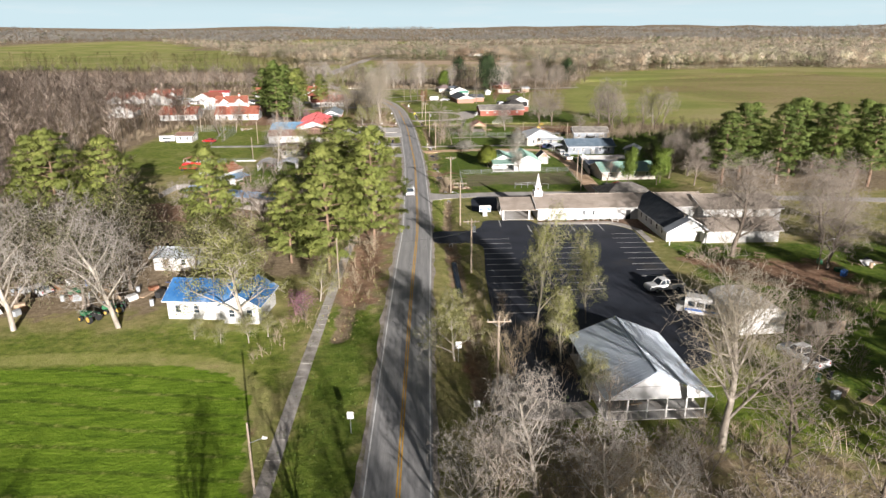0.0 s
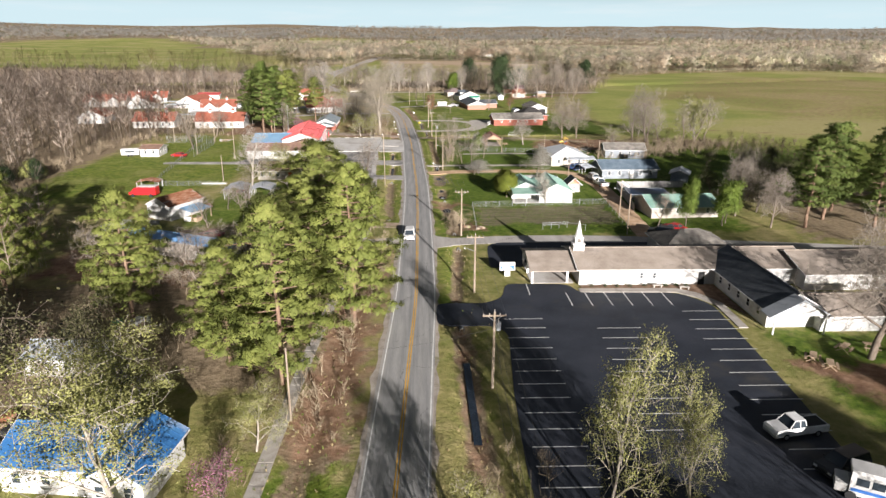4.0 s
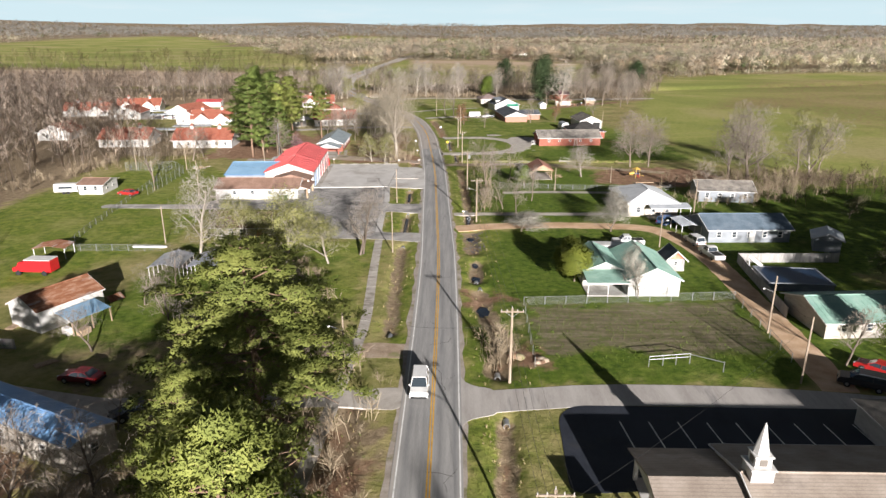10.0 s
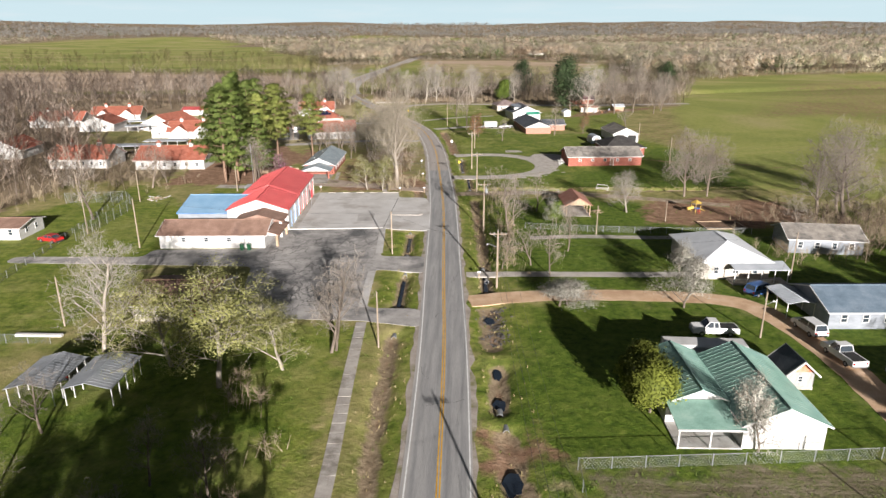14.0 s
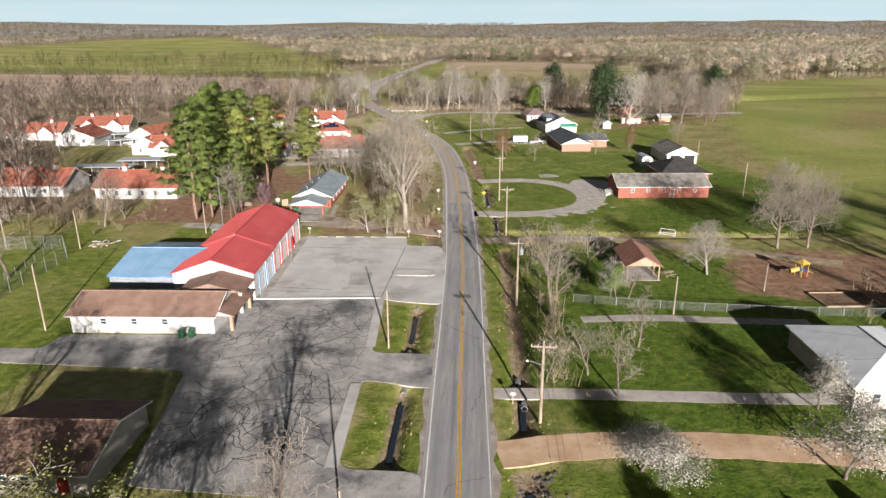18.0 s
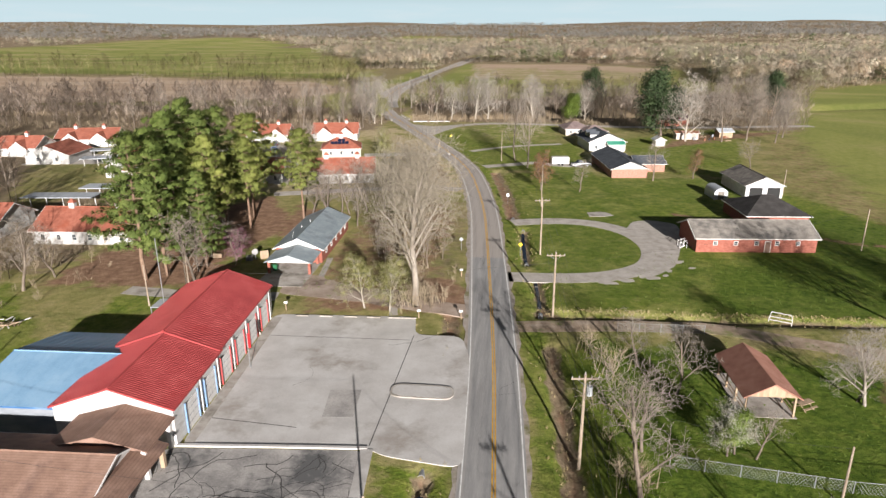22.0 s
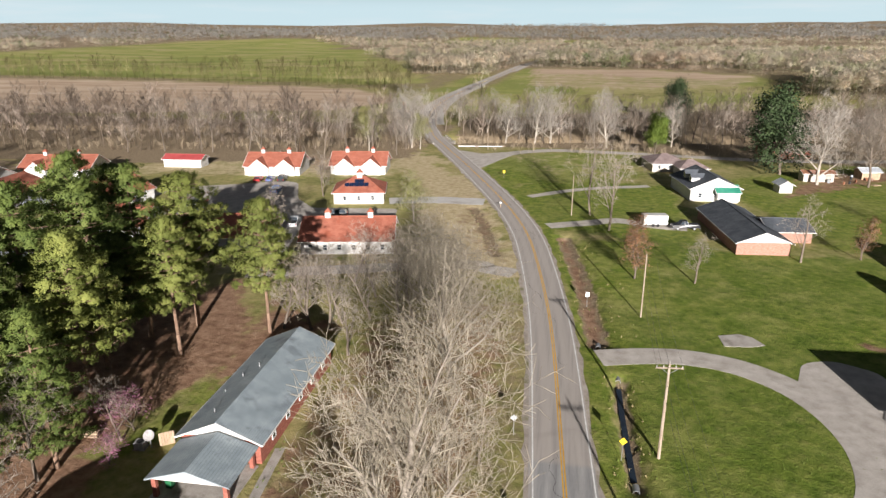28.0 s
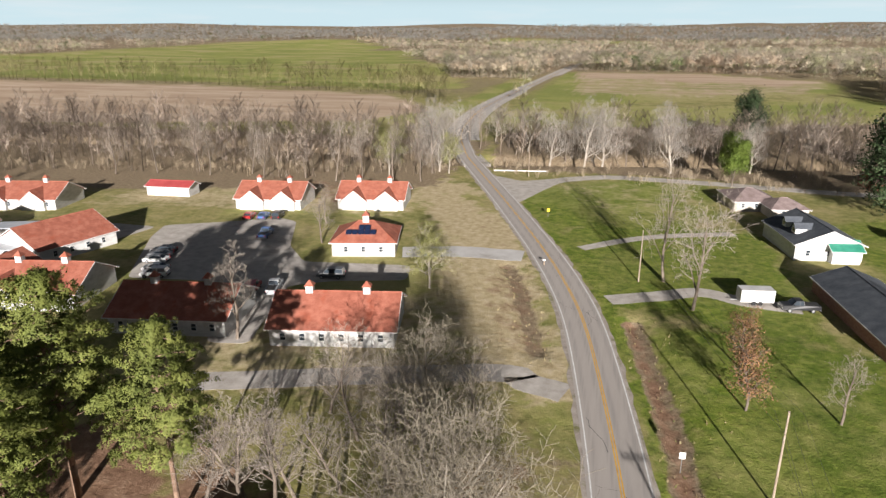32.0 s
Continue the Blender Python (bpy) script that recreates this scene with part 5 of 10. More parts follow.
def pine(seed, height, width, start=0.3, dense=1.0, needles=None):
    """A tall pine: a straight stem, drooping limbs in uneven tiers and tufts of needles."""
    rng = np.random.default_rng(seed)
    pr = random.Random(seed)
    g = Geo()
    pts = [Vector((0, 0, -0.3))]
    for k in range(6):
        pts.append(Vector((pr.gauss(0, 0.12), pr.gauss(0, 0.12), height * (k + 1) / 6.3)))
    for k in range(6):
        g.beam(pts[k], pts[k + 1], height * 0.017 * (1 - k / 7), height * 0.017 * (1 - (k + 1) / 7), 8)
    limbs, tufts, hearts = [], [], []
    n = int(74 * dense)
    for k in range(n):
        t = start + (0.985 - start) * (k + pr.random()) / n
        z = height * t
        s = (t - start) / (1 - start)
        shape = math.sin(min(1.0, s * 0.9 + 0.3) * math.pi) ** 0.7 if s < 0.6 else max(0.12, 0.97 * (1 - ((s - 0.45) / 0.6) ** 1.6))
        reach = width * shape * pr.uniform(0.6, 1.1)
        az = k * 2.399 + pr.random() * 0.9
        d = Vector((math.cos(az), math.sin(az), 0))
        across = d.cross(Vector((0, 0, 1)))
        a = Vector((0, 0, z))
        m = a + d * reach * 0.55 + Vector((0, 0, reach * pr.uniform(-0.02, 0.16)))
        e = a + d * reach + Vector((0, 0, reach * pr.uniform(0.0, 0.3)))
        limbs += [(a, m, 0.08, 0.05, 2), (m, e, 0.05, 0.02, 2)]
        # domed pads of tufts along the outer part of the limb
        pads = max(2, int(reach * 0.95))
        for j in range(pads):
            q = 0.32 + 0.72 * (j + pr.random()) / pads
            c = (a.lerp(m, q / 0.55) if q < 0.55 else m.lerp(e, (q - 0.55) / 0.45)) + across * pr.gauss(0, reach * 0.18)
            wide = pr.uniform(0.65, 1.15)
            for i in range(12):
                turn, far_ = pr.uniform(0, math.tau), math.sqrt(pr.random())
                tufts.append(tuple(c + (d * math.cos(turn) + across * math.sin(turn)) * far_ * wide + Vector((0, 0, wide * 0.45 * (1 - far_ ** 2) + pr.gauss(0, 0.06)))))
                hearts.append(tuple(c - d * 0.9 - Vector((0, 0, wide * 0.2))))
    for j in range(40):
        tufts.append((pr.gauss(0, 0.8), pr.gauss(0, 0.8), height * pr.uniform(0.92, 1.0)))
        hearts.append((0, 0, height * 0.9))
    c = np.array(tufts)
    per = 21
    n = len(c)
    base = np.repeat(c, per, 0)
    d = rng.normal(0, 1, (n * per, 3))
    d[:, 2] = np.abs(d[:, 2]) * 0.9 - 0.2
    d /= np.linalg.norm(d, axis=1)[:, None]
    w = np.cross(d, rng.normal(0, 1, (n * per, 3)))
    w /= np.linalg.norm(w, axis=1)[:, None]
    ln = rng.uniform(0.14, 0.3, (n * per, 1))
    off = rng.normal(0, 0.13, (n * per, 3))
    vs = np.stack([base + off - w * 0.055, base + off + w * 0.055, base + off + d * ln], 1).reshape(-1, 3)
    tr = np.arange(len(vs)).reshape(-1, 3)
    vs, tr, out = round_off(vs, tr, np.repeat(np.array(hearts), per * 3, 0))
    lv, lf = seg_arrays(limbs)
    return [("trunk", g.mesh("trunk", M_PINEBARK, True)), ("branchwork", fast_mesh("branchwork", lv, lf, M_PINEBARK)), ("crown", fast_mesh("crown", vs, tr, needles or M_NEEDLE, rounded=out))]


def put(pattern, x, y, yaw=None, size=1.0, wide=None, label=""):
    """A copy of a pattern tree that stands at (x, y)."""
    rng = random.Random(int(x * 31 + y * 17))
    yaw = rng.uniform(0, 360) if yaw is None else yaw
    w = size if wide is None else wide
    ob = copy_thing(pattern, pose(x, y, float(ground_z(np.array([float(x)]), np.array([float(y)]))[0]), 0, 0, yaw))
    ob.scale = (w, w, size)
    if label:
        tagged(ob, label)
    return ob


PINES = [tree("pine_tree", pine(s, 18, w, st, dn), "tall pine tree with a full crown of green needles") for s, w, st, dn in ((3, 6.6, 0.12, 1.0), (8, 6.2, 0.14, 1.0), (15, 5.4, 0.36, 0.8))]
PINES += [tree("pine_tree", pine(s, 18, w, st, dn, M_DARKNEEDLE), "tall dark green pine with layered limbs") for s, w, st, dn in ((17, 5.0, 0.2, 0.8), (19, 4.4, 0.12, 0.75))]
OAKS = [tree("oak_tree", bare(s, 15, 7.4, M_BARK, 4, kids=(14, 8, 7, 6), twig=0.016, clear=0.24, rise=0.35, trunk=0.026), "broad leafless oak with a dense mesh of fine twigs") for s in (91,)]
BARES = [tree("bare_tree", bare(s, 12, sp, M_BARK, 4, kids=k, twig=0.017), "leafless winter tree with fine grey-brown twigs") for s, sp, k in ((1, 5.2, (9, 5, 4, 4)), (2, 4.4, (10, 5, 4, 3)), (5, 5.8, (8, 6, 4, 4)))]
GREYS = [tree("sycamore_tree", bare(s, 18, 8.0, M_GREYBARK, 4, kids=(13, 7, 6, 5), twig=0.018, rise=0.5, clear=0.14), "large leafless sycamore with weathered grey bark") for s in (16, 18)]
PALES = [tree("sycamore_tree", bare(s, 18, 8.0, M_PALEBARK, 4, kids=(13, 7, 6, 5), twig=0.018, rise=0.48, clear=0.14), "large leafless sycamore with pale bark") for s in (11, 12)]
SPREAD = tree("sycamore_tree", bare(27, 15, 10.4, M_GREYBARK, 4, kids=(18, 9, 7, 5), twig=0.016, rise=0.4, clear=0.08, trunk=0.022, bow=0.22), "low-forked leafless sycamore with a wide spreading crown")
GREAT = tree("sycamore_tree", bare(14, 20, 9.0, M_GREYBARK, 4, kids=(14, 9, 7, 5), twig=0.016, rise=0.62, clear=0.24, trunk=0.027, bow=0.17), "great leafless sycamore with a stout upright trunk")
BUDDING = [tree("budding_tree", bare(s, 9, 4.2, M_PALEBARK, 3, (M_BUDS, 54, 0.066, 0.3), kids=(9, 6, 5, 4), clear=0.2), "tree with pale limbs and yellow-green spring buds") for s in (21, 22)]
BLOSSOMS = [tree("blossoming_tree", bare(s, 6, 2.6, M_BARK, 3, (M_BLOSSOM, 44, 0.055, 0.3), kids=(10, 6, 4, 4), clear=0.2), "small tree covered in white spring blossom") for s in (31, 32)]
LEAFY = [tree("leafy_tree", bare(s, 8, 2.6, M_BARK, 3, (M_LEAF, 60, 0.13, 0.42), kids=(13, 6, 4, 4), clear=0.18, rise=0.75), "upright tree with fresh bright green leaves") for s in (41, 42)]
BROWNS = [tree("brown_leaved_tree", bare(s, 8, 2.6, M_BARK, 3, (M_OLDLEAF, 14, 0.09, 0.3), kids=(10, 6, 4, 4), clear=0.15), "small tree with clinging brown leaves") for s in (51,)]
OLIVES = [tree("olive_oak", bare(s, 12, 5.4, M_BARK, 3, (M_OLIVE, 22, 0.13, 0.65), kids=(12, 6, 5, 4), clear=0.15), "broad tree with sparse dull olive winter leaves") for s in (81,)]
DARKS = [tree("evergreen_tree", bare(s, 14, 4.6, M_BARK, 3, (M_DARKLEAF, 34, 0.2, 0.75), kids=(14, 6, 5, 4), clear=0.1, rise=0.3), "dense dark green evergreen tree") for s in (61,)]
PATTERNS = PINES + OAKS + BARES + GREYS + PALES + [GREAT, SPREAD] + BUDDING + BLOSSOMS + LEAFY + BROWNS + OLIVES + DARKS

# pines of the yard beside the road
for x, y, s, w, k in ((-14.0, 99, 1.14, 1.06, 0), (-7.9, 114, 1.19, 1.08, 1), (-21, 104, 0.8, 0.8, 0), (-15.5, 128, 0.85, 0.8, 1), (-15.8, 143, 1.07, 1.55, 0), (-37.5, 117, 0.98, 0.9, 0), (-67, 121, 1.12, 1.15, 0), (-60, 127, 1.0, 1.0, 1), (-74, 128, 1.0, 1.0, 0)):
    put(PINES[k], x, y, size=s, wide=w)
# pines by the brick house and the flats
for x, y, s, w, k in ((-56.6, 326.5, 1.2, 1.2, 2), (-45.7, 326.3, 1.04, 0.9, 2), (-59.5, 288.6, 1.28, 1.25, 3), (-56.8, 290.6, 1.2, 1.1, 4), (-63, 306, 1.35, 1.3, 3), (-66, 318, 1.4, 1.25, 3), (-60.5, 313, 1.3, 1.2, 3), (-54.6, 303, 1.15, 1.0, 2), (-62, 297.5, 1.25, 1.25, 3), (-57.5, 297, 1.1, 1.1, 4), (-52.4, 295, 0.9, 0.9, 4),
                      (-72, 322, 1.2, 1.2, 3), (-61, 322, 1.3, 1.2, 4), (-54, 318, 1.0, 0.9, 2), (-70, 330, 1.2, 1.1, 3)):
    put(PINES[k], x, y, size=s, wide=w)
# pines beyond the church
for x, y, s, w, k in ((77, 158, 1.0, 1.15, 3), (84, 164, 1.08, 1.2, 3), (91, 158, 1.1, 1.2, 4), (98, 165, 1.12, 1.2, 3), (105, 159, 1.1, 1.25, 4), (112, 154, 1.1, 1.3, 3), (117, 166, 1.1, 1.2, 3), (90, 171, 1.05, 1.2, 4), (104, 173, 1.1, 1.2, 3), (124, 160, 1.1, 1.2, 4), (112, 178, 1.0, 1.2, 3)):
    put(PINES[k], x, y, size=s, wide=w)
for x, y, s, w, k in ((62, 22, 1.05, 1.2, 3), (72, 30, 1.1, 1.25, 4), (82, 40, 1.05, 1.2, 3), (56, 8, 1.0, 1.2, 4), (92, 52, 1.1, 1.2, 3), (68, 10, 1.1, 1.2, 3), (98, 70, 1.05, 1.2, 4)):
    put(PINES[k], x, y, size=s, wide=w)
# large sycamores by the brick house
put(GREAT, -15.0, 282.8, yaw=40, size=1.1, wide=1.0)
put(SPREAD, -19.0, 318.6, yaw=25, size=1.06, wide=1.0)
for x, y, s in ((-23, 331, 0.78), (-28, 341, 0.75)):
    put(GREYS[int(x) % 2], x, y, size=s)
for x, y, s in ((-22.5, 298.5, 0.38), (-19.2, 301.0, 0.46), (-15.2, 298.6, 0.4), (-13.4, 303.5, 0.34), (-24.6, 303.6, 0.34), (-17.2, 306.5, 0.42)):
    put(BARES[int(x) % 3], x, y, yaw=x * 37, size=s * 1.45, wide=s * 1.2)
for x, y, s in ((-22, 281.2, 0.85), (-18.3, 280.6, 0.85)):
    put(BUDDING[0], x, y, size=s)

# bare trees: pattern, x, y, height
def grow(patterns, base, rows):
    for i, (x, y, h) in enumerate(rows):
        put(patterns[i % len(patterns)], x, y, size=h / base)


grow(PALES, 18, [(-52.4, 79.2, 18), (-39.1, 79.4, 17), (9.5, 44.5, 11), (3.0, 41, 9), (14.5, 40, 9.5), (19.2, 41.5, 7.5), (-41.2, 195.6, 14.0), (58.7, 440.6, 22), (-21, 496, 20), (-15.4, 501.7, 20), (5, 492, 18), (-67.8, 516, 17), (-63.5, 478, 17), (-66, 487, 19), (-74, 505, 17), (-42, 520, 16), (-57.5, 540, 14), (-81, 520, 17), (-32, 498, 16), (28, 498, 15), (6, 531, 17)])
grow(BARES, 12, [(-46, 84, 12), (-44, 90, 11), (-50, 96, 13), (-56, 90, 12), (-62, 102, 13), (-27.5, 119, 11.5), (80, 100, 13), (17.7, 50, 8), (24, 44, 7.5), (31, 46, 9), (36, 52, 9), (40, 60, 10), (-38.3, 179, 6.6), (-37, 171, 6), (-41, 174, 5.5),
                 (-36, 139, 5.5), (-30, 144, 5), (12.8, 228, 7), (35.7, 262.5, 8), (21.7, 251, 5.5), (62, 240, 9), (-18.9, 170.6, 6.5), (-24.4, 171.8, 6.2), (15.4, 223.5, 7.5), (11.5, 251, 8.2), (-74.4, 253, 14),
                 (10.2, 243.4, 12.5), (19.9, 235.4, 7), (-75.7, 282, 12.5), (-74.7, 288, 9), (-52.7, 293, 10), (-49.7, 286.4, 12.5), (-49.2, 300, 7), (34.6, 371.5, 11), (14.4, 357, 8), (65.4, 391, 8.5), (-40.4, 328.3, 11), (-44.5, 328, 10.5), (-41.7, 330, 11), (-38.3, 329, 11), (-36.9, 331, 10), (-33.5, 333, 10), (-30, 336, 11), (-27, 333, 11), (-29, 342, 11),
                 (-24, 345, 10), (-35, 341, 10), (-40, 345, 10), (-60.3, 359, 12.5), (-33, 322, 9), (-67.7, 402.5, 10), (-72.8, 416, 8.5), (72, 255, 18), (97, 264, 16), (90, 258, 14), (86, 268, 12), (104, 272, 14), (80, 262, 15), (84, 90, 12), (78, 118, 13), (88, 125, 13), (47.4, 158.4, 7.5), (8.0, 226, 5), (17, 262, 8), (14, 268, 7)])
for x, y, s in ((13, 10, 0.95), (21, 15, 0.9), (10, -8, 1.0), (25, 2, 1.0), (33, 14, 0.95), (3, -14, 1.0), (-6, -16, 0.9)):
    put(OAKS[0], x, y, size=s, wide=s * 0.8)
for x, y, s, w in ((-45.5, 514, 1.25, 0.85), (-50, 527, 1.3, 0.9), (-66, 532, 1.3, 0.9), (-8, 505, 1.35, 0.8), (14, 505, 1.3, 0.85), (-2, 512, 1.2, 0.8), (22, 512, 1.3, 0.9), (36, 505, 1.3, 0.8), (48, 512, 1.4, 0.9), (-60, 522, 1.3, 0.9), (-28, 512, 1.3, 0.8)):
    put(BARES[int(y) % 3], x, y, yaw=x * 31, size=s, wide=w)
put(OAKS[0], 53.8, 103.3, size=1.07, wide=1.12)
put(OAKS[0], 73.5, 110, size=0.97, wide=1.0)
put(OAKS[0], 52.6, 276, size=0.97, wide=0.72)
put(OAKS[0], 58.0, 276.5, size=0.87, wide=0.62)
put(PALES[0], 36.1, 261.7, size=0.47, wide=0.55)
put(BARES[2], 1.8, 385.6, yaw=70, size=1.55, wide=1.15)
put(BARES[0], -1.8, 397.0, size=1.6, wide=1.1)
for x, y, s, w in ((71, 439.8, 1.42, 0.85), (80.7, 443.9, 1.45, 0.9), (89.3, 439.9, 1.0, 0.7), (96, 452, 1.1, 0.8)):
    put(OAKS[0], x, y, size=s, wide=w)
for i in range(11):
    put(BARES[i % 3], -158 + i * 9.3 + (i * 7 % 5), 450 + (i * 13 % 9) + i * 0.9, size=1.15 + 0.1 * (i * 5 % 6), wide=0.9)
for x, y, h in ((-28.1, 75.3, 2.6), (-24.5, 74.2, 3.0), (-21.0, 74.0, 3.4), (-19.0, 75.6, 3.0)):
    put(BUDDING[int(-x) % 2], x, y, size=h / 9, wide=h / 8)
put(GREAT, 27.4, 49.6, yaw=200, size=0.86, wide=0.75)
put(OAKS[0], 66, 96, size=0.8, wide=0.8)
put(BARES[1], -13.9, 196.3, size=1.02, wide=0.95)
put(BARES[2], -13.4, 196.9, yaw=100, size=0.9, wide=0.8)
put(OAKS[0], 76, 253, yaw=50, size=1.25, wide=1.05)
for x, y, s, w in ((67, 167, 0.75, 0.6), (72, 177, 0.8, 0.65), (78, 184, 0.7, 0.6), (70, 158, 0.7, 0.55)):
    put(OAKS[0], x, y, size=s, wide=w)
for x, y, s in ((73, 170, 0.95), (79, 178, 0.8), (68, 182, 0.55)):
    put(OLIVES[0], x, y, size=s)
for x, y, s in ((-44, 128, 0.85), (-38, 125, 0.8), (-32, 130, 0.75), (-47, 134, 0.7), (-27, 134, 0.7), (-36, 134, 0.6), (-24, 126, 0.8)):
    put(BARES[int(-x) % 3], x, y, size=s)
put(BUDDING[0], -31.5, 192.5, size=1.15, wide=1.5)
put(BUDDING[0], -18.5, 192.0, size=0.9, wide=1.1)
put(BUDDING[1], -24.4, 188.0, size=1.28, wide=1.8)
put(BUDDING[0], 15.4, 77.2, size=1.58, wide=0.82)
put(BUDDING[1], 16.4, 67.0, size=0.95, wide=0.7)
put(BUDDING[0], 22.0, 77.5, size=1.2, wide=0.72)
put(BUDDING[1], 17.6, 58.5, size=0.55, wide=0.6)
grow(BUDDING, 9, [(-22.4, 78.6, 13.5), (-25.6, 88.2, 11), (4.2, 68.1, 7.5), (4.6, 74, 6), (-39.7, 384.2, 9.5), (-76.6, 469, 12.5), (97, 263, 15), (-60, 476, 11), (-14, 87, 6)])
grow(BARES, 12, [(5, 34, 12), (9, 26, 13), (-5.5, 30, 11), (3, 16, 13), (14, 30, 12), (20, 24, 13), (-8, 8, 13), (8, 2, 14), (26, 34, 12), (34, 38, 13), (42, 44, 11), (-20, 6, 13), (16, 8, 13), (-12, 24, 10), (50, 52, 10), (58, 60, 11), (64, 74, 12), (72, 84, 12), (30, 26, 12), (-28, 156, 9), (-23, 163, 8), (-34, 165, 8), (-20, 156, 9), (-41, 160, 7)])
put(BLOSSOMS[0], 15.2, 211.2, size=0.64, wide=1.6)
put(BLOSSOMS[0], 16.4, 211.6, yaw=80, size=0.5, wide=1.3)
put(BLOSSOMS[1], 32.4, 211.2, size=1.05, wide=1.5)
put(LEAFY[1], 19.2, 251.2, size=0.6, wide=0.62)
put(BLOSSOMS[1], 28.9, 178.2, size=1.2, wide=0.85)
grow(BLOSSOMS, 6, [(20.0, 251.6, 5.2), (35.2, 222.5, 6)])
grow(LEAFY, 8, [(61.0, 159.6, 8.6), (62.5, 161.5, 7), (23.9, 512.4, 12), (20.3, 478.5, 12)])
put(LEAFY[0], 53.6, 159.5, size=1.08, wide=0.72)
grow(BROWNS, 8, [(4.9, 357.5, 8.8), (45.7, 375, 8.0), (6.3, 366.8, 8.5)])
grow(OLIVES, 12, [(-46, 86, 14), (-43, 93, 15), (-57, 88, 13), (-63, 95, 14), (-35, 98, 9), (-72, 100, 14), (84, 222, 5), (95, 226, 6), (102, 220, 6)])
put(DARKS[0], 52.6, 453, size=1.85, wide=1.6)
grow(DARKS, 14, [(39.6, 567, 20), (70, 520, 16), (128.9, 555, 20), (-103, 196, 9), (-98, 204, 6)])


# ---------------------------------------------------------------- woods
def wood_tree(seed, tall=14.0, thick=0.1, limbs=9, per=8):
    """A plain winter tree for woods: a stem, limbs and twigs as slim triangles."""
    r = random.Random(seed)
    vs, fs = [], []

    def blade(a, b, w):
        d = (b - a).normalized()
        s = d.cross(Vector((r.gauss(0, 1), r.gauss(0, 1), r.gauss(0, 1)))).normalized() * w
        o = len(vs)
        vs.extend([a - s, a + s, b])
        fs.append((o, o + 1, o + 2))

    top = Vector((r.gauss(0, 0.5), r.gauss(0, 0.5), tall))
    g = Geo().beam((0, 0, -0.5), top, tall * 0.008, 0.04, 3)
    for k in range(5):                                # suckers and brush round the foot
        az = r.uniform(0, math.tau)
        q = Vector((math.cos(az), math.sin(az), 0)) * r.uniform(0.3, 2.6)
        blade(q, q + Vector((r.gauss(0, 0.6), r.gauss(0, 0.6), r.uniform(1.5, 3.6))), thick * 1.2)
    for k in range(limbs):
        t = 0.28 + 0.7 * (k + r.random()) / limbs
        a = Vector((0, 0, 0)).lerp(top, t)
        az = k * 2.4 + r.random()
        ln = tall * (0.42 - 0.24 * t) * r.uniform(0.8, 1.25)
        d = Vector((math.cos(az), math.sin(az), 0.7 + t * 0.9)).normalized()
        b = a + d * ln
        blade(a, b, thick * 1.1)
        for j in range(per):
            q = a.lerp(b, r.uniform(0.2, 1.0))
            e = (d + Vector((r.gauss(0, 0.7), r.gauss(0, 0.7), r.gauss(0.25, 0.5)))).normalized()
            blade(q, q + e * r.uniform(0.9, 2.3), thick * 0.6)
    o = len(vs)
    vs += [Vector(p) for p in g.v]
    for f in g.f:
        for i in range(1, len(f) - 1):
            fs.append((o + f[0], o + f[i], o + f[i + 1]))
    return np.array([tuple(v) for v in vs]), np.array(fs)


def far_tree(seed, n=26, half=0.5, long=0.9):
    """A tree for far woods: a rounded crown of small blades on a stem."""
    r = np.random.default_rng(seed)
    lobes = r.normal(0, 1, (7, 3)) * (2.3, 2.3, 1.7) + (0, 0, 8.6)          # a crown of several rounded lobes
    lobes[0] = (0, 0, 9.6)
    c = r.normal(0, 1, (n, 3))
    c /= np.linalg.norm(c, axis=1)[:, None]
    c[:, 2] = np.abs(c[:, 2]) * 1.3 - 0.35
    c = c * (2.1, 2.1, 2.2) * r.uniform(0.7, 1.0, (n, 1)) + lobes[r.integers(0, 7, n)]
    low = r.uniform(0, 1, n) < 0.12                                          # a little undergrowth
    c[low] = r.normal(0, 1, (low.sum(), 3)) * (2.4, 2.4, 0.6) + (0, 0, 1.6)
    d = r.normal(0, 1, (n, 3)) + (0, 0, 0.7)
    d /= np.linalg.norm(d, axis=1)[:, None]
    w = np.cross(d, r.normal(0, 1, (n, 3)))
    w /= np.linalg.norm(w, axis=1)[:, None]
    vs = np.stack([c - d * long - w * half, c - d * long + w * half, c + d * long * 1.4], 1).reshape(-1, 3)
    stem = np.array([(-0.22, 0, -1), (0.22, 0, -1), (0, 0, 9)])
    vs = np.concatenate([vs, stem])
    return vs, np.arange(len(vs)).reshape(-1, 3)


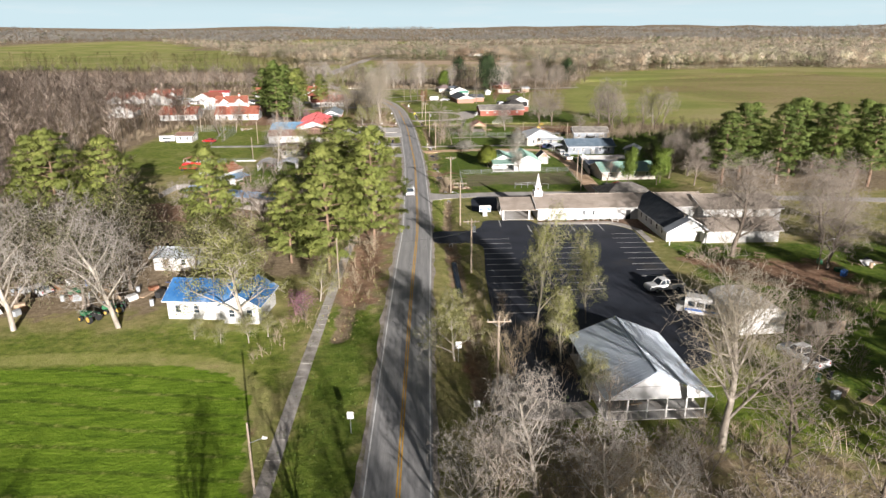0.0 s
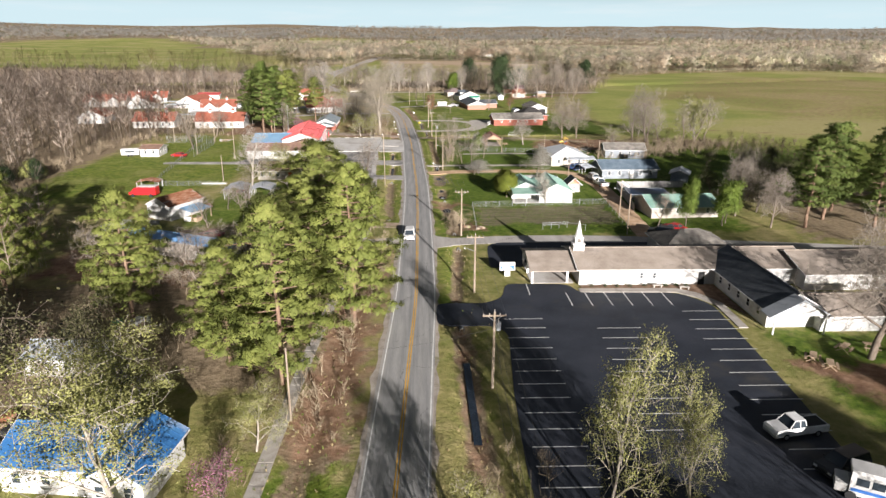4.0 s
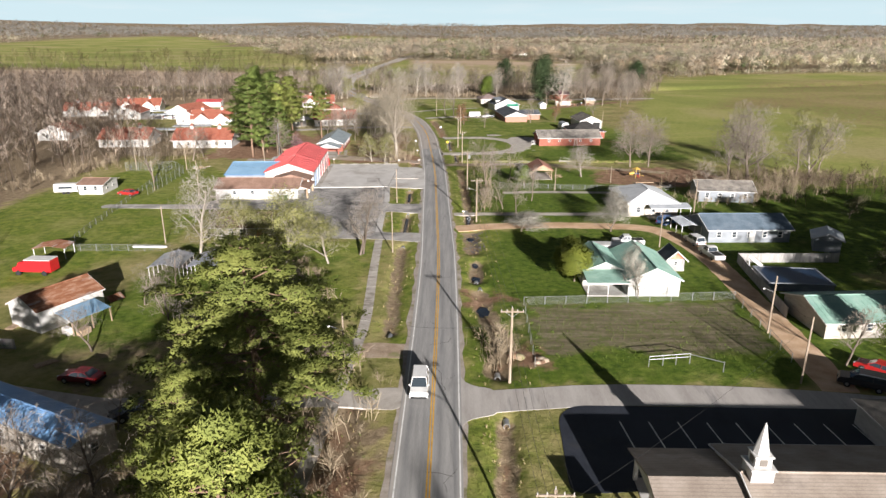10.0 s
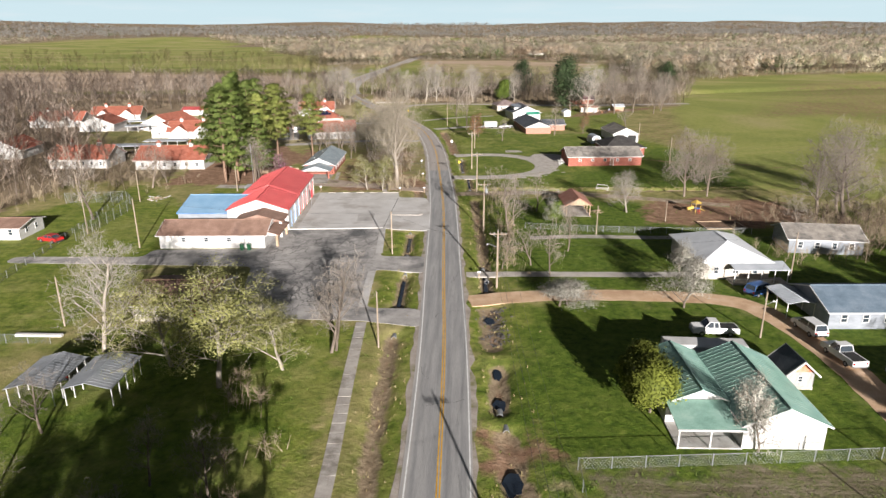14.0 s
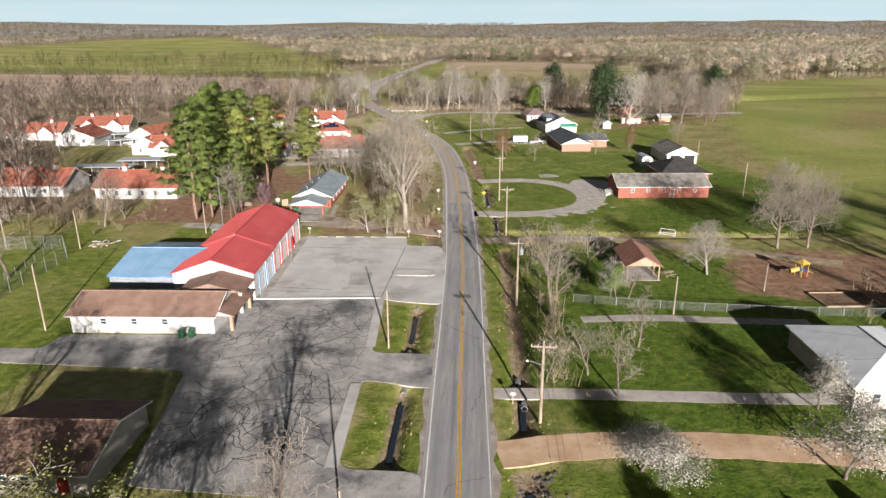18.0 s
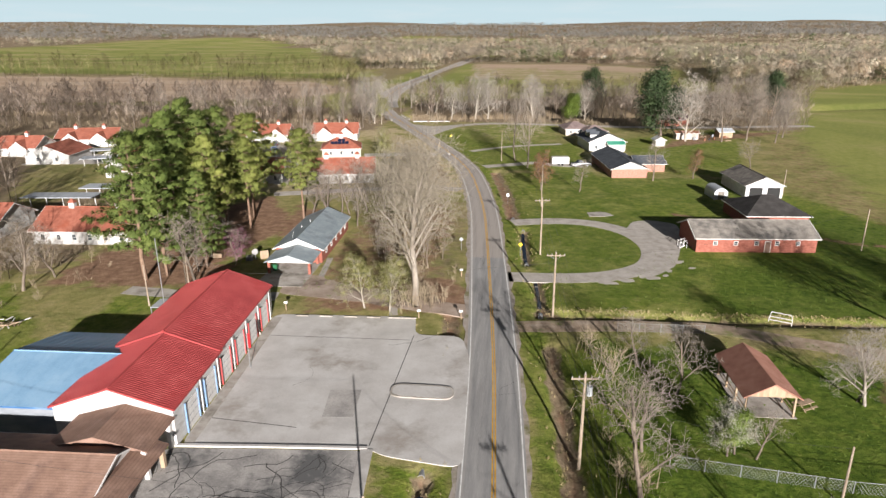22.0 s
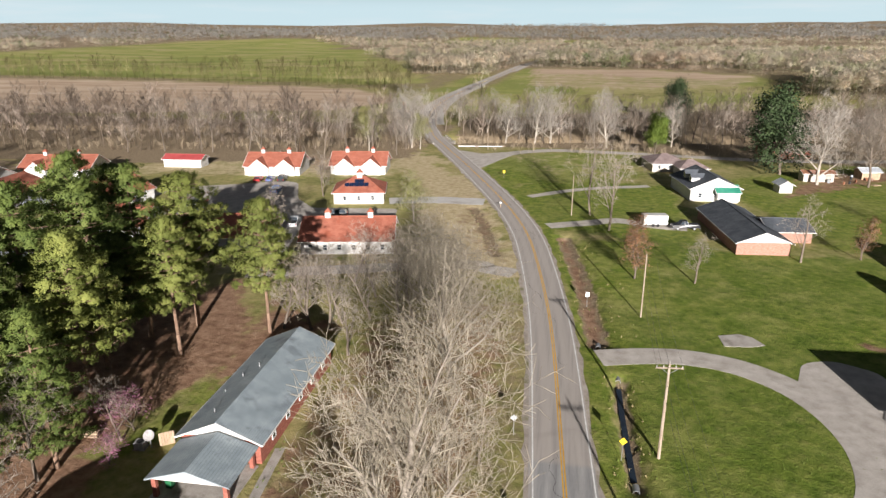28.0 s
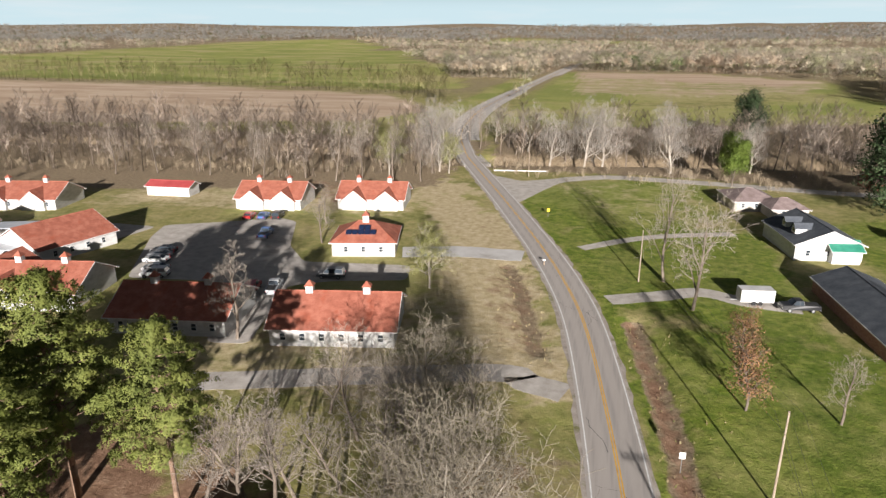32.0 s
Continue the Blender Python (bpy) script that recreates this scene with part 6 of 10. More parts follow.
def strew(name, patterns, spots, sizes, material, label, seed=1, soft=True):
    """One mesh of many trees: patterns turned, scaled and set on their spots."""
    rng = np.random.default_rng(seed)
    allv, allf, alln, o = [], [], [], 0
    z = ground_z(spots[:, 0].copy(), spots[:, 1].copy()) - np.clip((spots[:, 1] - 2000) / 250, 0, 6)
    for i, (x, y) in enumerate(spots):
        v, f = patterns[i % len(patterns)]
        a = rng.uniform(0, math.tau)
        c, s = math.cos(a) * sizes[i], math.sin(a) * sizes[i]
        w = np.empty_like(v)
        w[:, 0], w[:, 1], w[:, 2] = v[:, 0] * c - v[:, 1] * s + x, v[:, 0] * s + v[:, 1] * c + y, v[:, 2] * sizes[i] + z[i]
        allv.append(w)
        out = w - (x, y, z[i] + 5.5 * sizes[i])
        out[:, 2] *= 0.5
        alln.append(out / (np.linalg.norm(out, axis=1)[:, None] + 1e-6))
        allf.append(f + o)
        o += len(v)
    V, F, N = np.concatenate(allv), np.concatenate(allf), np.concatenate(alln)
    turned = (np.cross(V[F[:, 1]] - V[F[:, 0]], V[F[:, 2]] - V[F[:, 0]]) * N[F[:, 0]]).sum(1) < 0
    F[turned] = F[turned][:, [0, 2, 1]]                # every blade faces outwards from its crown
    ob = new(name, fast_mesh(name, V, F, material, rounded=N if soft else None))
    shade = np.repeat(rng.uniform(0, 1, len(spots)) ** 1.2, [len(v) for v in allv])
    ob.data.attributes.new("tone", "FLOAT", "POINT").data.foreach_set("value", shade.astype(np.float32))
    return tagged(ob, label, "woods", kind="stuff")


def scatter_in(poly, gap, seed, keep=None):
    rng = np.random.default_rng(seed)
    x0, x1 = min(p[0] for p in poly), max(p[0] for p in poly)
    y0, y1 = min(p[1] for p in poly), max(p[1] for p in poly)
    xs, ys = np.meshgrid(np.arange(x0, x1, gap), np.arange(y0, y1, gap))
    p = np.stack([xs.ravel(), ys.ravel()], 1) + rng.uniform(-gap * 0.55, gap * 0.55, (xs.size, 2))
    p = p[inside(p[:, 0], p[:, 1], poly)]
    d = line_dist(p[:, 0], p[:, 1], [tuple(q) for q in ROAD[::4, :2]])
    return p[d > 8]


WOOD = [wood_tree(s, 14.0, 0.055, 12, 22) for s in range(10)]
for nm, poly, gap, lo, hi in (("creek_woods", [(-330, 452), (-200, 446), (-125, 458), (-100, 456), (-64, 470), (-66, 500), (-84, 535), (-330, 530)], 6.0, 0.4, 1.2),
                              ("west_woods", [(-330, 110), (-112, 132), (-98, 180), (-104, 250), (-92, 290), (-112, 330), (-150, 360), (-190, 430), (-330, 440)], 7.6, 0.75, 1.3),
                              ("yard_woods", [(-110, 84), (-58, 86), (-54, 112), (-56, 126), (-64, 150), (-98, 180), (-112, 130)], 6.0, 0.5, 1.0),
                              ("east_creek_woods", [(-46, 500), (20, 500), (70, 488), (112, 470), (140, 545), (160, 600), (120, 590), (40, 575), (-30, 556), (-62, 535)], 6.0, 0.45, 1.05),
                              ("field_edge_woods", [(66, 234), (88, 240), (100, 226), (103, 198), (114, 194), (121, 215), (119, 248), (96, 257), (68, 257)], 2.7, 0.16, 0.42),
                              ("pine_edge_brush", [(66, 166), (80, 174), (102, 186), (100, 196), (80, 192), (68, 180)], 3.2, 0.16, 0.34),
                              ("flats_woods", [(-90, 262), (-78, 285), (-80, 300), (-98, 298), (-106, 262)], 5.5, 0.5, 0.9),
                              ("hedge_trees", [(-800, 770), (-567, 787), (-357, 786), (-167, 735), (-118, 668), (-112, 690), (-160, 752), (-357, 800), (-567, 802), (-800, 785)], 6.5, 0.8, 1.45)):
    spots = scatter_in(poly, gap, len(nm))
    spots = spots[wob(spots[:, 0], spots[:, 1], 30, 2.0) > -0.62]
    strew(nm, WOOD, spots, np.random.default_rng(5).uniform(lo, hi, len(spots)), M_HEDGE if nm == "hedge_trees" else M_THICKET if nm in ("field_edge_woods", "pine_edge_brush") else M_WOODS, "leafless winter woods with grey-brown crowns", len(nm))

# the wooded country to the horizon
rng = np.random.default_rng(77)
N = 44000
r = 560 * (3500 / 560) ** rng.uniform(0, 1, N)
a = rng.uniform(-0.86, 0.72, N)
far = np.stack([r * np.sin(a), 150 + r * np.cos(a)], 1)
ok = np.ones(N, bool)
for fld in (PASTURE, PLOUGHED, MEADOW, TANFIELD, [(-74, 640), (-74, 1030), (70, 1040), (190, 910), (160, 760), (100, 690), (0, 640)], *FAR_FIELDS):
    ok &= ~inside(far[:, 0], far[:, 1], fld)
ok &= line_dist(far[:, 0], far[:, 1], [tuple(q) for q in ROAD[::6, :2]]) > 12
ok &= (far[:, 1] > 800) | (rng.uniform(0, 1, N) < 0.6)
ok &= ~((far[:, 1] < 905) & (far[:, 0] > -1000) & (far[:, 0] < -88))
ok &= ~inside(far[:, 0], far[:, 1], [(-74, 590), (-70, 690), (40, 700), (140, 800), (150, 640), (60, 600)])
ok &= (far[:, 1] > 590) | (far[:, 0] > 175) | (far[:, 0] < -330)
far = far[ok]
open_ = wob(far[:, 0], far[:, 1], 520, 3.0) + 0.5 * wob(far[:, 0], far[:, 1], 190, 5.0)
far = far[(open_ < 0.5) | (rng.uniform(0, 1, len(far)) < 0.1)]
FARWOOD = [far_tree(s, 70, 0.2, 0.9) for s in range(20, 28)]
LASTWOOD = [far_tree(s, 24, 0.6, 1.2) for s in range(40, 46)]
MIDWOOD = [far_tree(s, 110, 0.12, 1.0) for s in range(30, 38)]
lone = wob(far[:, 0], far[:, 1], 160, 7.0) + 0.4 * wob(far[:, 0], far[:, 1], 60, 2.0)
green = (lone > 0.6) & (rng.uniform(0, 1, len(far)) < 0.5)
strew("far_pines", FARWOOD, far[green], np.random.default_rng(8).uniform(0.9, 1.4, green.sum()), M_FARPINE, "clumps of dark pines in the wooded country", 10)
far = far[~green]
dist = np.hypot(far[:, 0], far[:, 1] - 150)
hue = wob(far[:, 0], far[:, 1], 210, 11.0) + 0.6 * wob(far[:, 0], far[:, 1], 70, 13.0) + rng.normal(0, 0.35, len(far))
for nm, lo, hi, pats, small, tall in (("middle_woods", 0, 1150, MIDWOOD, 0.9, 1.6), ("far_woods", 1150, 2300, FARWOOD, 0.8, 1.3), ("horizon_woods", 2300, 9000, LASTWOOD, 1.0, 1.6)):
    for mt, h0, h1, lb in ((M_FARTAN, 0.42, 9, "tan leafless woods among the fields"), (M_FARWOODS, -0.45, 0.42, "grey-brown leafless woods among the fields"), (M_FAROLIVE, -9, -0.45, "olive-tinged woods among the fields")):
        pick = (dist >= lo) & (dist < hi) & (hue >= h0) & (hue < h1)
        strew(nm, pats, far[pick], np.random.default_rng(6).uniform(small, tall, pick.sum()), M_HAZEWOODS if lo == 2300 else mt, lb, 9)

# ---------------------------------------------------------------- buildings
def house(name, x, y, yaw, w, d, h, rise, wall, roof, label, ridge="x", over=0.45, hip=0.0, windows=(), doors=(), gable=None, category="house", ribs=0.0, base=None, fascia=M_TRIM):
    """A gabled building about (x, y); its front is its own -y side. windows: (side, along, width, height, sill) with side f, b, l or r; doors: (side, along, width, height, colour)."""
    ob = root(name, x, y, 0, yaw, label, category)
    hw, hd = w / 2, d / 2
    if base:
        part("footing", Geo().box(-hw - 0.03, hw + 0.03, -hd - 0.03, hd + 0.03, -0.3, 0.35), base, ob)
    part("wall", Geo().box(-hw, hw, -hd, hd, -0.3, h), wall, ob)
    run, half = (hw, hd) if ridge == "x" else (hd, hw)          # half the ridge's length, half the span
    t = 0.14
    if not hip:
        for s in (-1, 1):
            a, b = s * (run - 0.15), s * run
            part("gable", Geo().prism([(-half, h), (half, h), (0, h + rise)], ridge, a, b), gable or wall, ob)
    R, S = run + over, half + over
    drop = rise * over / half
    rr = run - hip * half + (0 if hip else over)
    top = h + rise + t
    g = Geo()
    P = (lambda a, b, z: (a, b, z)) if ridge == "x" else (lambda a, b, z: (-b, a, z))
    for s in (-1, 1):
        q = [P(-R, s * -S, h - drop + t), P(R, s * -S, h - drop + t), P(rr, 0, top), P(-rr, 0, top)]
        g.slab(q, t)
    if hip:
        for s in (-1, 1):
            g.slab([P(s * R, -S, h - drop + t), P(s * R, S, h - drop + t), P(s * rr, 0, top)], t)
    rf = part("roof", g, roof, ob)
    if rise > 0.3:
        part("ridge_cap", Geo().beam(P(-rr, 0, top), P(rr, 0, top), 0.1, n=6), roof, rf)
    if ribs:
        g = Geo()
        n = int(2 * R / ribs)
        for s in (-1, 1):
            for k in range(n + 1):
                a = -R + 2 * R * k / n
                lim = 1.0 if abs(a) <= rr + 0.01 else max(0.0, (R - abs(a)) / (R - rr + 1e-6))
                if lim > 0.05:
                    g.beam(P(a, s * -S, h - drop + t + 0.01), P(a, s * -S * (1 - lim), h - drop + t + 0.01 + (top - h + drop - t) * lim), 0.032 if roof is M_REDROOF else 0.018, n=4)
        part("roof_ribs", g, roof, rf)
    for s in (-1, 1):
        if not hip:
            for q in (-1, 1):
                part("fascia_board", Geo().beam(P(s * R, q * S, h - drop + t * 0.4), P(s * R, 0, top - t * 0.6), 0.1, n=4), fascia, rf)
        part("fascia_board", Geo().beam(P(-R, s * S, h - drop + t * 0.4), P(R, s * S, h - drop + t * 0.4), 0.09, n=4), fascia, rf)
        if hip:
            part("fascia_board", Geo().beam(P(s * R, -S, h - drop + t * 0.4), P(s * R, S, h - drop + t * 0.4), 0.09, n=4), fascia, rf)

    def place(side, u, a, b, z0, z1, out, thick):
        if side in "fb":
            yy = (-hd - out) if side == "f" else (hd + out - thick)
            return Geo().box(u + a, u + b, yy, yy + thick, z0, z1)
        xx = (-hw - out) if side == "l" else (hw + out - thick)
        return Geo().box(xx, xx + thick, u + a, u + b, z0, z1)

    for side, u, ww, hh, sill in windows:
        fr = Geo()
        for a, b, z0, z1 in ((-ww / 2, -ww / 2 + 0.09, sill, sill + hh), (ww / 2 - 0.09, ww / 2, sill, sill + hh), (-ww / 2, ww / 2, sill + hh - 0.09, sill + hh), (-ww / 2, ww / 2, sill, sill + 0.09), (-ww / 2, ww / 2, sill + hh / 2 - 0.03, sill + hh / 2 + 0.03)):
            q = place(side, u, a, b, z0, z1, 0.07, 0.1)
            fr.add(q.v, q.f)
        win = part("window", fr, M_TRIM, ob)
        part("pane", place(side, u, -ww / 2 + 0.05, ww / 2 - 0.05, sill + 0.05, sill + hh - 0.05, 0.035, 0.05), M_GLASS, win)
    for side, u, ww, hh, mt in doors:
        dr = part("door", place(side, u, -ww / 2, ww / 2, 0.0, hh, 0.04, 0.06), mt, ob)
        q = place(side, u, -ww / 2 - 0.1, -ww / 2, 0.0, hh + 0.1, 0.07, 0.1)
        for a, b, z0, z1 in ((ww / 2, ww / 2 + 0.1, 0.0, hh + 0.1), (-ww / 2, ww / 2, hh, hh + 0.1)):
            e = place(side, u, a, b, z0, z1, 0.07, 0.1)
            q.add(e.v, e.f)
        part("door_frame", q, M_TRIM, dr)
    return ob


def carport(name, x, y, yaw, w, d, h, rise, roof, label, bars=4, ridge="y"):
    ob = root(name, x, y, 0, yaw, label, "carport")
    for i in range(bars):
        yy = -d / 2 + 0.1 + (d - 0.2) * i / (bars - 1)
        for s in (-1, 1):
            part("post", Geo().box(s * w / 2 - 0.045, s * w / 2 + 0.045, yy - 0.045, yy + 0.045, -0.2, h), M_TRIM, ob)
    g = Geo()
    W, D = w / 2 + 0.2, d / 2 + 0.2
    for s in (-1, 1):
        g.slab([(s * W, -D, h), (s * W, D, h), (0, D, h + rise), (0, -D, h + rise)], 0.06)
    rf = part("roof", g, roof, ob)
    g = Geo()
    for k in range(int(2 * D / 0.5) + 1):
        yy = -D + k * 0.5
        for s in (-1, 1):
            g.beam((s * W, yy, h + 0.01), (0, yy, h + rise + 0.01), 0.018, n=4)
    part("roof_ribs", g, roof, rf)
    return ob


def row(side, n, a, b, w=0.9, h=1.2, sill=0.9):
    return [(side, a + (b - a) * (i + 0.5) / n, w, h, sill) for i in range(n)]


M_ORANGEPAINT = noisy("faded_orange_red_paint", [(0.5, 0.12, 0.06), (0.62, 0.18, 0.1), (0.68, 0.3, 0.22)], 1.2, 0.1, 0.7)
M_REDDOOR = plain("red_door", (0.4, 0.03, 0.03))
# beside the crop field
house("blue_roofed_house", -29.2, 85.0, -6, 8.0, 7.0, 2.8, 1.6, M_WHITE, M_STRONGBLUE, "small white house under a blue tin roof", windows=row("f", 3, -3.8, 3.8) + row("l", 2, -3, 3), doors=[("f", 2.6, 0.9, 2.0, M_TRIM)], ribs=0.6)
house("house_wing", -22.9, 83.2, -6, 4.8, 7.0, 2.7, 1.4, M_WHITE, M_STRONGBLUE, "white front wing of the blue-roofed house", ridge="y", windows=row("f", 2, -2.4, 2.4), ribs=0.6)
house("white_outbuilding", -39, 103.4, -6, 7, 4.5, 2.3, 0.9, M_WHITE, M_METALROOF, "white outbuilding among winter trees", category="shed", windows=row("f", 2, -3, 3), ribs=0.6)
house("mobile_home", -40.6, 144.2, -24.2, 24.6, 4.4, 2.7, 0.75, M_CREAM, M_HOMEROOF, "long single-wide mobile home with a blue metal roof", windows=row("f", 7, -10, 10, 0.8, 1.0, 1.1) + row("r", 1, -1, 1), doors=[("f", -3.0, 0.9, 2.0, M_TRIM)], ribs=0.6, over=0.15)
house("rusty_shed", -50.6, 170.0, -27, 6.2, 9.0, 2.9, 1.5, M_WHITE, M_RUSTROOF, "white shed under a rusty tin roof", ridge="y", category="shed", ribs=0.6, over=0.2)
house("small_white_house", -83.3, 242.6, 2, 5.6, 7.6, 2.3, 0.8, M_WHITE, M_BROWNROOF, "small white house with a brown roof", windows=row("f", 2, -2.4, 2.4) + row("r", 2, -3, 3))
carport("metal_carport", -42.3, 186.8, 2, 4.6, 6.6, 2.1, 0.7, M_CARPORTMETAL, "open metal carport with a ribbed roof greyed for shade", 5)
carport("metal_carport", -36.4, 187.1, 2, 4.8, 6.6, 2.1, 0.7, M_CARPORTMETAL, "open metal carport with a ribbed roof greyed for shade", 5)
house("brown_roofed_annex", -36.8, 209.7, 2, 10.4, 10.6, 2.4, 1.4, M_CREAM, M_BROWNROOF, "low pale building under brown shingles", windows=row("f", 3, -5, 1), doors=[("f", 3.2, 1.0, 2.0, M_REDDOOR)])
house("long_brown_building", -43.0, 239.4, 2.5, 18.6, 8.6, 2.5, 1.5, M_WHITE, M_BROWNROOF, "long white block building under brown shingles", windows=row("f", 3, -7, 5, 0.9, 0.9, 1.2), doors=[("f", 6.4, 0.9, 2.0, M_TRIM)])
# the red-roofed hall
house("red_roofed_hall", -39.6, 267.9, 3.8, 11.6, 19.0, 4.2, 2.1, M_WHITE, M_REDROOF, "long white hall under a red ribbed metal roof", ridge="y", ribs=0.45, over=0.25, category="hall", fascia=M_REDROOF)
house("red_roofed_front_hall", -38.45, 252.6, 3.8, 11.6, 11.8, 4.05, 2.0, M_WHITE, M_REDROOF, "front part of the white hall under a red ribbed metal roof", ridge="y", ribs=0.3, over=0.25, category="hall", fascia=M_REDROOF)
house("blue_roofed_annex", -47.8, 255.2, 2.0, 12.8, 15.8, 3.1, 1.65, M_BLUESIDE, M_BLUEROOF, "low-pitched annex under pale blue metal", ridge="x", over=0.2, category="hall", ribs=0.9, fascia=M_STRONGBLUE)
# brick house with a carport
house("brick_bungalow", -38.0, 309.4, 2.0, 8.0, 20.4, 2.5, 1.75, M_BRICK, M_GREYROOF, "red brick bungalow under grey shingles", ridge="y", windows=row("r", 5, -9, 9), gable=M_WHITE)
# the church
house("church_hall", 42.3, 133.2, 0.0, 35.0, 11.0, 2.6, 1.5, M_WHITE, M_TANROOF, "long low white church under tan shingles", windows=row("f", 2, -9, -5, 0.6, 1.0, 1.0), doors=[("f", 1.2, 1.0, 2.0, M_DARK)], category="church")
house("church_wing", 49.2, 122.0, 0.5, 7.2, 19.6, 2.6, 2.1, M_WHITE, M_DARKROOF, "white gabled church wing under dark shingles", ridge="y", windows=row("l", 5, -9, 5), category="church")
house("church_rear_wing", 59.0, 114.5, 0.0, 14.0, 7.4, 2.3, 1.3, M_WHITE, M_TANROOF, "low white rear wing of the church", category="church")
house("church_east_wing", 66.0, 131.0, 0.0, 16.0, 12.0, 2.6, 1.6, M_WHITE, M_TANROOF, "wide white east wing of the church under tan shingles", category="church")
house("church_back_hall", 47.0, 142.0, 0.0, 11.0, 9.0, 2.6, 1.9, M_WHITE, M_OLDROOF, "square hip-roofed hall behind the church", hip=0.85, category="church")
# houses east of the road
house("green_roofed_house", 31.2, 185.2, 0.5, 7.4, 12.8, 2.6, 1.7, M_WHITE, M_GREENROOF, "white house under a faded green metal roof", ridge="y", windows=row("l", 1, -1, 1), doors=[("f", -2.0, 0.9, 2.0, M_TRIM)], ribs=0.6, over=0.35)
gw = house("house_side_wing", 24.8, 187.6, 0.5, 6.2, 9.6, 2.5, 1.3, M_WHITE, M_GREENROOF, "white side wing under a faded green metal roof", ridge="y", windows=row("f", 2, -2.8, 2.8), ribs=0.6)
pr = root("green_porch", 24.7, 180.6, 0, 0.5, "low porch under a green metal roof", "porch")
part("roof", Geo().slab([(-3.2, -2.2, 2.15), (3.0, -2.2, 2.15), (3.0, 2.0, 2.75), (-3.2, 2.0, 2.75)], 0.1), M_GREENROOF, pr)
part("fascia_board", Geo().box(-3.2, 3.0, -2.24, -2.2, 2.0, 2.16), M_TRIM, pr)
part("floor_slab", Geo().box(-3.0, 2.8, -2.0, 2.2, -0.1, 0.14), M_CONCRETE, pr)
for x in (-3.0, -0.1, 2.8):
    part("post", Geo().box(x - 0.06, x + 0.06, -2.05, -1.93, 0, 2.15), M_TRIM, pr)
house("white_cottage", 43.4, 229.5, 2, 10.4, 14.0, 2.9, 1.9, M_CREAM, M_PALEMETAL, "cottage under a pale metal hip roof", ridge="y", hip=0.8, windows=row("f", 3, -4.5, 4.5))
house("blue_house", 56.0, 209.8, 2, 15.0, 9.4, 2.5, 1.6, M_BLUESIDE, M_SLATE, "blue-grey house under a slate-coloured roof", windows=row("f", 5, -7, 7), doors=[("f", 0.5, 0.9, 2.0, M_TRIM)])
house("grey_house", 64.2, 239.2, -6, 12.0, 8.0, 2.6, 1.5, M_BLUESIDE, M_OLDROOF, "grey house under worn shingles", windows=row("f", 4, -5.5, 5.5))
house("garden_shed", 68.4, 202.0, -25, 4.2, 5.0, 2.4, 0.9, M_BLUESIDE, M_METALROOF, "small blue-grey garden shed", ridge="y", category="shed")
house("green_roofed_bungalow", 55.5, 170.5, 4, 14.5, 9.5, 2.3, 1.5, M_CREAM, M_GREENROOF, "cream bungalow under a green metal roof", windows=row("f", 4, -6.5, 6.5), ribs=0.7)
house("play_cabin", 37.7, 191.2, 2, 2.9, 3.4, 2.1, 1.3, M_GREYBOARD, M_DARKROOF, "small grey cabin with an orange-red gable and a dark panelled roof", ridge="y", category="cabin", gable=M_ORANGEPAINT, windows=[("f", 0.0, 0.6, 0.8, 0.9)], base=M_WALK)
house("brick_ranch_house", 41.2, 317.6, 4.5, 21.0, 9.6, 2.7, 1.9, M_BRICK, M_OLDROOF, "long red brick ranch house with a weathered roof", windows=row("f", 5, -9, 9, 0.8, 0.8, 1.3), doors=[("f", 2.0, 0.9, 2.0, M_BROWNROOF)])
house("dark_roofed_house", 50.5, 335.5, 4, 12.0, 13.0, 2.6, 2.6, M_BRICK, M_BLACKROOF, "house under a steep dark roof", ridge="x", hip=0.75)
# its dark doors are flat panels painting the shade inside two open bays
house("white_barn", 56.4, 362.6, 4, 8.6, 15.5, 3.0, 1.9, M_WHITE, M_OLDROOF, "white open-fronted barn under a worn roof", ridge="y", doors=[("f", -1.9, 3.0, 2.5, M_DARK), ("f", 2.2, 3.0, 2.5, M_DARK)], category="barn")
house("dark_roofed_brick_house", 27.6, 387.0, 6.5, 9.6, 25.0, 2.4, 1.9, M_PALEBRICK, M_DARKROOF, "brick house with white gables under a dark roof", ridge="y", gable=M_WHITE)
house("side_wing", 35.6, 388.0, 6.5, 8.0, 9.0, 2.3, 1.4, M_PALEBRICK, M_DARKROOF, "low brick side wing under a dark roof")
house("white_gabled_house", 26.8, 423.6, 9, 12.0, 16.0, 3.2, 2.6, M_WHITE, M_DARKROOF, "white gabled house under charcoal shingles", ridge="y", windows=row("f", 3, -5.5, 5.5))
house("brown_house", 20.6, 456.5, 10, 10.0, 12.0, 2.5, 1.9, M_CREAM, M_MAUVEROOF, "low house under a brown hip roof", hip=0.7, windows=row("f", 3, -4.5, 4.5))


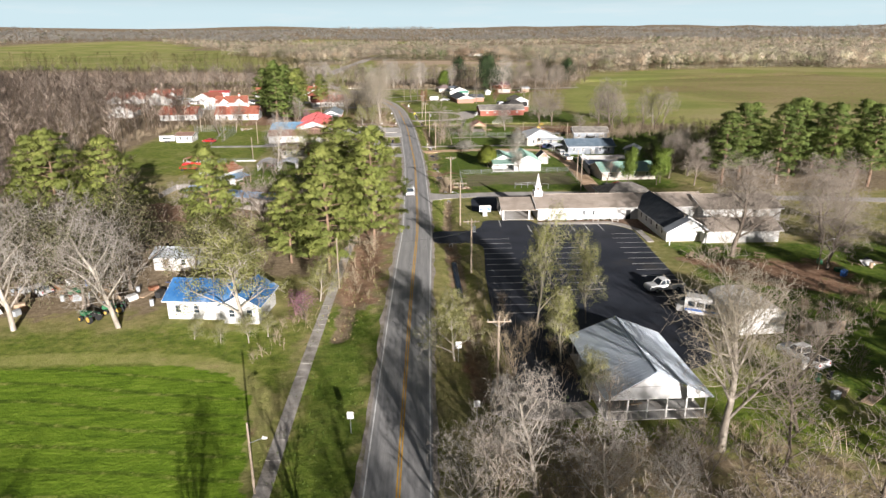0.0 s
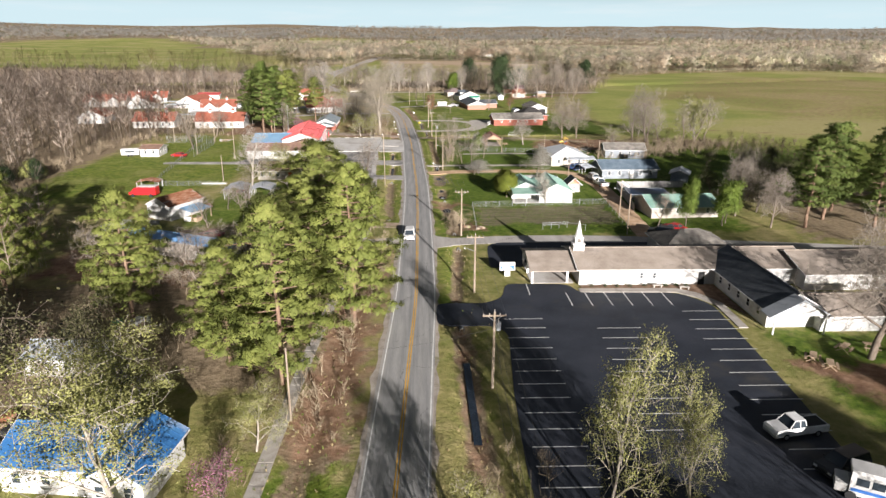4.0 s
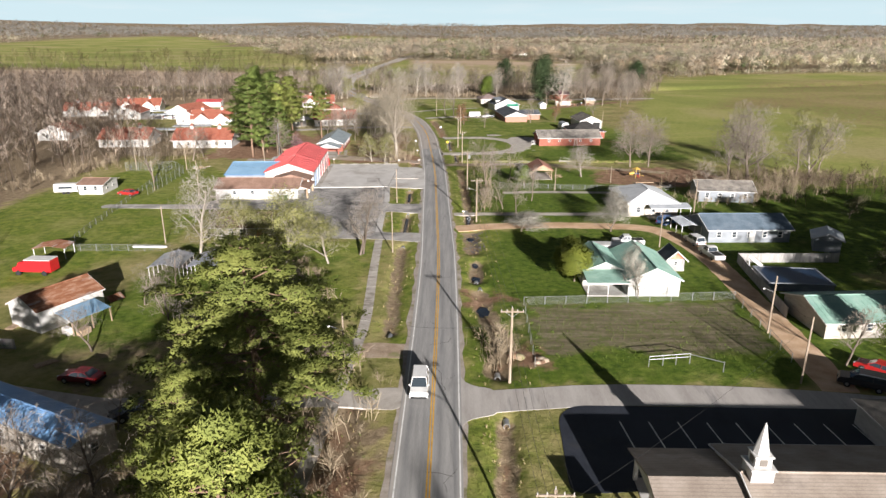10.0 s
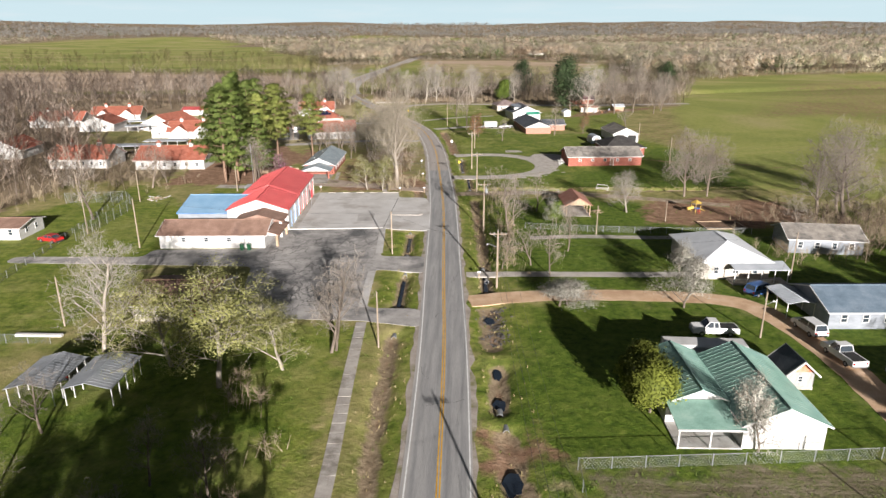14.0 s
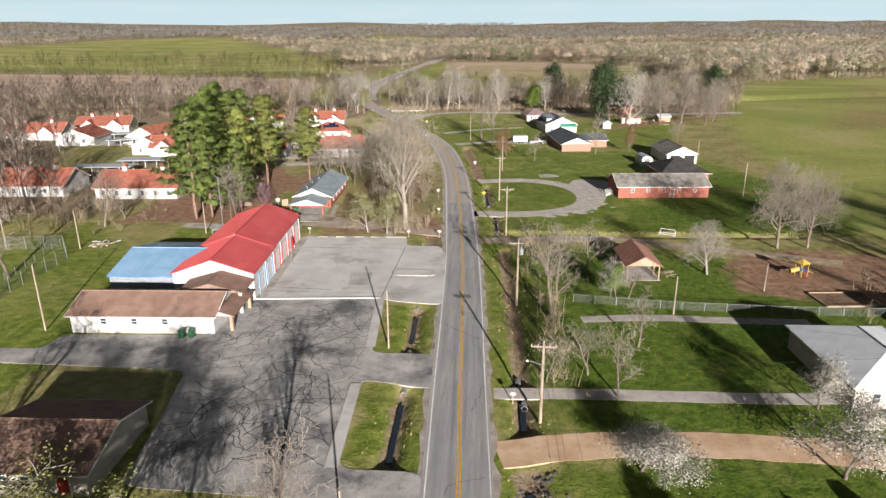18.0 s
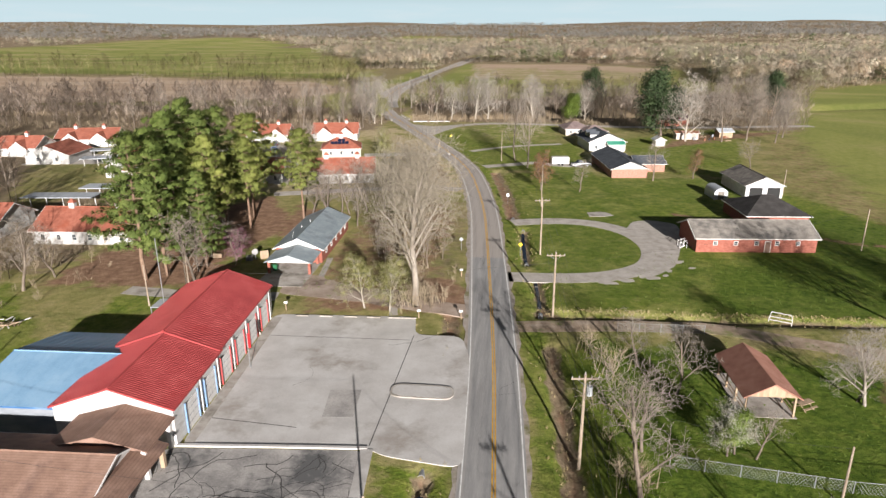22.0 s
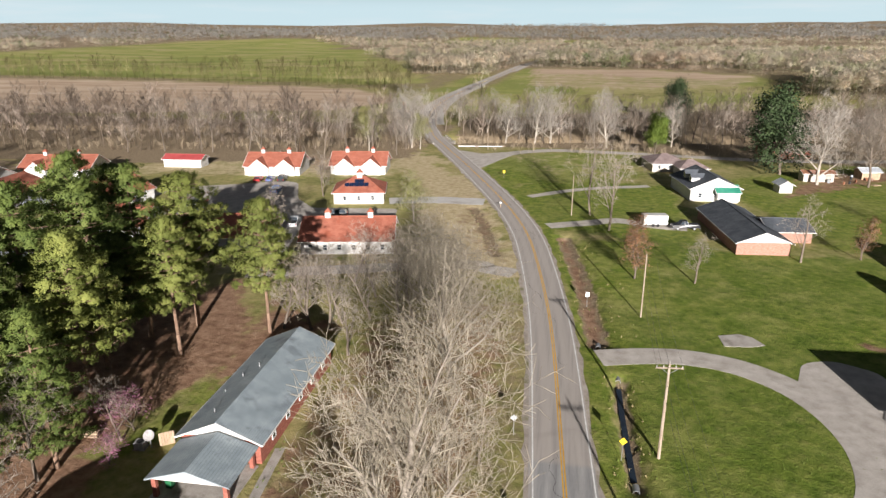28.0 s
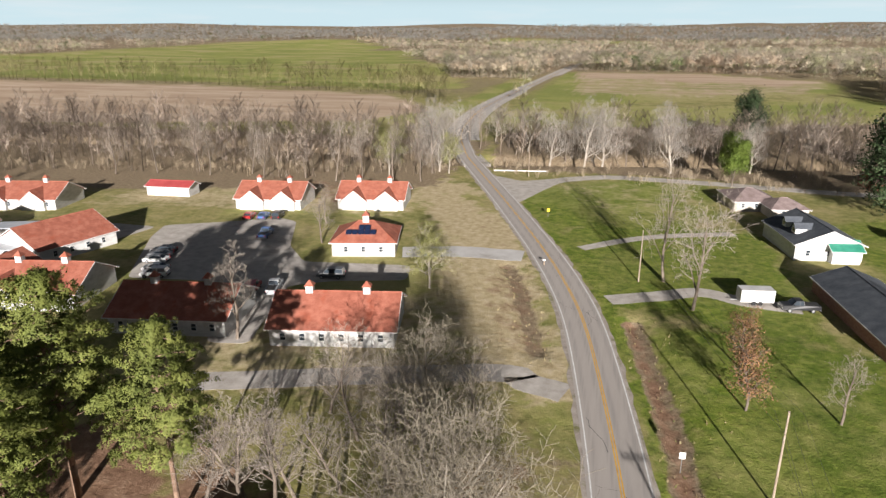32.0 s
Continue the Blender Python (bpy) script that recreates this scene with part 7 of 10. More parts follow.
for v in (-3.4, 1.2):
    c_, s_ = math.cos(radians(9)), math.sin(radians(9))
    dm_ = root("roof_dormer", 26.8 + c_ * -3.4 - s_ * v, 423.6 + s_ * -3.4 + c_ * v, 4.1, 9, "small white dormer on the charcoal roof", "dormer")
    part("dormer_wall", Geo().prism([(-0.9, 0), (0.9, 0), (0.9, 1.1), (0, 1.75), (-0.9, 1.1)], "x", -1.5, 0.6), M_WHITE, dm_)
    gd = Geo()
    for sd in (-1, 1):
        gd.slab([(-1.7, sd * 1.15, 1.05), (1.2, sd * 1.15, 1.05), (1.9, 0, 1.95), (-1.7, 0, 1.95)], 0.1)
    part("dormer_roof", gd, M_DARKROOF, dm_)
    part("pane", Geo().box(-1.54, -1.5, -0.4, 0.4, 0.3, 1.0), M_GLASS, dm_)
house("brown_house_wing", 27.0, 449.5, 10, 8.0, 9.0, 2.4, 1.6, M_CREAM, M_MAUVEROOF, "low front wing under a brown hip roof", hip=0.7, windows=row("f", 2, -3, 3))


def flat_block(x, y, yaw, w, d, gables=True, label="single-storey white flats under terracotta-red roofs"):
    """White flats with a red roof, small front gables and cupolas."""
    ob = house("flats", x, y, yaw, w, d, 2.7, 2.9, M_WHITE, M_ORANGEROOF, label, windows=row("f", 6, -w / 2 + 0.5, w / 2 - 0.5, 0.9, 1.2, 0.8), over=0.5, category="flats")
    for u in (-w * 0.24, w * 0.24):
        part("cupola", Geo().box(u - 0.5, u + 0.5, -0.5, 0.5, 5.2, 6.6), M_WHITE, ob)
        c = Geo().add([(u - 0.7, -0.7, 6.6), (u + 0.7, -0.7, 6.6), (u + 0.7, 0.7, 6.6), (u - 0.7, 0.7, 6.6), (u, 0, 7.4)], [(0, 1, 4), (1, 2, 4), (2, 3, 4), (3, 0, 4), (3, 2, 1, 0)])
        part("cupola_roof", c, M_ORANGEROOF, ob)
        if not gables:
            continue
        pw = 2.9
        part("front_gable", Geo().prism([(u - pw, 0), (u + pw, 0), (u + pw, 2.5), (u, 4.75), (u - pw, 2.5)], "y", -d / 2 - 0.9, -d / 2 + 2.0), M_WHITE, ob)
        g = Geo()
        for s in (-1, 1):
            g.slab([(u + s * (pw + 0.35), -d / 2 - 1.2, 2.35), (u + s * (pw + 0.35), -d / 2 + 3.6, 2.35), (u, -d / 2 + 4.4, 4.98), (u, -d / 2 - 1.2, 4.98)], 0.12)
        part("front_gable_roof", g, M_ORANGEROOF, ob)
    return ob


for x, y, yaw, w, d in ((-47.8, 366, 12, 17, 12), (-71.5, 363.5, 10, 17, 12), (-92.5, 429.5, 9, 16, 12), (-68.5, 435.5, 9, 16, 12), (-152, 414, 12, 20, 12), (-99, 366, 12, 16, 12), (-81.5, 310.5, 4, 19, 12), (-108, 311, 4, 16, 12), (-166, 394, 8, 20, 12)):
    flat_block(x, y, yaw, w, d, (x, y) not in ((-47.8, 366), (-71.5, 363.5), (-81.5, 310.5), (-108, 311)))
for x, y, yaw, w, d in ((-108.5, 366.0, 4, 9.0, 10.0), (-143.0, 384.0, 8, 13.0, 14.0), (-139.5, 325.0, 6, 11.0, 13.0)):
    house("gable_fronted_flats", x, y, yaw, w, d, 2.8, 2.7, M_WHITE, M_ORANGEROOF, "white gable-fronted flats under a terracotta-red roof", ridge="y", over=0.5, category="flats", windows=row("f", 2, -w / 2 + 1, w / 2 - 1))
house("gable_fronted_flats", -116.5, 386.0, -14, 14.0, 15.5, 2.8, 3.3, M_WHITE, M_ORANGEROOF, "white gable-fronted flats under a terracotta-red roof", ridge="y", over=0.5, category="flats", windows=row("f", 3, -5.5, 5.5) + row("r", 4, -6.5, 6.5))
house("flats_office", -57.6, 401.8, 14, 12.0, 11.0, 2.9, 2.6, M_CREAM, M_ORANGEROOF, "small office of the flats with solar panels", hip=0.8, windows=row("f", 3, -5, 5), category="office")
house("flats_garage", -124.2, 432, 5, 12, 5, 2.5, 1.0, M_WHITE, M_REDROOF, "long white garage under a red roof", category="garage")

# ---------------------------------------------------------------- poles, cables and lamps
M_CAN = plain("grey_transformer_can", (0.32, 0.34, 0.35), 0.45)
M_PORCELAIN = plain("porcelain", (0.4, 0.38, 0.35), 0.3)
M_SIGNYELLOW = plain("yellow_sign", (0.75, 0.52, 0.02), 0.5)
M_SIGNWHITE = plain("white_sign", (0.75, 0.75, 0.74), 0.5)
M_RED = plain("red_paint", (0.45, 0.015, 0.02), 0.35)
M_YELLOW = plain("faded_yellow_plastic", (0.42, 0.28, 0.06), 0.5)
M_BLUEPL = plain("blue_plastic", (0.04, 0.14, 0.42), 0.4)
M_GREENPL = plain("green_plastic", (0.02, 0.12, 0.05), 0.45)
M_RUBBER = plain("tyre_rubber", (0.015, 0.015, 0.016), 0.85)
M_RIM = plain("wheel_rim", (0.45, 0.46, 0.47), 0.35, 0.7)
M_LAMP = plain("lamp_lens", (0.7, 0.7, 0.68), 0.2)
M_TAIL = plain("tail_lamp", (0.35, 0.01, 0.01), 0.25)
M_CRACK = plain("crack_filler", (0.05, 0.048, 0.046), 0.9)


def pole(x, y, h, yaw=0.0, arm=True, can=False, lamp=0.0, thick=0.16, label="weathered wooden utility pole with a crossarm", lean=0.0, mat=None):
    ob = root("utility_pole", x, y, 0, yaw, label, "utility pole", "utility poles")
    part("shaft", Geo().beam((0, 0, -0.6), (lean, 0, h), thick, thick * 0.68, 9), mat or M_POLE, ob)
    if arm:
        am = part("crossarm", Geo().box(lean - 1.25, lean + 1.25, -0.2, -0.08, h - 0.42, h - 0.28), M_POLE, ob)
        for u in (-1.15, -0.55, 0.55, 1.15):
            part("insulator", Geo().beam((lean + u, -0.14, h - 0.28), (lean + u, -0.14, h - 0.08), 0.06, 0.04, 6), M_PORCELAIN, am)
        for s in (-1, 1):
            part("brace", Geo().beam((lean + s * 0.75, -0.14, h - 0.4), (lean, -0.12, h - 1.0), 0.025, n=4), M_STEEL, ob)
        part("pin", Geo().beam((lean, 0, h), (lean, 0, h + 0.25), 0.05, 0.03, 6), M_PORCELAIN, ob)
    if can:
        part("transformer", Geo().beam((lean + 0.42, -0.1, h - 2.0), (lean + 0.42, -0.1, h - 1.1), 0.27, n=12), M_CAN, ob, "grey transformer can")
        part("bushing", Geo().beam((lean + 0.42, -0.1, h - 1.1), (lean + 0.42, -0.1, h - 0.8), 0.06, 0.04, 6), M_PORCELAIN, ob)
    if lamp:
        bracket = part("lamp_arm", Geo().beam((lean, 0, h * 0.72), (lean + lamp, 0, h * 0.72 + 0.5), 0.035, n=6), M_STEEL, ob)
        part("lamp_head", Geo().beam((lean + lamp - 0.1, 0, h * 0.72 + 0.5), (lean + lamp * 1.25, 0, h * 0.72 + 0.45), 0.13, 0.09, 8), M_LAMP, bracket)
    return ob


def cable(a, b, sag=0.9, r=0.013, label="black overhead cable between poles"):
    a, b = Vector(a), Vector(b)
    pts = []
    for k in range(15):
        t = k / 14
        p = a.lerp(b, t)
        p.z -= sag * 4 * t * (1 - t)
        pts.append(p)
    g = Geo()
    side = (b - a).cross(Vector((0, 0, 1))).normalized()
    vs = [p + side * (r * math.cos(k * math.tau / 3)) + Vector((0, 0, r * math.sin(k * math.tau / 3))) for p in pts for k in range(3)]
    g.add(vs, [(3 * i + k, 3 * i + (k + 1) % 3, 3 * i + 3 + (k + 1) % 3, 3 * i + 3 + k) for i in range(14) for k in range(3)])
    ob = tagged(part("overhead_cable", g, M_WIRE), label, "cable", "overhead cables")
    return ob


LINE = [(8.6, 30, 8.6), (8.3, 61, 8.5), (8.6, 97.8, 8.8), (8.7, 125, 8.9), (8.4, 153.8, 8.8), (6.8, 218.2, 8.7), (5.5, 248.5, 9.2), (4.6, 282.0, 9.0), (3.5, 307.7, 10.2), (4.6, 341.5, 9.6), (-6.0, 396, 9.2), (-36, 478, 9)]
for i, (x, y, h) in enumerate(LINE):
    pole(x, y, h, yaw=6 if y > 240 else 0, can=i in (2, 6), lamp=-1.3 if i in (3, 5) else 0, arm=i < 9, thick=0.17 if i < 9 else 0.12)
for (x0, y0, h0), (x1, y1, h1) in zip(LINE[:-1], LINE[1:]):
    for u in (-1.15, 0.0, 1.15):
        cable((x0 + (u if h0 else 0), y0 - 0.14, h0 - 0.05), (x1 + u, y1 - 0.14, h1 - 0.05), 0.5 + 0.012 * (y1 - y0))
    cable((x0, y0, h0 - 2.2), (x1, y1, h1 - 2.2), 0.7 + 0.012 * (y1 - y0), 0.018)
for x, y, h, arm, lamp in ((40.2, 154.2, 7.9, False, 0), (42.3, 166.8, 7.8, False, -1.2), (39.0, 202, 6.2, False, 0.9), (52.2, 222.7, 7.6, False, 0), (60.8, 316, 7.6, False, 0), (-56.0, 235, 9.0, False, 0), (-50.2, 202.6, 6.8, False, 0), (-69.9, 242.9, 7.4, False, 0),
                           (-11.8, 91.9, 7.9, False, 0), (-9.8, 154.9, 7.6, False, -1.3), (-8.4, 198.0, 7.2, False, 0), (-10.6, 233.0, 7.6, False, 0), (-51.4, 286.9, 7.2, False, 0), (-53.2, 278.6, 6.2, False, 0), (-50.3, 284.3, 6.5, False, 0), (-13.8, 45.6, 6.8, False, 1.2),
                           (26.7, 245.5, 5.6, False, 0), (42.3, 255, 4.3, False, 0), (64.5, 96, 6.5, False, 1.5), (-86, 268, 6.5, False, 0), (-72, 268, 7.0, False, 0), (62, 357, 6.5, False, 0)):
    pole(x, y, h, arm=arm, lamp=lamp, thick=0.12, label="plain wooden service pole standing in the grass")
pole(-46.8, 272.0, 12.5, arm=False, thick=0.07, label="tall thin steel aerial mast beside the hall", mat=M_STEEL)
for a, b in (((8.6, 97.8, 7.0), (-11.8, 91.9, 7.6)), ((8.4, 153.8, 7.0), (-9.8, 154.9, 7.4)), ((6.8, 218.2, 7.0), (52.2, 222.7, 7.4)), ((8.7, 125, 7.2), (40.2, 154.2, 7.6)), ((40.2, 154.2, 7.6), (42.3, 166.8, 7.5)), ((42.3, 166.8, 7.5), (39, 202, 6)), ((39, 202, 6), (52.2, 222.7, 7.4)),
             ((5.5, 248.5, 7.6), (26.7, 245.5, 5.4)), ((4.6, 282, 7.4), (60.8, 316, 7.4)), ((-10.6, 233, 7.4), (-56, 235, 8.8)), ((6.8, 218.2, 7.2), (-10.6, 233, 7.4)), ((-46.8, 276, 7), (-53.2, 278.6, 6)), ((4.6, 282, 7.6), (-46.8, 274, 7.4))):
    cable(a, b, 1.0, 0.013, "thin service cable to a house")


# ---------------------------------------------------------------- vehicles
def car(kind, x, y, yaw, colour, label, category="car", rough=0.3):
    """A parked vehicle whose nose points to its own +y side."""
    paint_ = plain("car_paint", colour, rough, 0.0, 0.7)
    ob = root({"sedan": "car", "suv": "car", "pickup": "pickup_truck", "van": "van"}[kind], x, y, 0.05, yaw, label, category, "parked vehicles")
    L, W, bonnet, roof_h = {"sedan": (4.7, 1.8, 0.92, 1.42), "suv": (4.8, 1.9, 1.05, 1.75), "pickup": (5.6, 1.95, 1.08, 1.82), "van": (5.4, 2.0, 1.2, 2.1)}[kind]
    h = L / 2
    if kind == "pickup":
        side = [(-h, 0.45), (-h, 1.1), (-0.35, 1.12), (-0.3, 1.15), (1.1, 1.14), (h - 0.12, 1.05), (h, 0.85), (h, 0.4)]
        cab = [(-0.35, 1.12), (-0.2, roof_h), (0.85, roof_h), (1.45, 1.13)]
    elif kind == "sedan":
        side = [(-h, 0.4), (-h + 0.02, 0.8), (-h + 0.12, 0.98), (-1.2, 1.0), (1.1, 0.97), (h - 0.2, 0.82), (h, 0.62), (h, 0.3)]
        cab = [(-1.65, 0.98), (-0.95, roof_h), (0.35, roof_h), (1.2, 0.96)]
    else:
        side = [(-h, 0.4), (-h, 1.0), (-h + 0.05, 1.08), (-1.2, 1.1), (1.2, 1.06), (h - 0.15, 0.98), (h, 0.75), (h, 0.38)]
        cab = [(-h + 0.08, 1.06), (-h + 0.35, roof_h), (0.5, roof_h), (1.35, 1.05)]
    g = Geo()
    hw = W / 2
    n = len(side)
    vs = []
    for s, inset in ((-1, 0.0), (-1, 0.1), (1, 0.1), (1, 0.0)):
        vs += [(s * (hw - (0.08 if i in (2, 3, 4, 5) and not inset else 0)) * (1 if not inset else 0.9), u, z + (0.02 if inset and i in (3, 4) else 0)) for i, (u, z) in enumerate(side)]
    fs = [tuple(range(n)), tuple(range(4 * n - 1, 3 * n - 1, -1))]
    for q in range(3):
        fs += [(q * n + i, q * n + (i + 1) % n, (q + 1) * n + (i + 1) % n, (q + 1) * n + i) for i in range(n)]
    g.add(vs, fs)
    part("body", g, paint_, ob, smooth=False)
    c = Geo()
    cw, tw = hw * 0.92, hw * 0.74
    c.add([(-cw, *cab[0]), (-tw, *cab[1]), (-tw, *cab[2]), (-cw, *cab[3]), (cw, *cab[0]), (tw, *cab[1]), (tw, *cab[2]), (cw, *cab[3])], [(0, 1, 2, 3), (7, 6, 5, 4), (0, 4, 5, 1), (1, 5, 6, 2), (2, 6, 7, 3)])
    part("glazing", c, M_GLASS, ob, "dark tinted glass")
    t = Geo().box(-tw - 0.02, tw + 0.02, cab[1][0] - 0.03, cab[2][0] + 0.03, roof_h - 0.03, roof_h + 0.04)
    part("roof", t, paint_, ob)
    for s in (-1, 1):
        for a, b in ((0, 1), (2, 3)):
            part("pillar", Geo().beam((s * cw, *cab[a if a == 0 else 3]), (s * tw, *cab[b if a == 0 else 2]), 0.05, n=4), paint_, ob)
        mid = (cab[1][0] + cab[2][0]) / 2
        part("pillar", Geo().beam((s * cw * 1.0, mid, bonnet + 0.02), (s * tw, mid, roof_h), 0.045, n=4), paint_, ob)
        part("headlight", Geo().box(s * hw * 0.72 - 0.17, s * hw * 0.72 + 0.17, h - 0.06, h + 0.03, 0.6, 0.78), M_LAMP, ob)
        part("tail_light", Geo().box(s * hw * 0.8 - 0.12, s * hw * 0.8 + 0.12, -h - 0.03, -h + 0.06, 0.7, 0.95), M_TAIL, ob)
        part("mirror", Geo().box(s * (hw + 0.06) - 0.07, s * (hw + 0.06) + 0.07, cab[3][0] - 0.35, cab[3][0] - 0.22, bonnet + 0.05, bonnet + 0.2), paint_, ob)
        for v in (-L * 0.3, L * 0.31):
            wheel = part("tyre", Geo().beam((s * (hw - 0.2), v, 0.33), (s * (hw + 0.02), v, 0.33), 0.34, n=14), M_RUBBER, ob)
            part("rim", Geo().beam((s * (hw + 0.0), v, 0.33), (s * (hw + 0.04), v, 0.33), 0.2, n=10), M_RIM, wheel)
    part("bumper", Geo().box(-hw * 0.9, hw * 0.9, h - 0.05, h + 0.07, 0.32, 0.52), M_DARK if kind != "pickup" else M_RIM, ob)
    part("bumper", Geo().box(-hw * 0.9, hw * 0.9, -h - 0.07, -h + 0.05, 0.35, 0.55), M_DARK if kind != "pickup" else M_RIM, ob)
    if kind == "pickup":
        part("bed_floor", Geo().box(-hw * 0.8, hw * 0.8, -h + 0.12, -0.5, 1.1, 1.13), M_DARK, ob)
    return ob


WHITE_P, SILVER, BLACK_P, RED_P, MAROON, BLUE_P, GREY_P = (0.72, 0.72, 0.71), (0.42, 0.43, 0.44), (0.02, 0.02, 0.022), (0.38, 0.02, 0.02), (0.16, 0.015, 0.02), (0.05, 0.12, 0.3), (0.12, 0.125, 0.13)
for kind, x, y, yaw, col, lb in (
        ("suv", -1.35, 152.0, 180, WHITE_P, "white car on the two-lane road"), ("suv", 45.0, 216.6, -60, BLUE_P, "blue car at the bend of the dirt drive"), ("suv", 45.9, 204.0, 8, WHITE_P, "white car beside the dirt drive"),
        ("pickup", 46.2, 196.6, 8, WHITE_P, "white pickup beside the dirt drive"), ("pickup", 33.6, 203.0, 88, WHITE_P, "white pickup behind the green-roofed house"), ("sedan", 50.0, 156.5, 40, RED_P, "red car beside the brick bungalow"), ("suv", 46.5, 153.6, 60, BLACK_P, "dark car by the side street"),
        ("sedan", -38.3, 153.0, 80, MAROON, "dark red car in the shade of the pines"), ("sedan", -29.4, 146.6, 130, BLACK_P, "dark car in the shade of the pines"), ("sedan", -74.0, 238.0, 70, RED_P, "small red car on the lawn"), ("pickup", 36.6, 88.6, 100, WHITE_P, "white pickup in the church lot"),
        ("suv", 37.6, 83.0, 110, BLACK_P, "dark car in the church lot"), ("pickup", 17.4, 389.4, 100, BLACK_P, "black pickup at the end of the drive"), ("sedan", -92.4, 383.8, 100, WHITE_P, "white car in the car park"), ("sedan", -89.4, 379.8, 100, WHITE_P, "white car in the car park"),
        ("suv", -87.6, 377.2, 105, WHITE_P, "white car in the car park"), ("sedan", -94.6, 389.0, 100, BLACK_P, "black car in the car park"), ("sedan", -93.6, 386.4, 100, GREY_P, "grey car in the car park"), ("pickup", -64.2, 376.6, 15, SILVER, "silver pickup beside the flats"), ("suv", -67.6, 375.6, 15, RED_P, "red car beside the flats"),
        ("pickup", -81.0, 403.6, 12, BLUE_P, "pale blue pickup on the lot"), ("sedan", -91.8, 415.4, 12, RED_P, "red car before the flats"), ("sedan", -88.6, 416.2, 12, BLUE_P, "blue car before the flats"), ("suv", -85.4, 417, 12, BLACK_P, "black car before the flats"), ("suv", -57.6, 384.6, 100, GREY_P, "grey car on the lane"),
        ("sedan", -126, 381.5, 20, SILVER, "silver car under the covered parking"), ("sedan", -122, 380.6, 20, BLACK_P, "dark car under the covered parking"), ("suv", -31.5, 99.6, 30, BLACK_P, "dark car beside the outbuilding"),
        ("sedan", -56, 92, 60, SILVER, "old silver car in the yard"), ("sedan", -42, 190.5, 2, BLACK_P, "dark car under the carport"), ("pickup", 44.5, 66, 20, WHITE_P, "white pickup near the shelter")):
    car(kind, x, y, yaw, col, lb, "pickup truck" if kind == "pickup" else "car")


def box_truck(x, y, yaw):
    ob = root("rescue_truck", x, y, 0, yaw, "old red rescue truck with a pale roof on the lawn", "truck")
    part("box_body", Geo().box(-1.1, 1.1, -3.0, 1.2, 0.6, 2.5), M_RED, ob)
    part("roof", Geo().box(-1.12, 1.12, -3.02, 1.22, 2.5, 2.58), M_TRIM, ob)
    part("cab", Geo().prism([(1.2, 0.6), (3.3, 0.6), (3.3, 1.2), (2.6, 1.35), (2.2, 2.1), (1.2, 2.15)], "x", -1.0, 1.0), M_RED, ob)
    part("windscreen", Geo().add([(-0.9, 2.62, 1.37), (0.9, 2.62, 1.37), (0.85, 2.24, 2.06), (-0.85, 2.24, 2.06)], [(0, 1, 2, 3)]), M_GLASS, ob)
    for s in (-1, 1):
        for v in (-1.8, 2.4):
            part("tyre", Geo().beam((s * 0.85, v, 0.42), (s * 1.12, v, 0.42), 0.42, n=12), M_RUBBER, ob)


box_truck(-63.6, 186.2, 88)


def box_trailer(x, y, yaw, l, w, h, label, curved=0.0):
    ob = root("box_trailer", x, y, 0, yaw, label, "trailer")
    hw = w / 2
    prof = [(-hw, 0.5), (hw, 0.5), (hw, h - curved * 0.5), (hw - curved, h), (-hw + curved, h), (-hw, h - curved * 0.5)]
    part("body", Geo().prism(prof, "y", -l / 2, l / 2), M_WHITE, ob)
    for k in range(int(l / 1.2) + 1):
        yy = -l / 2 + k * l / int(l / 1.2)
        for s in (-1, 1):
            part("rib", Geo().box(s * hw - 0.02, s * hw + 0.02, yy - 0.03, yy + 0.03, 0.5, h - curved * 0.5), M_TRIM, ob)
    for s in (-1, 1):
        for v in (-0.5, 0.5):
            part("tyre", Geo().beam((s * (hw - 0.15), v, 0.35), (s * (hw + 0.02), v, 0.35), 0.35, n=12), M_RUBBER, ob)
    part("tow_bar", Geo().beam((0, l / 2, 0.55), (0, l / 2 + 1.2, 0.5), 0.06, n=4), M_STEEL, ob)


box_trailer(11.4, 391.0, 100, 5.0, 2.2, 2.5, "white enclosed cargo trailer on the drive")
box_trailer(42.4, 76.2, 4, 8.2, 5.8, 3.9, "large pale storage unit with a ribbed metal shell", 1.2)
box_trailer(29.4, 194.9, 88, 9.0, 2.6, 2.9, "long white camper behind the green-roofed house", 0.3)


def bus(x, y, yaw):
    ob = root("church_bus", x, y, 0, yaw, "white and blue minibus parked by the lot", "bus")
    part("body", Geo().prism([(-1.1, 0.5), (1.1, 0.5), (1.1, 2.3), (0.9, 2.7), (-0.9, 2.7), (-1.1, 2.3)], "y", -3.4, 2.6), M_WHITE, ob)
    part("bonnet", Geo().prism([(-0.95, 0.5), (0.95, 0.5), (0.95, 1.3), (-0.95, 1.3)], "y", 2.6, 3.6), M_WHITE, ob)
    part("stripe", Geo().box(-1.12, 1.12, -3.3, 2.5, 0.9, 1.2), M_BLUEPL, ob, "blue stripe")
    for s in (-1, 1):
        for k in range(5):
            part("window", Geo().box(s * 1.1 - 0.02, s * 1.1 + 0.02, -3.1 + k * 1.1, -2.2 + k * 1.1, 1.5, 2.2), M_GLASS, ob)
        for v in (-2.2, 2.4):
            part("tyre", Geo().beam((s * 0.85, v, 0.42), (s * 1.12, v, 0.42), 0.42, n=12), M_RUBBER, ob)
    part("windscreen", Geo().box(-0.95, 0.95, 2.58, 2.64, 1.4, 2.3), M_GLASS, ob)


bus(38.6, 79.0, 60)


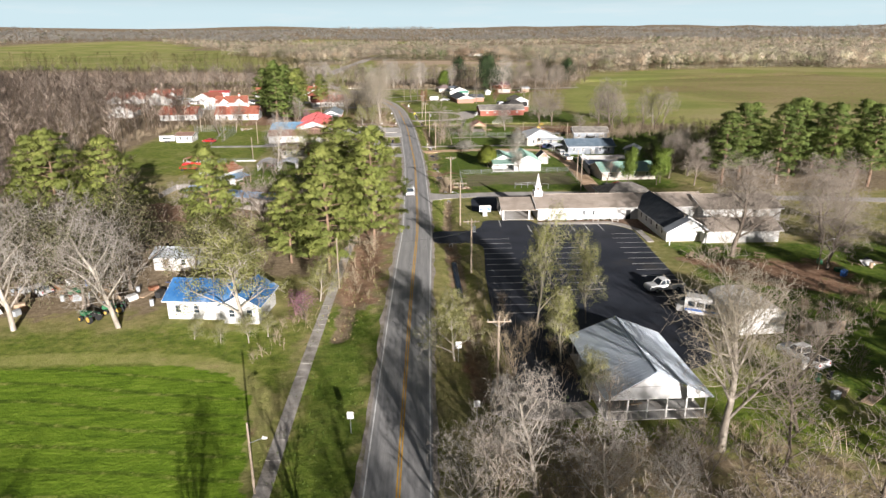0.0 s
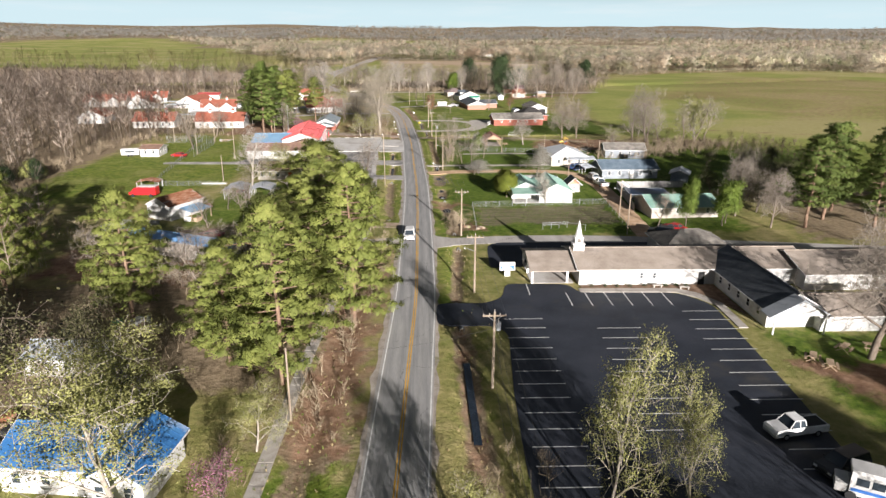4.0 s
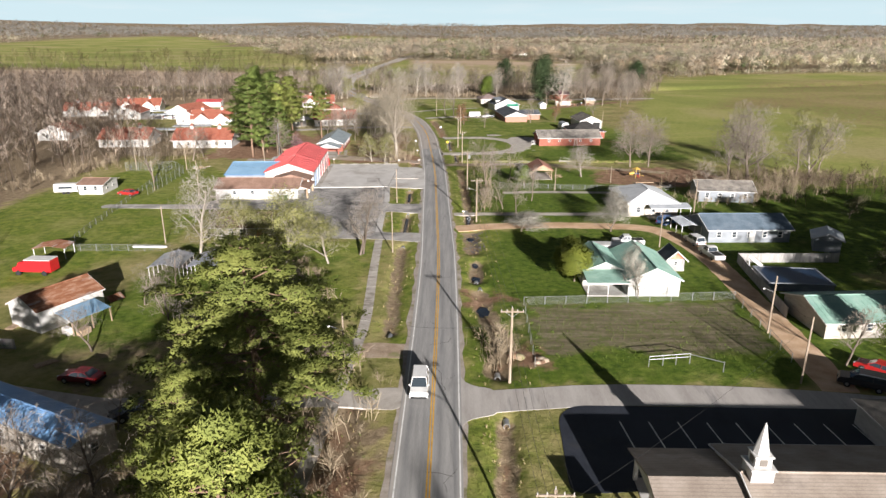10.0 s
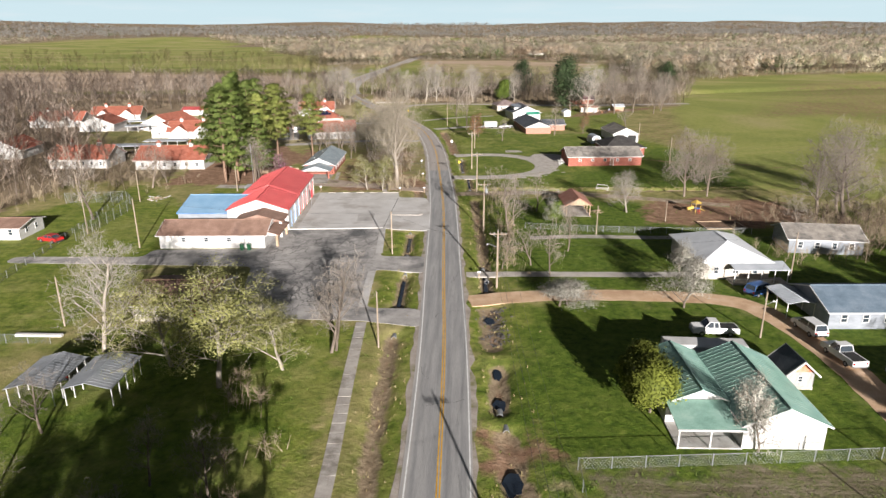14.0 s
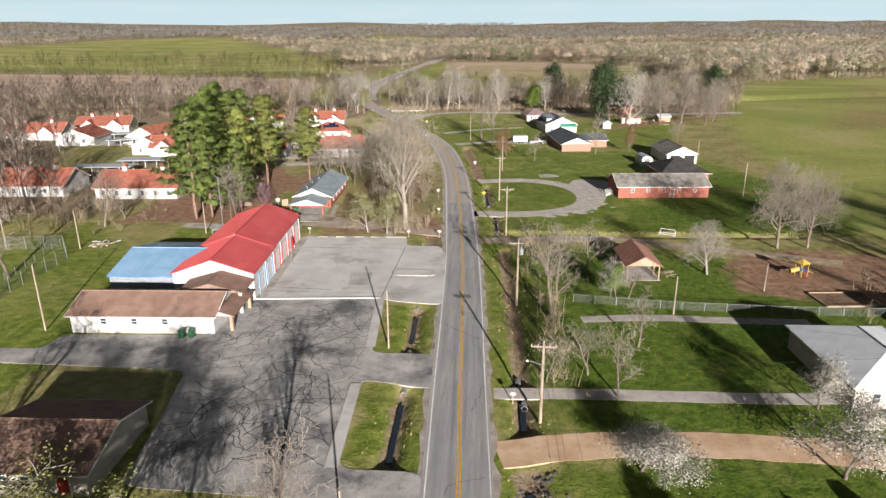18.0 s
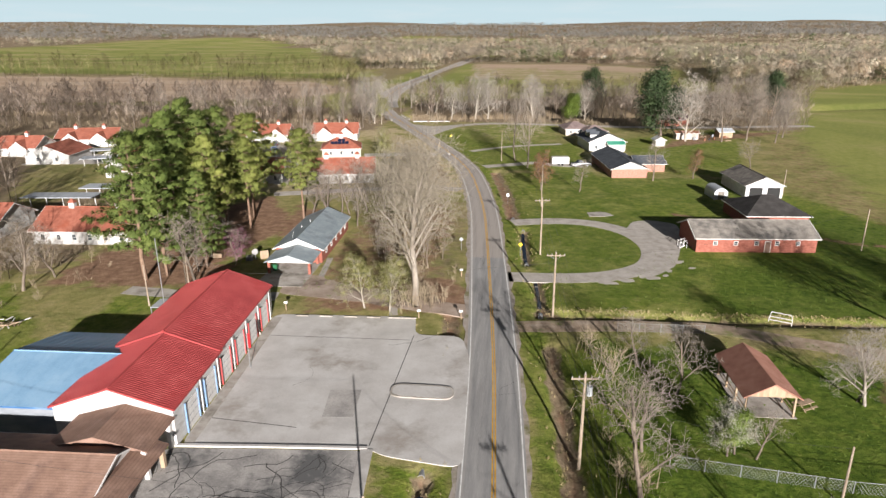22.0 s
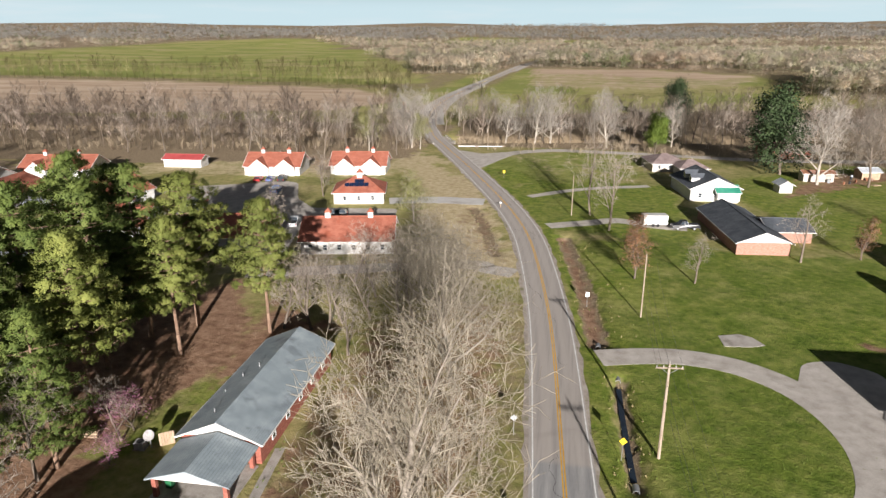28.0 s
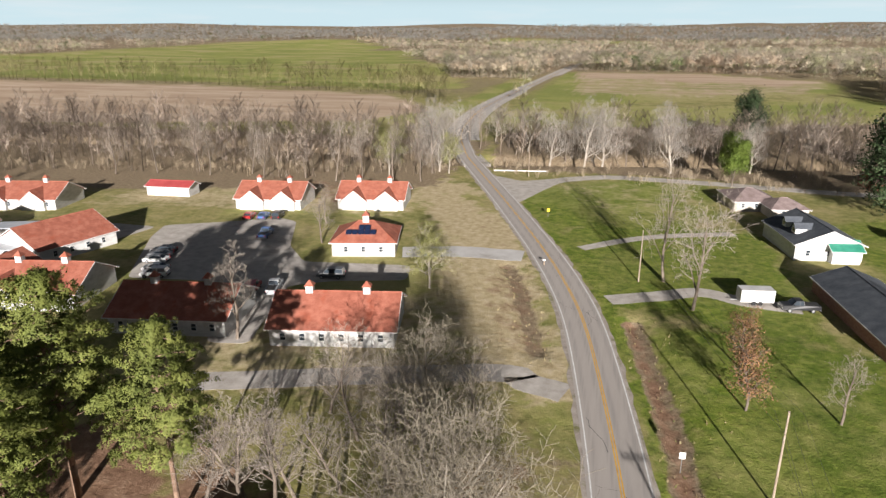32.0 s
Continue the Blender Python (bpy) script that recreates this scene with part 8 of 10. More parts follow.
# ---------------------------------------------------------------- the church's own things
def church_extras():
    ob = root("church_canopy", 21.0, 133.2, 0, 0, "open drive-through canopy at the church's end", "canopy")
    for px, py in ((-3.2, -4.6), (2.2, -4.4), (-3.2, 4.4), (-3.2, 0)):
        part("post", Geo().box(px - 0.16, px + 0.16, py - 0.16, py + 0.16, -0.1, 2.4), M_TRIM, ob)
    g = Geo()
    for s in (-1, 1):
        g.slab([(-3.7, s * 5.6, 2.35), (3.45, s * 5.6, 2.35), (3.45, 0, 3.75), (-3.7, 0, 3.75)], 0.14)
    part("roof", g, M_TANROOF, ob)
    part("gable", Geo().prism([(-5.2, 2.3), (5.2, 2.3), (0, 3.62)], "x", -3.5, -3.35), M_WHITE, ob)
    part("beam", Geo().box(-3.5, 3.4, -5.1, -4.9, 2.05, 2.35), M_TRIM, ob)
    part("floor_slab", Geo().box(-3.3, 3.2, -4.7, 4.6, 0.0, 0.06), M_CONCRETE, ob)
    st = root("church_steeple", 25.6, 133.1, 3.5, 0, "white church steeple with a slim spire", "steeple")
    part("base", Geo().box(-0.85, 0.85, -0.85, 0.85, 0, 1.5), M_TRIM, st)
    part("cornice", Geo().box(-0.98, 0.98, -0.98, 0.98, 1.5, 1.62), M_TRIM, st)
    part("lantern", Geo().box(-0.62, 0.62, -0.62, 0.62, 1.62, 2.5), M_TRIM, st)
    for k in range(4):
        lv = part("louvre", Geo().box(-0.3, 0.3, -0.65, -0.6, 1.75, 2.35), M_OLDROOF, st)
        lv.matrix_basis = pose(0, 0, 0, 0, 0, 90 * k)
    part("cornice", Geo().box(-0.72, 0.72, -0.72, 0.72, 2.5, 2.6), M_TRIM, st)
    part("spire", Geo().beam((0, 0, 2.6), (0, 0, 5.2), 0.62, 0.03, 8), M_TRIM, st)
    walk_ = part("church_walk", Geo().slab([(24.4, 124.7, 0.12), (38.5, 124.4, 0.12), (40.8, 122.2, 0.12), (42.3, 119.4, 0.12), (42.2, 112, 0.12), (43.4, 112, 0.12), (43.6, 120, 0.12), (41.6, 124, 0.12), (39, 125.9, 0.12), (24.4, 126.1, 0.12)], 0.2), M_WALK)
    tagged(walk_, "pale concrete walk along the church", "sidewalk", kind="structure")
    bed = part("flower_bed", Geo().slab([(24.9, 126.1, 0.1), (39, 125.9, 0.1), (41.6, 124.1, 0.1), (45.3, 116, 0.1), (45.3, 127.4, 0.1), (24.9, 127.4, 0.1)], 0.15), M_MULCH)
    tagged(bed, "bed of brown mulch along the church wall", "flower bed", kind="structure")
    for x in (26.5, 28.6, 30.4, 32.4, 34.6, 37.8, 39.4, 41.0):
        shrub(x, 126.8, 0.35, 0.5)
    for x, y, yw in ((36.4, 126.3, 0), (40.2, 125.5, -10)):
        bench(x, y, yw)
    sg = root("church_sign", 14.4, 132.0, 0, 0, "white roadside notice board on a block base", "sign")
    part("base", Geo().box(-0.45, 0.45, -0.35, 0.35, -0.1, 0.9), M_WHITE, sg)
    part("cabinet", Geo().box(-1.2, 1.2, -0.22, 0.22, 0.95, 2.25), M_TRIM, sg)
    part("panel", Geo().box(-1.1, 1.1, -0.25, -0.22, 1.05, 1.75), M_BLUEPL, sg, "dark lettering panel")
    for k in range(3):
        part("text_bar", Geo().box(-0.9, 0.9 - 0.25 * k, -0.262, -0.252, 1.14 + 0.2 * k, 1.24 + 0.2 * k), M_TRIM, sg)
    for x, y in ((30, 138.4), (36, 138.6), (42, 138.2)):
        ac = root("air_conditioner", x, y, 0, 0, "grey outdoor air conditioner behind the church", "air conditioner")
        part("case", Geo().box(-0.45, 0.45, -0.45, 0.45, 0, 0.85), M_CAN, ac)
        part("fan_grille", Geo().beam((0, 0, 0.85), (0, 0, 0.9), 0.38, n=12), M_DARK, ac)
    po = root("church_porch", 48.8, 111.2, 0, 0, "white gabled porch roof at the wing's end", "porch")
    g = Geo()
    for s in (-1, 1):
        g.slab([(s * 4.1, -1.5, 2.5), (s * 4.1, 1.0, 2.5), (0, 1.0, 4.75), (0, -1.5, 4.75)], 0.14)
    part("roof", g, M_METALROOF, po)
    part("gable", Geo().prism([(-3.6, 2.55), (3.6, 2.55), (0, 4.5)], "y", -1.3, -1.2), M_WHITE, po)
    for x in (-3.3, 3.3):
        part("post", Geo().box(x - 0.08, x + 0.08, -1.3, -1.14, 0, 2.6), M_TRIM, po)


def shrub(x, y, r, h, mat=None, label="small clipped evergreen shrub"):
    rg = np.random.default_rng(int(x * 100 + y * 7) % 99991)
    c = rg.normal(0, 1, (26, 3))
    c /= np.linalg.norm(c, axis=1)[:, None]
    c = c * (r * 0.75, r * 0.75, h * 0.42) + (0, 0, h * 0.5)
    vs, fs = leaf_arrays(rg, [tuple(p) for p in c], 12, max(0.05, r * 0.13), r * 0.14)
    ob = root("shrub", x, y, 0, 0, label, "shrub")
    part("stem", Geo().beam((0, 0, -0.1), (0, 0, h * 0.5), 0.03, n=5), M_BARK, ob)
    part("foliage", fast_mesh("foliage", vs, fs, mat or M_DARKLEAF), None, ob)
    return ob


def bench(x, y, yaw):
    ob = root("park_bench", x, y, 0.05, yaw, "plain concrete bench near the church", "bench")
    part("seat", Geo().box(-0.75, 0.75, -0.22, 0.22, 0.4, 0.5), M_WALK, ob)
    for s in (-1, 1):
        part("leg", Geo().box(s * 0.55 - 0.08, s * 0.55 + 0.08, -0.18, 0.18, 0, 0.4), M_WALK, ob)


church_extras()


def pavilion():
    ob = root("open_shelter", 23.2, 61.9, 0, 1, "open picnic shelter under a pale ribbed metal roof", "shelter")
    for i in range(6):
        for s in (-1, 1):
            part("post", Geo().box(-4.9 + i * 1.96 - 0.07, -4.9 + i * 1.96 + 0.07, s * 6.8 - 0.07, s * 6.8 + 0.07, -0.1, 2.5), M_TRIM, ob)
    for i in range(1, 5):
        for s in (-1, 1):
            part("post", Geo().box(s * 4.9 - 0.07, s * 4.9 + 0.07, -6.8 + i * 2.72 - 0.07, -6.8 + i * 2.72 + 0.07, -0.1, 2.5), M_TRIM, ob)
    g = Geo()
    W, D, e, t = 5.4, 7.3, 2.45, 4.7
    for s in (-1, 1):
        g.slab([(s * W, -D, e), (s * W, D, e), (0, D, t), (0, -D + 1.2, t)], 0.08)
    rf = part("roof", g, M_SHELTERMETAL, ob)
    part("ridge_cap", Geo().beam((0, -D + 1.2, t + 0.02), (0, D, t + 0.02), 0.09, n=6), M_SHELTERMETAL, rf)
    part("gable", Geo().add([(-2.6, -D + 0.55, 3.5), (2.6, -D + 0.55, 3.5), (0, -D + 1.15, 4.62)], [(0, 1, 2)]).slab([(-2.8, -D + 0.5, 3.5), (2.8, -D + 0.5, 3.5), (5.3, -D, 2.5), (-5.3, -D, 2.5)], 0.08), M_TRIM, ob)
    part("gable", Geo().prism([(-5.2, 2.5), (5.2, 2.5), (0, 4.6)], "y", D - 0.3, D - 0.2), M_TRIM, ob)
    for k in range(28):
        yy = -D + 0.3 + k * 0.52
        for s in (-1, 1):
            part("roof_rib", Geo().beam((s * W, yy, e + 0.02), (s * W * max(0.0, 1.0 - (yy + D) / 1.2 - 0.01) if yy < -D + 1.2 else 0, yy, e + 0.02 + (t - e) * min(1.0, (yy + D) / 1.2)), 0.013, n=3), M_SHELTERMETAL, rf)
    part("floor_slab", Geo().box(-5.2, 5.2, -7.1, 7.1, -0.1, 0.08), M_CONCRETE, ob)
    part("railing", Geo().box(-4.9, 4.9, -6.84, -6.76, 0.85, 0.93), M_TRIM, ob)
    for x, y, yw, up in [(21.5 + k * 1.6, 57.6 + k * 3.6, 8, 0.08) for k in range(3)] + [(46.7, 103.1, 60, 0), (47.6, 101.2, 64, 0), (51.9, 105.4, 40, 0), (58.2, 102.5, -30, 0), (53.1, 98.0, -20, 0), (55.4, 105.6, -25, 0)]:
        tb = root("picnic_table", x, y, up, yw, "weathered wooden picnic table with two benches", "table", "picnic tables")
        part("tabletop", Geo().box(-0.9, 0.9, -0.38, 0.38, 0.72, 0.77), M_WOOD, tb)
        for s in (-1, 1):
            part("seat", Geo().box(-0.9, 0.9, s * 0.75 - 0.13, s * 0.75 + 0.13, 0.42, 0.47), M_WOOD, tb)
            part("leg", Geo().beam((s * 0.6, -0.7, 0), (s * 0.6, 0.3, 0.72), 0.05, n=4), M_WOOD, tb)
            part("leg", Geo().beam((s * 0.6, 0.7, 0), (s * 0.6, -0.3, 0.72), 0.05, n=4), M_WOOD, tb)


pavilion()


# ---------------------------------------------------------------- fences
def chain_fence(pts, h=1.2, gap=3.0, label="low grey chain-link fence", mat=None, net=0.3):
    ob = root("chain_link_fence", pts[0][0], pts[0][1], 0, 0, label, "fence")
    ox, oy = pts[0]
    g = Geo()
    for (x0, y0), (x1, y1) in zip(pts[:-1], pts[1:]):
        a, b = Vector((x0 - ox, y0 - oy, 0)), Vector((x1 - ox, y1 - oy, 0))
        n = max(1, round((b - a).length / gap))
        for k in range(n + (1 if (x1, y1) == tuple(pts[-1]) else 0)):
            p = a.lerp(b, k / n)
            part("post", Geo().beam((p.x, p.y, -0.2), (p.x, p.y, h + 0.05), 0.04, n=6), mat or M_STEEL, ob)
        part("top_rail", Geo().beam((a.x, a.y, h), (b.x, b.y, h), 0.022, n=5), mat or M_NETTING, ob)
        L_ = (b - a).length
        m = int(L_ / net)
        side = (b - a).normalized()
        for k in range(m):
            for s in (0, 1):
                p, q = a + side * (k * net), a + side * min(L_, (k + 1) * net * 1.0 + h * 0.5)
                p, q = (p, q) if s == 0 else (Vector((q.x, q.y, 0)), Vector((p.x, p.y, 0)))
                up = Vector((0, 0, h))
                e = side * 0.012
                g.add([p - e, p + e, q + up + e, q + up - e], [(0, 1, 2, 3)])
    tagged(part("wire_mesh", g, mat or M_NETTING, ob), kind="stuff")
    return ob


chain_fence([(11.6, 157.4), (12.1, 175.2), (27, 176.4), (42.6, 177.9), (41.5, 159)], 1.2, label="grey chain-link fence round the bare garden")
chain_fence([(-49, 197.6), (-65.7, 197.4), (-68, 208), (-72, 237), (-77, 270)], 1.2, label="grey chain-link fence beside the ball field")
chain_fence([(-69.6, 238.5), (-70.5, 262), (-75, 268), (-88, 266)], 2.4, label="tall grey chain-link fence of the ball court")
chain_fence([(13.6, 249), (28.3, 247), (43, 246.4), (56, 246.6)], 1.2, label="grey chain-link fence of the playground")
chain_fence([(12.8, 277.2), (23.9, 277.6)], 1.2, label="short grey chain-link fence by the shelter")
gate = root("pipe_rack", 24.6, 157.6, 0, 4, "low grey pipe rack in the garden", "rack")
for a, b in (((0, 0, 1.3), (5, 0.5, 1.3)), ((5, 0.5, 1.2), (8, -1.6, 1.2)), ((0, 0, 0.9), (5, 0.5, 0.9))):
    part("rail", Geo().beam(a, b, 0.04, n=5), M_STEEL, gate)
for p in ((0, 0), (1.7, 0.17), (3.3, 0.33), (5, 0.5), (8, -1.6)):
    part("post", Geo().beam((*p, 0), (*p, 1.3), 0.05, n=5), M_STEEL, gate)


def board_fence(pts, h, label, mat, gap=2.4, thick=0.05):
    ob = root("board_fence", pts[0][0], pts[0][1], 0, 0, label, "fence")
    ox, oy = pts[0]
    for (x0, y0), (x1, y1) in zip(pts[:-1], pts[1:]):
        a, b = Vector((x0 - ox, y0 - oy, 0)), Vector((x1 - ox, y1 - oy, 0))
        n = max(1, round((b - a).length / gap))
        nn = Vector((-(b - a).y, (b - a).x, 0)).normalized() * thick
        for k in range(n):
            p, q = a.lerp(b, (k + 0.02) / n), a.lerp(b, (k + 0.98) / n)
            part("panel", Geo().add([p - nn, q - nn, q + nn, p + nn, *[v + Vector((0, 0, h)) for v in (p - nn, q - nn, q + nn, p + nn)]], [(3, 2, 1, 0), (4, 5, 6, 7), (0, 1, 5, 4), (1, 2, 6, 5), (2, 3, 7, 6), (3, 0, 4, 7)]), mat, ob)
            part("post", Geo().box(p.x - 0.07, p.x + 0.07, p.y - 0.07, p.y + 0.07, -0.1, h + 0.1), mat, ob)


# whitish fence; the shade it stands in is put into the grey boards
board_fence([(66.5, 194.4), (49.6, 194.0), (48.9, 189), (46.9, 171.4)], 1.6, "weathered board fence round the pool yard, greyed for shade", M_GREYBOARD)
board_fence([(-60.4, 152), (-59.4, 161.2), (-50.4, 160.4)], 1.3, "weathered grey board fence behind the mobile home", M_GREYBOARD)
board_fence([(47.7, 72.4), (53.7, 72.6)], 1.8, "tan board fence panel on the grass", M_WOOD)
beam_ = root("fallen_beam", -51.7, 199.6, 0.0, 0, "long white beam lying on the grass", "beam")
part("beam_body", Geo().box(-3, 3, -0.25, 0.25, 0, 0.3), M_TRIM, beam_)
pool = root("swimming_pool", 54.0, 184.6, 0, -6, "above-ground pool under a dark blue cover", "pool")
part("pool_wall", Geo().box(-4.6, 4.6, -3.6, 3.6, -0.1, 1.2), M_BLUESIDE, pool)
part("cover", Geo().box(-4.4, 4.4, -3.4, 3.4, 1.2, 1.26), plain("navy_pool_cover", (0.012, 0.03, 0.065), 0.35), pool, "dark blue pool cover")
part("rim", Geo().box(-4.75, 4.75, -3.75, -3.45, 1.15, 1.3).box(-4.75, 4.75, 3.45, 3.75, 1.15, 1.3).box(-4.75, -4.45, -3.45, 3.45, 1.15, 1.3).box(4.45, 4.75, -3.45, 3.45, 1.15, 1.3), M_BLUESIDE, pool)
part("slide", Geo().beam((-4.8, 4.2, 0), (-5.2, 4.4, 2.6), 0.08, n=5).beam((-5.2, 4.4, 2.6), (-3.4, 3.4, 1.4), 0.3, n=6), M_TRIM, pool, "white pool slide")

# ---------------------------------------------------------------- hall, bungalow and the flats: extra parts
def wedge_roof(name, x, y, yaw, w, d, h, rise, mat, label, posts=True, post_mat=None, category="porch", gable=None, z0=0.0):
    """An open gabled roof (ridge along its own y) on posts."""
    ob = root(name, x, y, 0, yaw, label, category)
    g = Geo()
    for s in (-1, 1):
        g.slab([(s * (w / 2 + 0.35), -d / 2 - 0.3, h), (s * (w / 2 + 0.35), d / 2 + 0.1, h), (0, d / 2 + 0.1, h + rise), (0, -d / 2 - 0.3, h + rise)], 0.14)
    part("roof", g, mat, ob)
    part("gable", Geo().prism([(-w / 2, h - 0.15), (w / 2, h - 0.15), (0, h + rise - 0.15)], "y", -d / 2, -d / 2 + 0.12), gable or M_TRIM, ob)
    if posts:
        for s in (-1, 1):
            for v in (-1, 1):
                part("post", Geo().box(s * (w / 2 - 0.25) - 0.2, s * (w / 2 - 0.25) + 0.2, v * (d / 2 - 0.25) - 0.2, v * (d / 2 - 0.25) + 0.2, -0.1, h), post_mat or M_TRIM, ob)
    return ob


wedge_roof("bungalow_carport", -37.5, 296.0, 2.5, 7.2, 5.6, 2.15, 1.2, M_GREYROOF, "brick-pillared carport with a white gable", post_mat=M_BRICK, category="carport")
part_slab = tagged(part("carport_slab", Geo().slab([(-41.2, 287.5, 0.06), (-33.6, 288, 0.06), (-33.8, 299, 0.06), (-41.4, 299, 0.06)], 0.2), M_WALK), "stained concrete under the carport", "slab", kind="structure")
wedge_roof("entrance_porch", -36.6, 244.2, 3.5, 8.6, 5.0, 3.2, 1.3, M_BROWNROOF, "brown gabled porch joining the buildings", category="porch", gable=M_BROWNROOF)
wedge_roof("side_shelter", -33.2, 240.2, 2.5, 3.4, 7.8, 2.3, 0.6, M_BROWNROOF, "low brown shelter roof on timber posts", post_mat=M_WOOD, category="shelter")
M_BLUEDOOR = plain("blue_trim", (0.16, 0.26, 0.42), 0.5)
for k in range(6):
    v = 249.5 + k * 4.6
    xx = -32.35 - (v - 246.6) * 0.066
    dr = root("bay_door", xx + 0.12, v + 1.2, 0, 3.8, "white roll-up door with red and blue trim", "door", "bay doors")
    part("panel", Geo().box(-0.03, 0.03, -1.4, 1.4, 0.0, 3.0), M_TRIM, dr)
    for z in (0.75, 1.5, 2.25):
        part("groove", Geo().box(0.03, 0.04, -1.4, 1.4, z - 0.02, z + 0.02), M_BLUESIDE, dr)
    part("trim", Geo().box(-0.02, 0.14, -1.5, -1.4, 0, 3.3), M_REDROOF if k > 1 else M_BLUEDOOR, dr)
    part("trim", Geo().box(-0.02, 0.14, 1.4, 1.5, 0, 3.3), M_REDROOF if k > 1 else M_BLUEDOOR, dr)
    part("downpipe", Geo().beam((0.1, 2.2, 0), (0.1, 2.2, 4.0), 0.06, n=6), M_TRIM, dr)
tagged(part("hall_walk", Geo().slab([(-31.9, 247.6, 0.1), (-30.9, 247.7, 0.1), (-32.6, 276.6, 0.1), (-33.9, 276.5, 0.1)], 0.15), M_WALK), "narrow tan concrete walk along the hall", "sidewalk", kind="structure")
flag = root("flag_pole", -31.4, 262.5, 0, 0, "short pole with a rolled red and white flag", "flag pole")
part("shaft", Geo().beam((0, 0, 0), (0, 0, 4.6), 0.05, n=6), M_STEEL, flag)
part("flag", Geo().prism([(0.05, 2.6), (0.35, 2.7), (0.3, 4.4), (0.05, 4.5)], "y", -0.04, 0.04), M_RED, flag)
lean_to = root("lean_to_roof", -47.4, 274.2, 0, 3.5, "ribbed tin roof over the hall's side door", "canopy")
part("roof", Geo().slab([(-2, -1.5, 2.5), (2, -1.5, 2.8), (2, 1.5, 2.8), (-2, 1.5, 2.5)], 0.06), M_METALROOF, lean_to)
for px in (-1.9, 1.9):
    for py in (-1.4, 1.4):
        part("post", Geo().box(px - 0.05, px + 0.05, py - 0.05, py + 0.05, 0, 2.6), M_STEEL, lean_to)
for x, y in ((-37.2, 234.1), (-36.0, 234.3)):
    b = root("wheelie_bin", x, y, 0.05, 4, "dark green wheeled bin against the wall", "bin", "wheeled bins")
    part("body", Geo().prism([(-0.26, 0.06), (0.26, 0.06), (0.33, 1.05), (-0.33, 1.05)], "y", -0.3, 0.3), M_GREENPL, b)
    part("lid", Geo().box(-0.36, 0.36, -0.36, 0.34, 1.05, 1.12), M_GREENPL, b)
    for s in (-1, 1):
        part("wheel", Geo().beam((s * 0.3, 0.28, 0.12), (s * 0.36, 0.28, 0.12), 0.12, n=10), M_RUBBER, b)
b = root("wheelie_bin", -40.2, 294.6, 0.06, 0, "green wheeled bin under the carport", "bin")
part("body", Geo().prism([(-0.26, 0.06), (0.26, 0.06), (0.33, 1.05), (-0.33, 1.05)], "y", -0.3, 0.3), M_GREENPL, b)
part("lid", Geo().box(-0.36, 0.36, -0.36, 0.34, 1.05, 1.12), M_GREENPL, b)
# kerbed island and patch on the apron
isl = part("kerbed_island", Geo().slab([(-10.5 + 3.5 * math.copysign(abs(math.cos(a)) ** 0.35, math.cos(a)), 259.2 + 1.4 * math.copysign(abs(math.sin(a)) ** 0.7, math.sin(a)), 0.2) for a in [k * math.tau / 40 for k in range(40)]], 0.2), M_WALK)
tagged(isl, "long kerbed island on the apron", "kerb", kind="structure")
part("infill", Geo().slab([(-10.5 + 3.25 * math.copysign(abs(math.cos(a)) ** 0.35, math.cos(a)), 259.2 + 1.15 * math.copysign(abs(math.sin(a)) ** 0.7, math.sin(a)), 0.206) for a in [k * math.tau / 40 for k in range(40)]], 0.05), M_CONCRETE, isl)
tagged(part("asphalt_patch", Geo().slab([(-20.6, 258.6, 0.078), (-17.2, 259.0, 0.078), (-16.8, 253.6, 0.078), (-20.0, 253.3, 0.078)], 0.02), M_OLDASPHALT), "dark square patch in the concrete", "patch", kind="structure")
for a, b_ in (((-33.4, 271), (-13.9, 271.6)), ((-13.6, 273), (-14.1, 249)), ((-32.4, 252), (-22, 251.2))):
    stall_ = part("joint_line", ribbon(smooth_line([a, ((a[0] + b_[0]) / 2, (a[1] + b_[1]) / 2), b_], 2.0), -0.05, 0.05, 0.0745), M_CRACK, fire_lot, "dark slab joint")
for pts in ([(-33.0, 247.0), (-23, 247.9), (-14.2, 248.6)],):
    tagged(part("lot_kerb", ribbon(smooth_line(pts, 2.0), -0.18, 0.18, 0.18, 0.2), M_CONCRETE), "low concrete kerb between the two lots", "kerb", kind="structure")
for x in (-30, -26.6, -23.2, -20, -17, -15):
    ws = root("wheel_stop", x, 277.4 + (x + 30) * 0.05, 0.07, 2, "pale concrete wheel stop", "wheel stop", "wheel stops")
    part("block", Geo().prism([(-0.09, 0), (0.09, 0), (0.06, 0.13), (-0.06, 0.13)], "x", -0.9, 0.9), M_WALK, ws)


def cracks(name, poly, z, count, seed, parent, half=0.02):
    """Wandering cracks over a lot, as thin dark bands."""
    r = random.Random(seed)
    x0, x1 = min(p[0] for p in poly), max(p[0] for p in poly)
    y0, y1 = min(p[1] for p in poly), max(p[1] for p in poly)
    g = Geo()
    for k in range(count):
        x, y, a = r.uniform(x0, x1), r.uniform(y0, y1), r.choice((0, 1.57, 0.4, 1.2)) + r.gauss(0, 0.3)
        line = []
        for j in range(r.randint(6, 22)):
            if not inside(np.array([x]), np.array([y]), poly)[0]:
                break
            line.append((x, y))
            a += r.gauss(0, 0.26) + r.choice((0, 0, 0, 0.5, -0.5))
            x, y = x + math.cos(a) * 0.6, y + math.sin(a) * 0.6
        if len(line) > 4:
            w = half * r.uniform(0.5, 1.5)
            q = ribbon(np.array(line), -w, w, z)
            g.add(q.v, q.f)
    tagged(part(name, g, M_CRACK, parent, "dark wandering cracks"), kind="stuff")


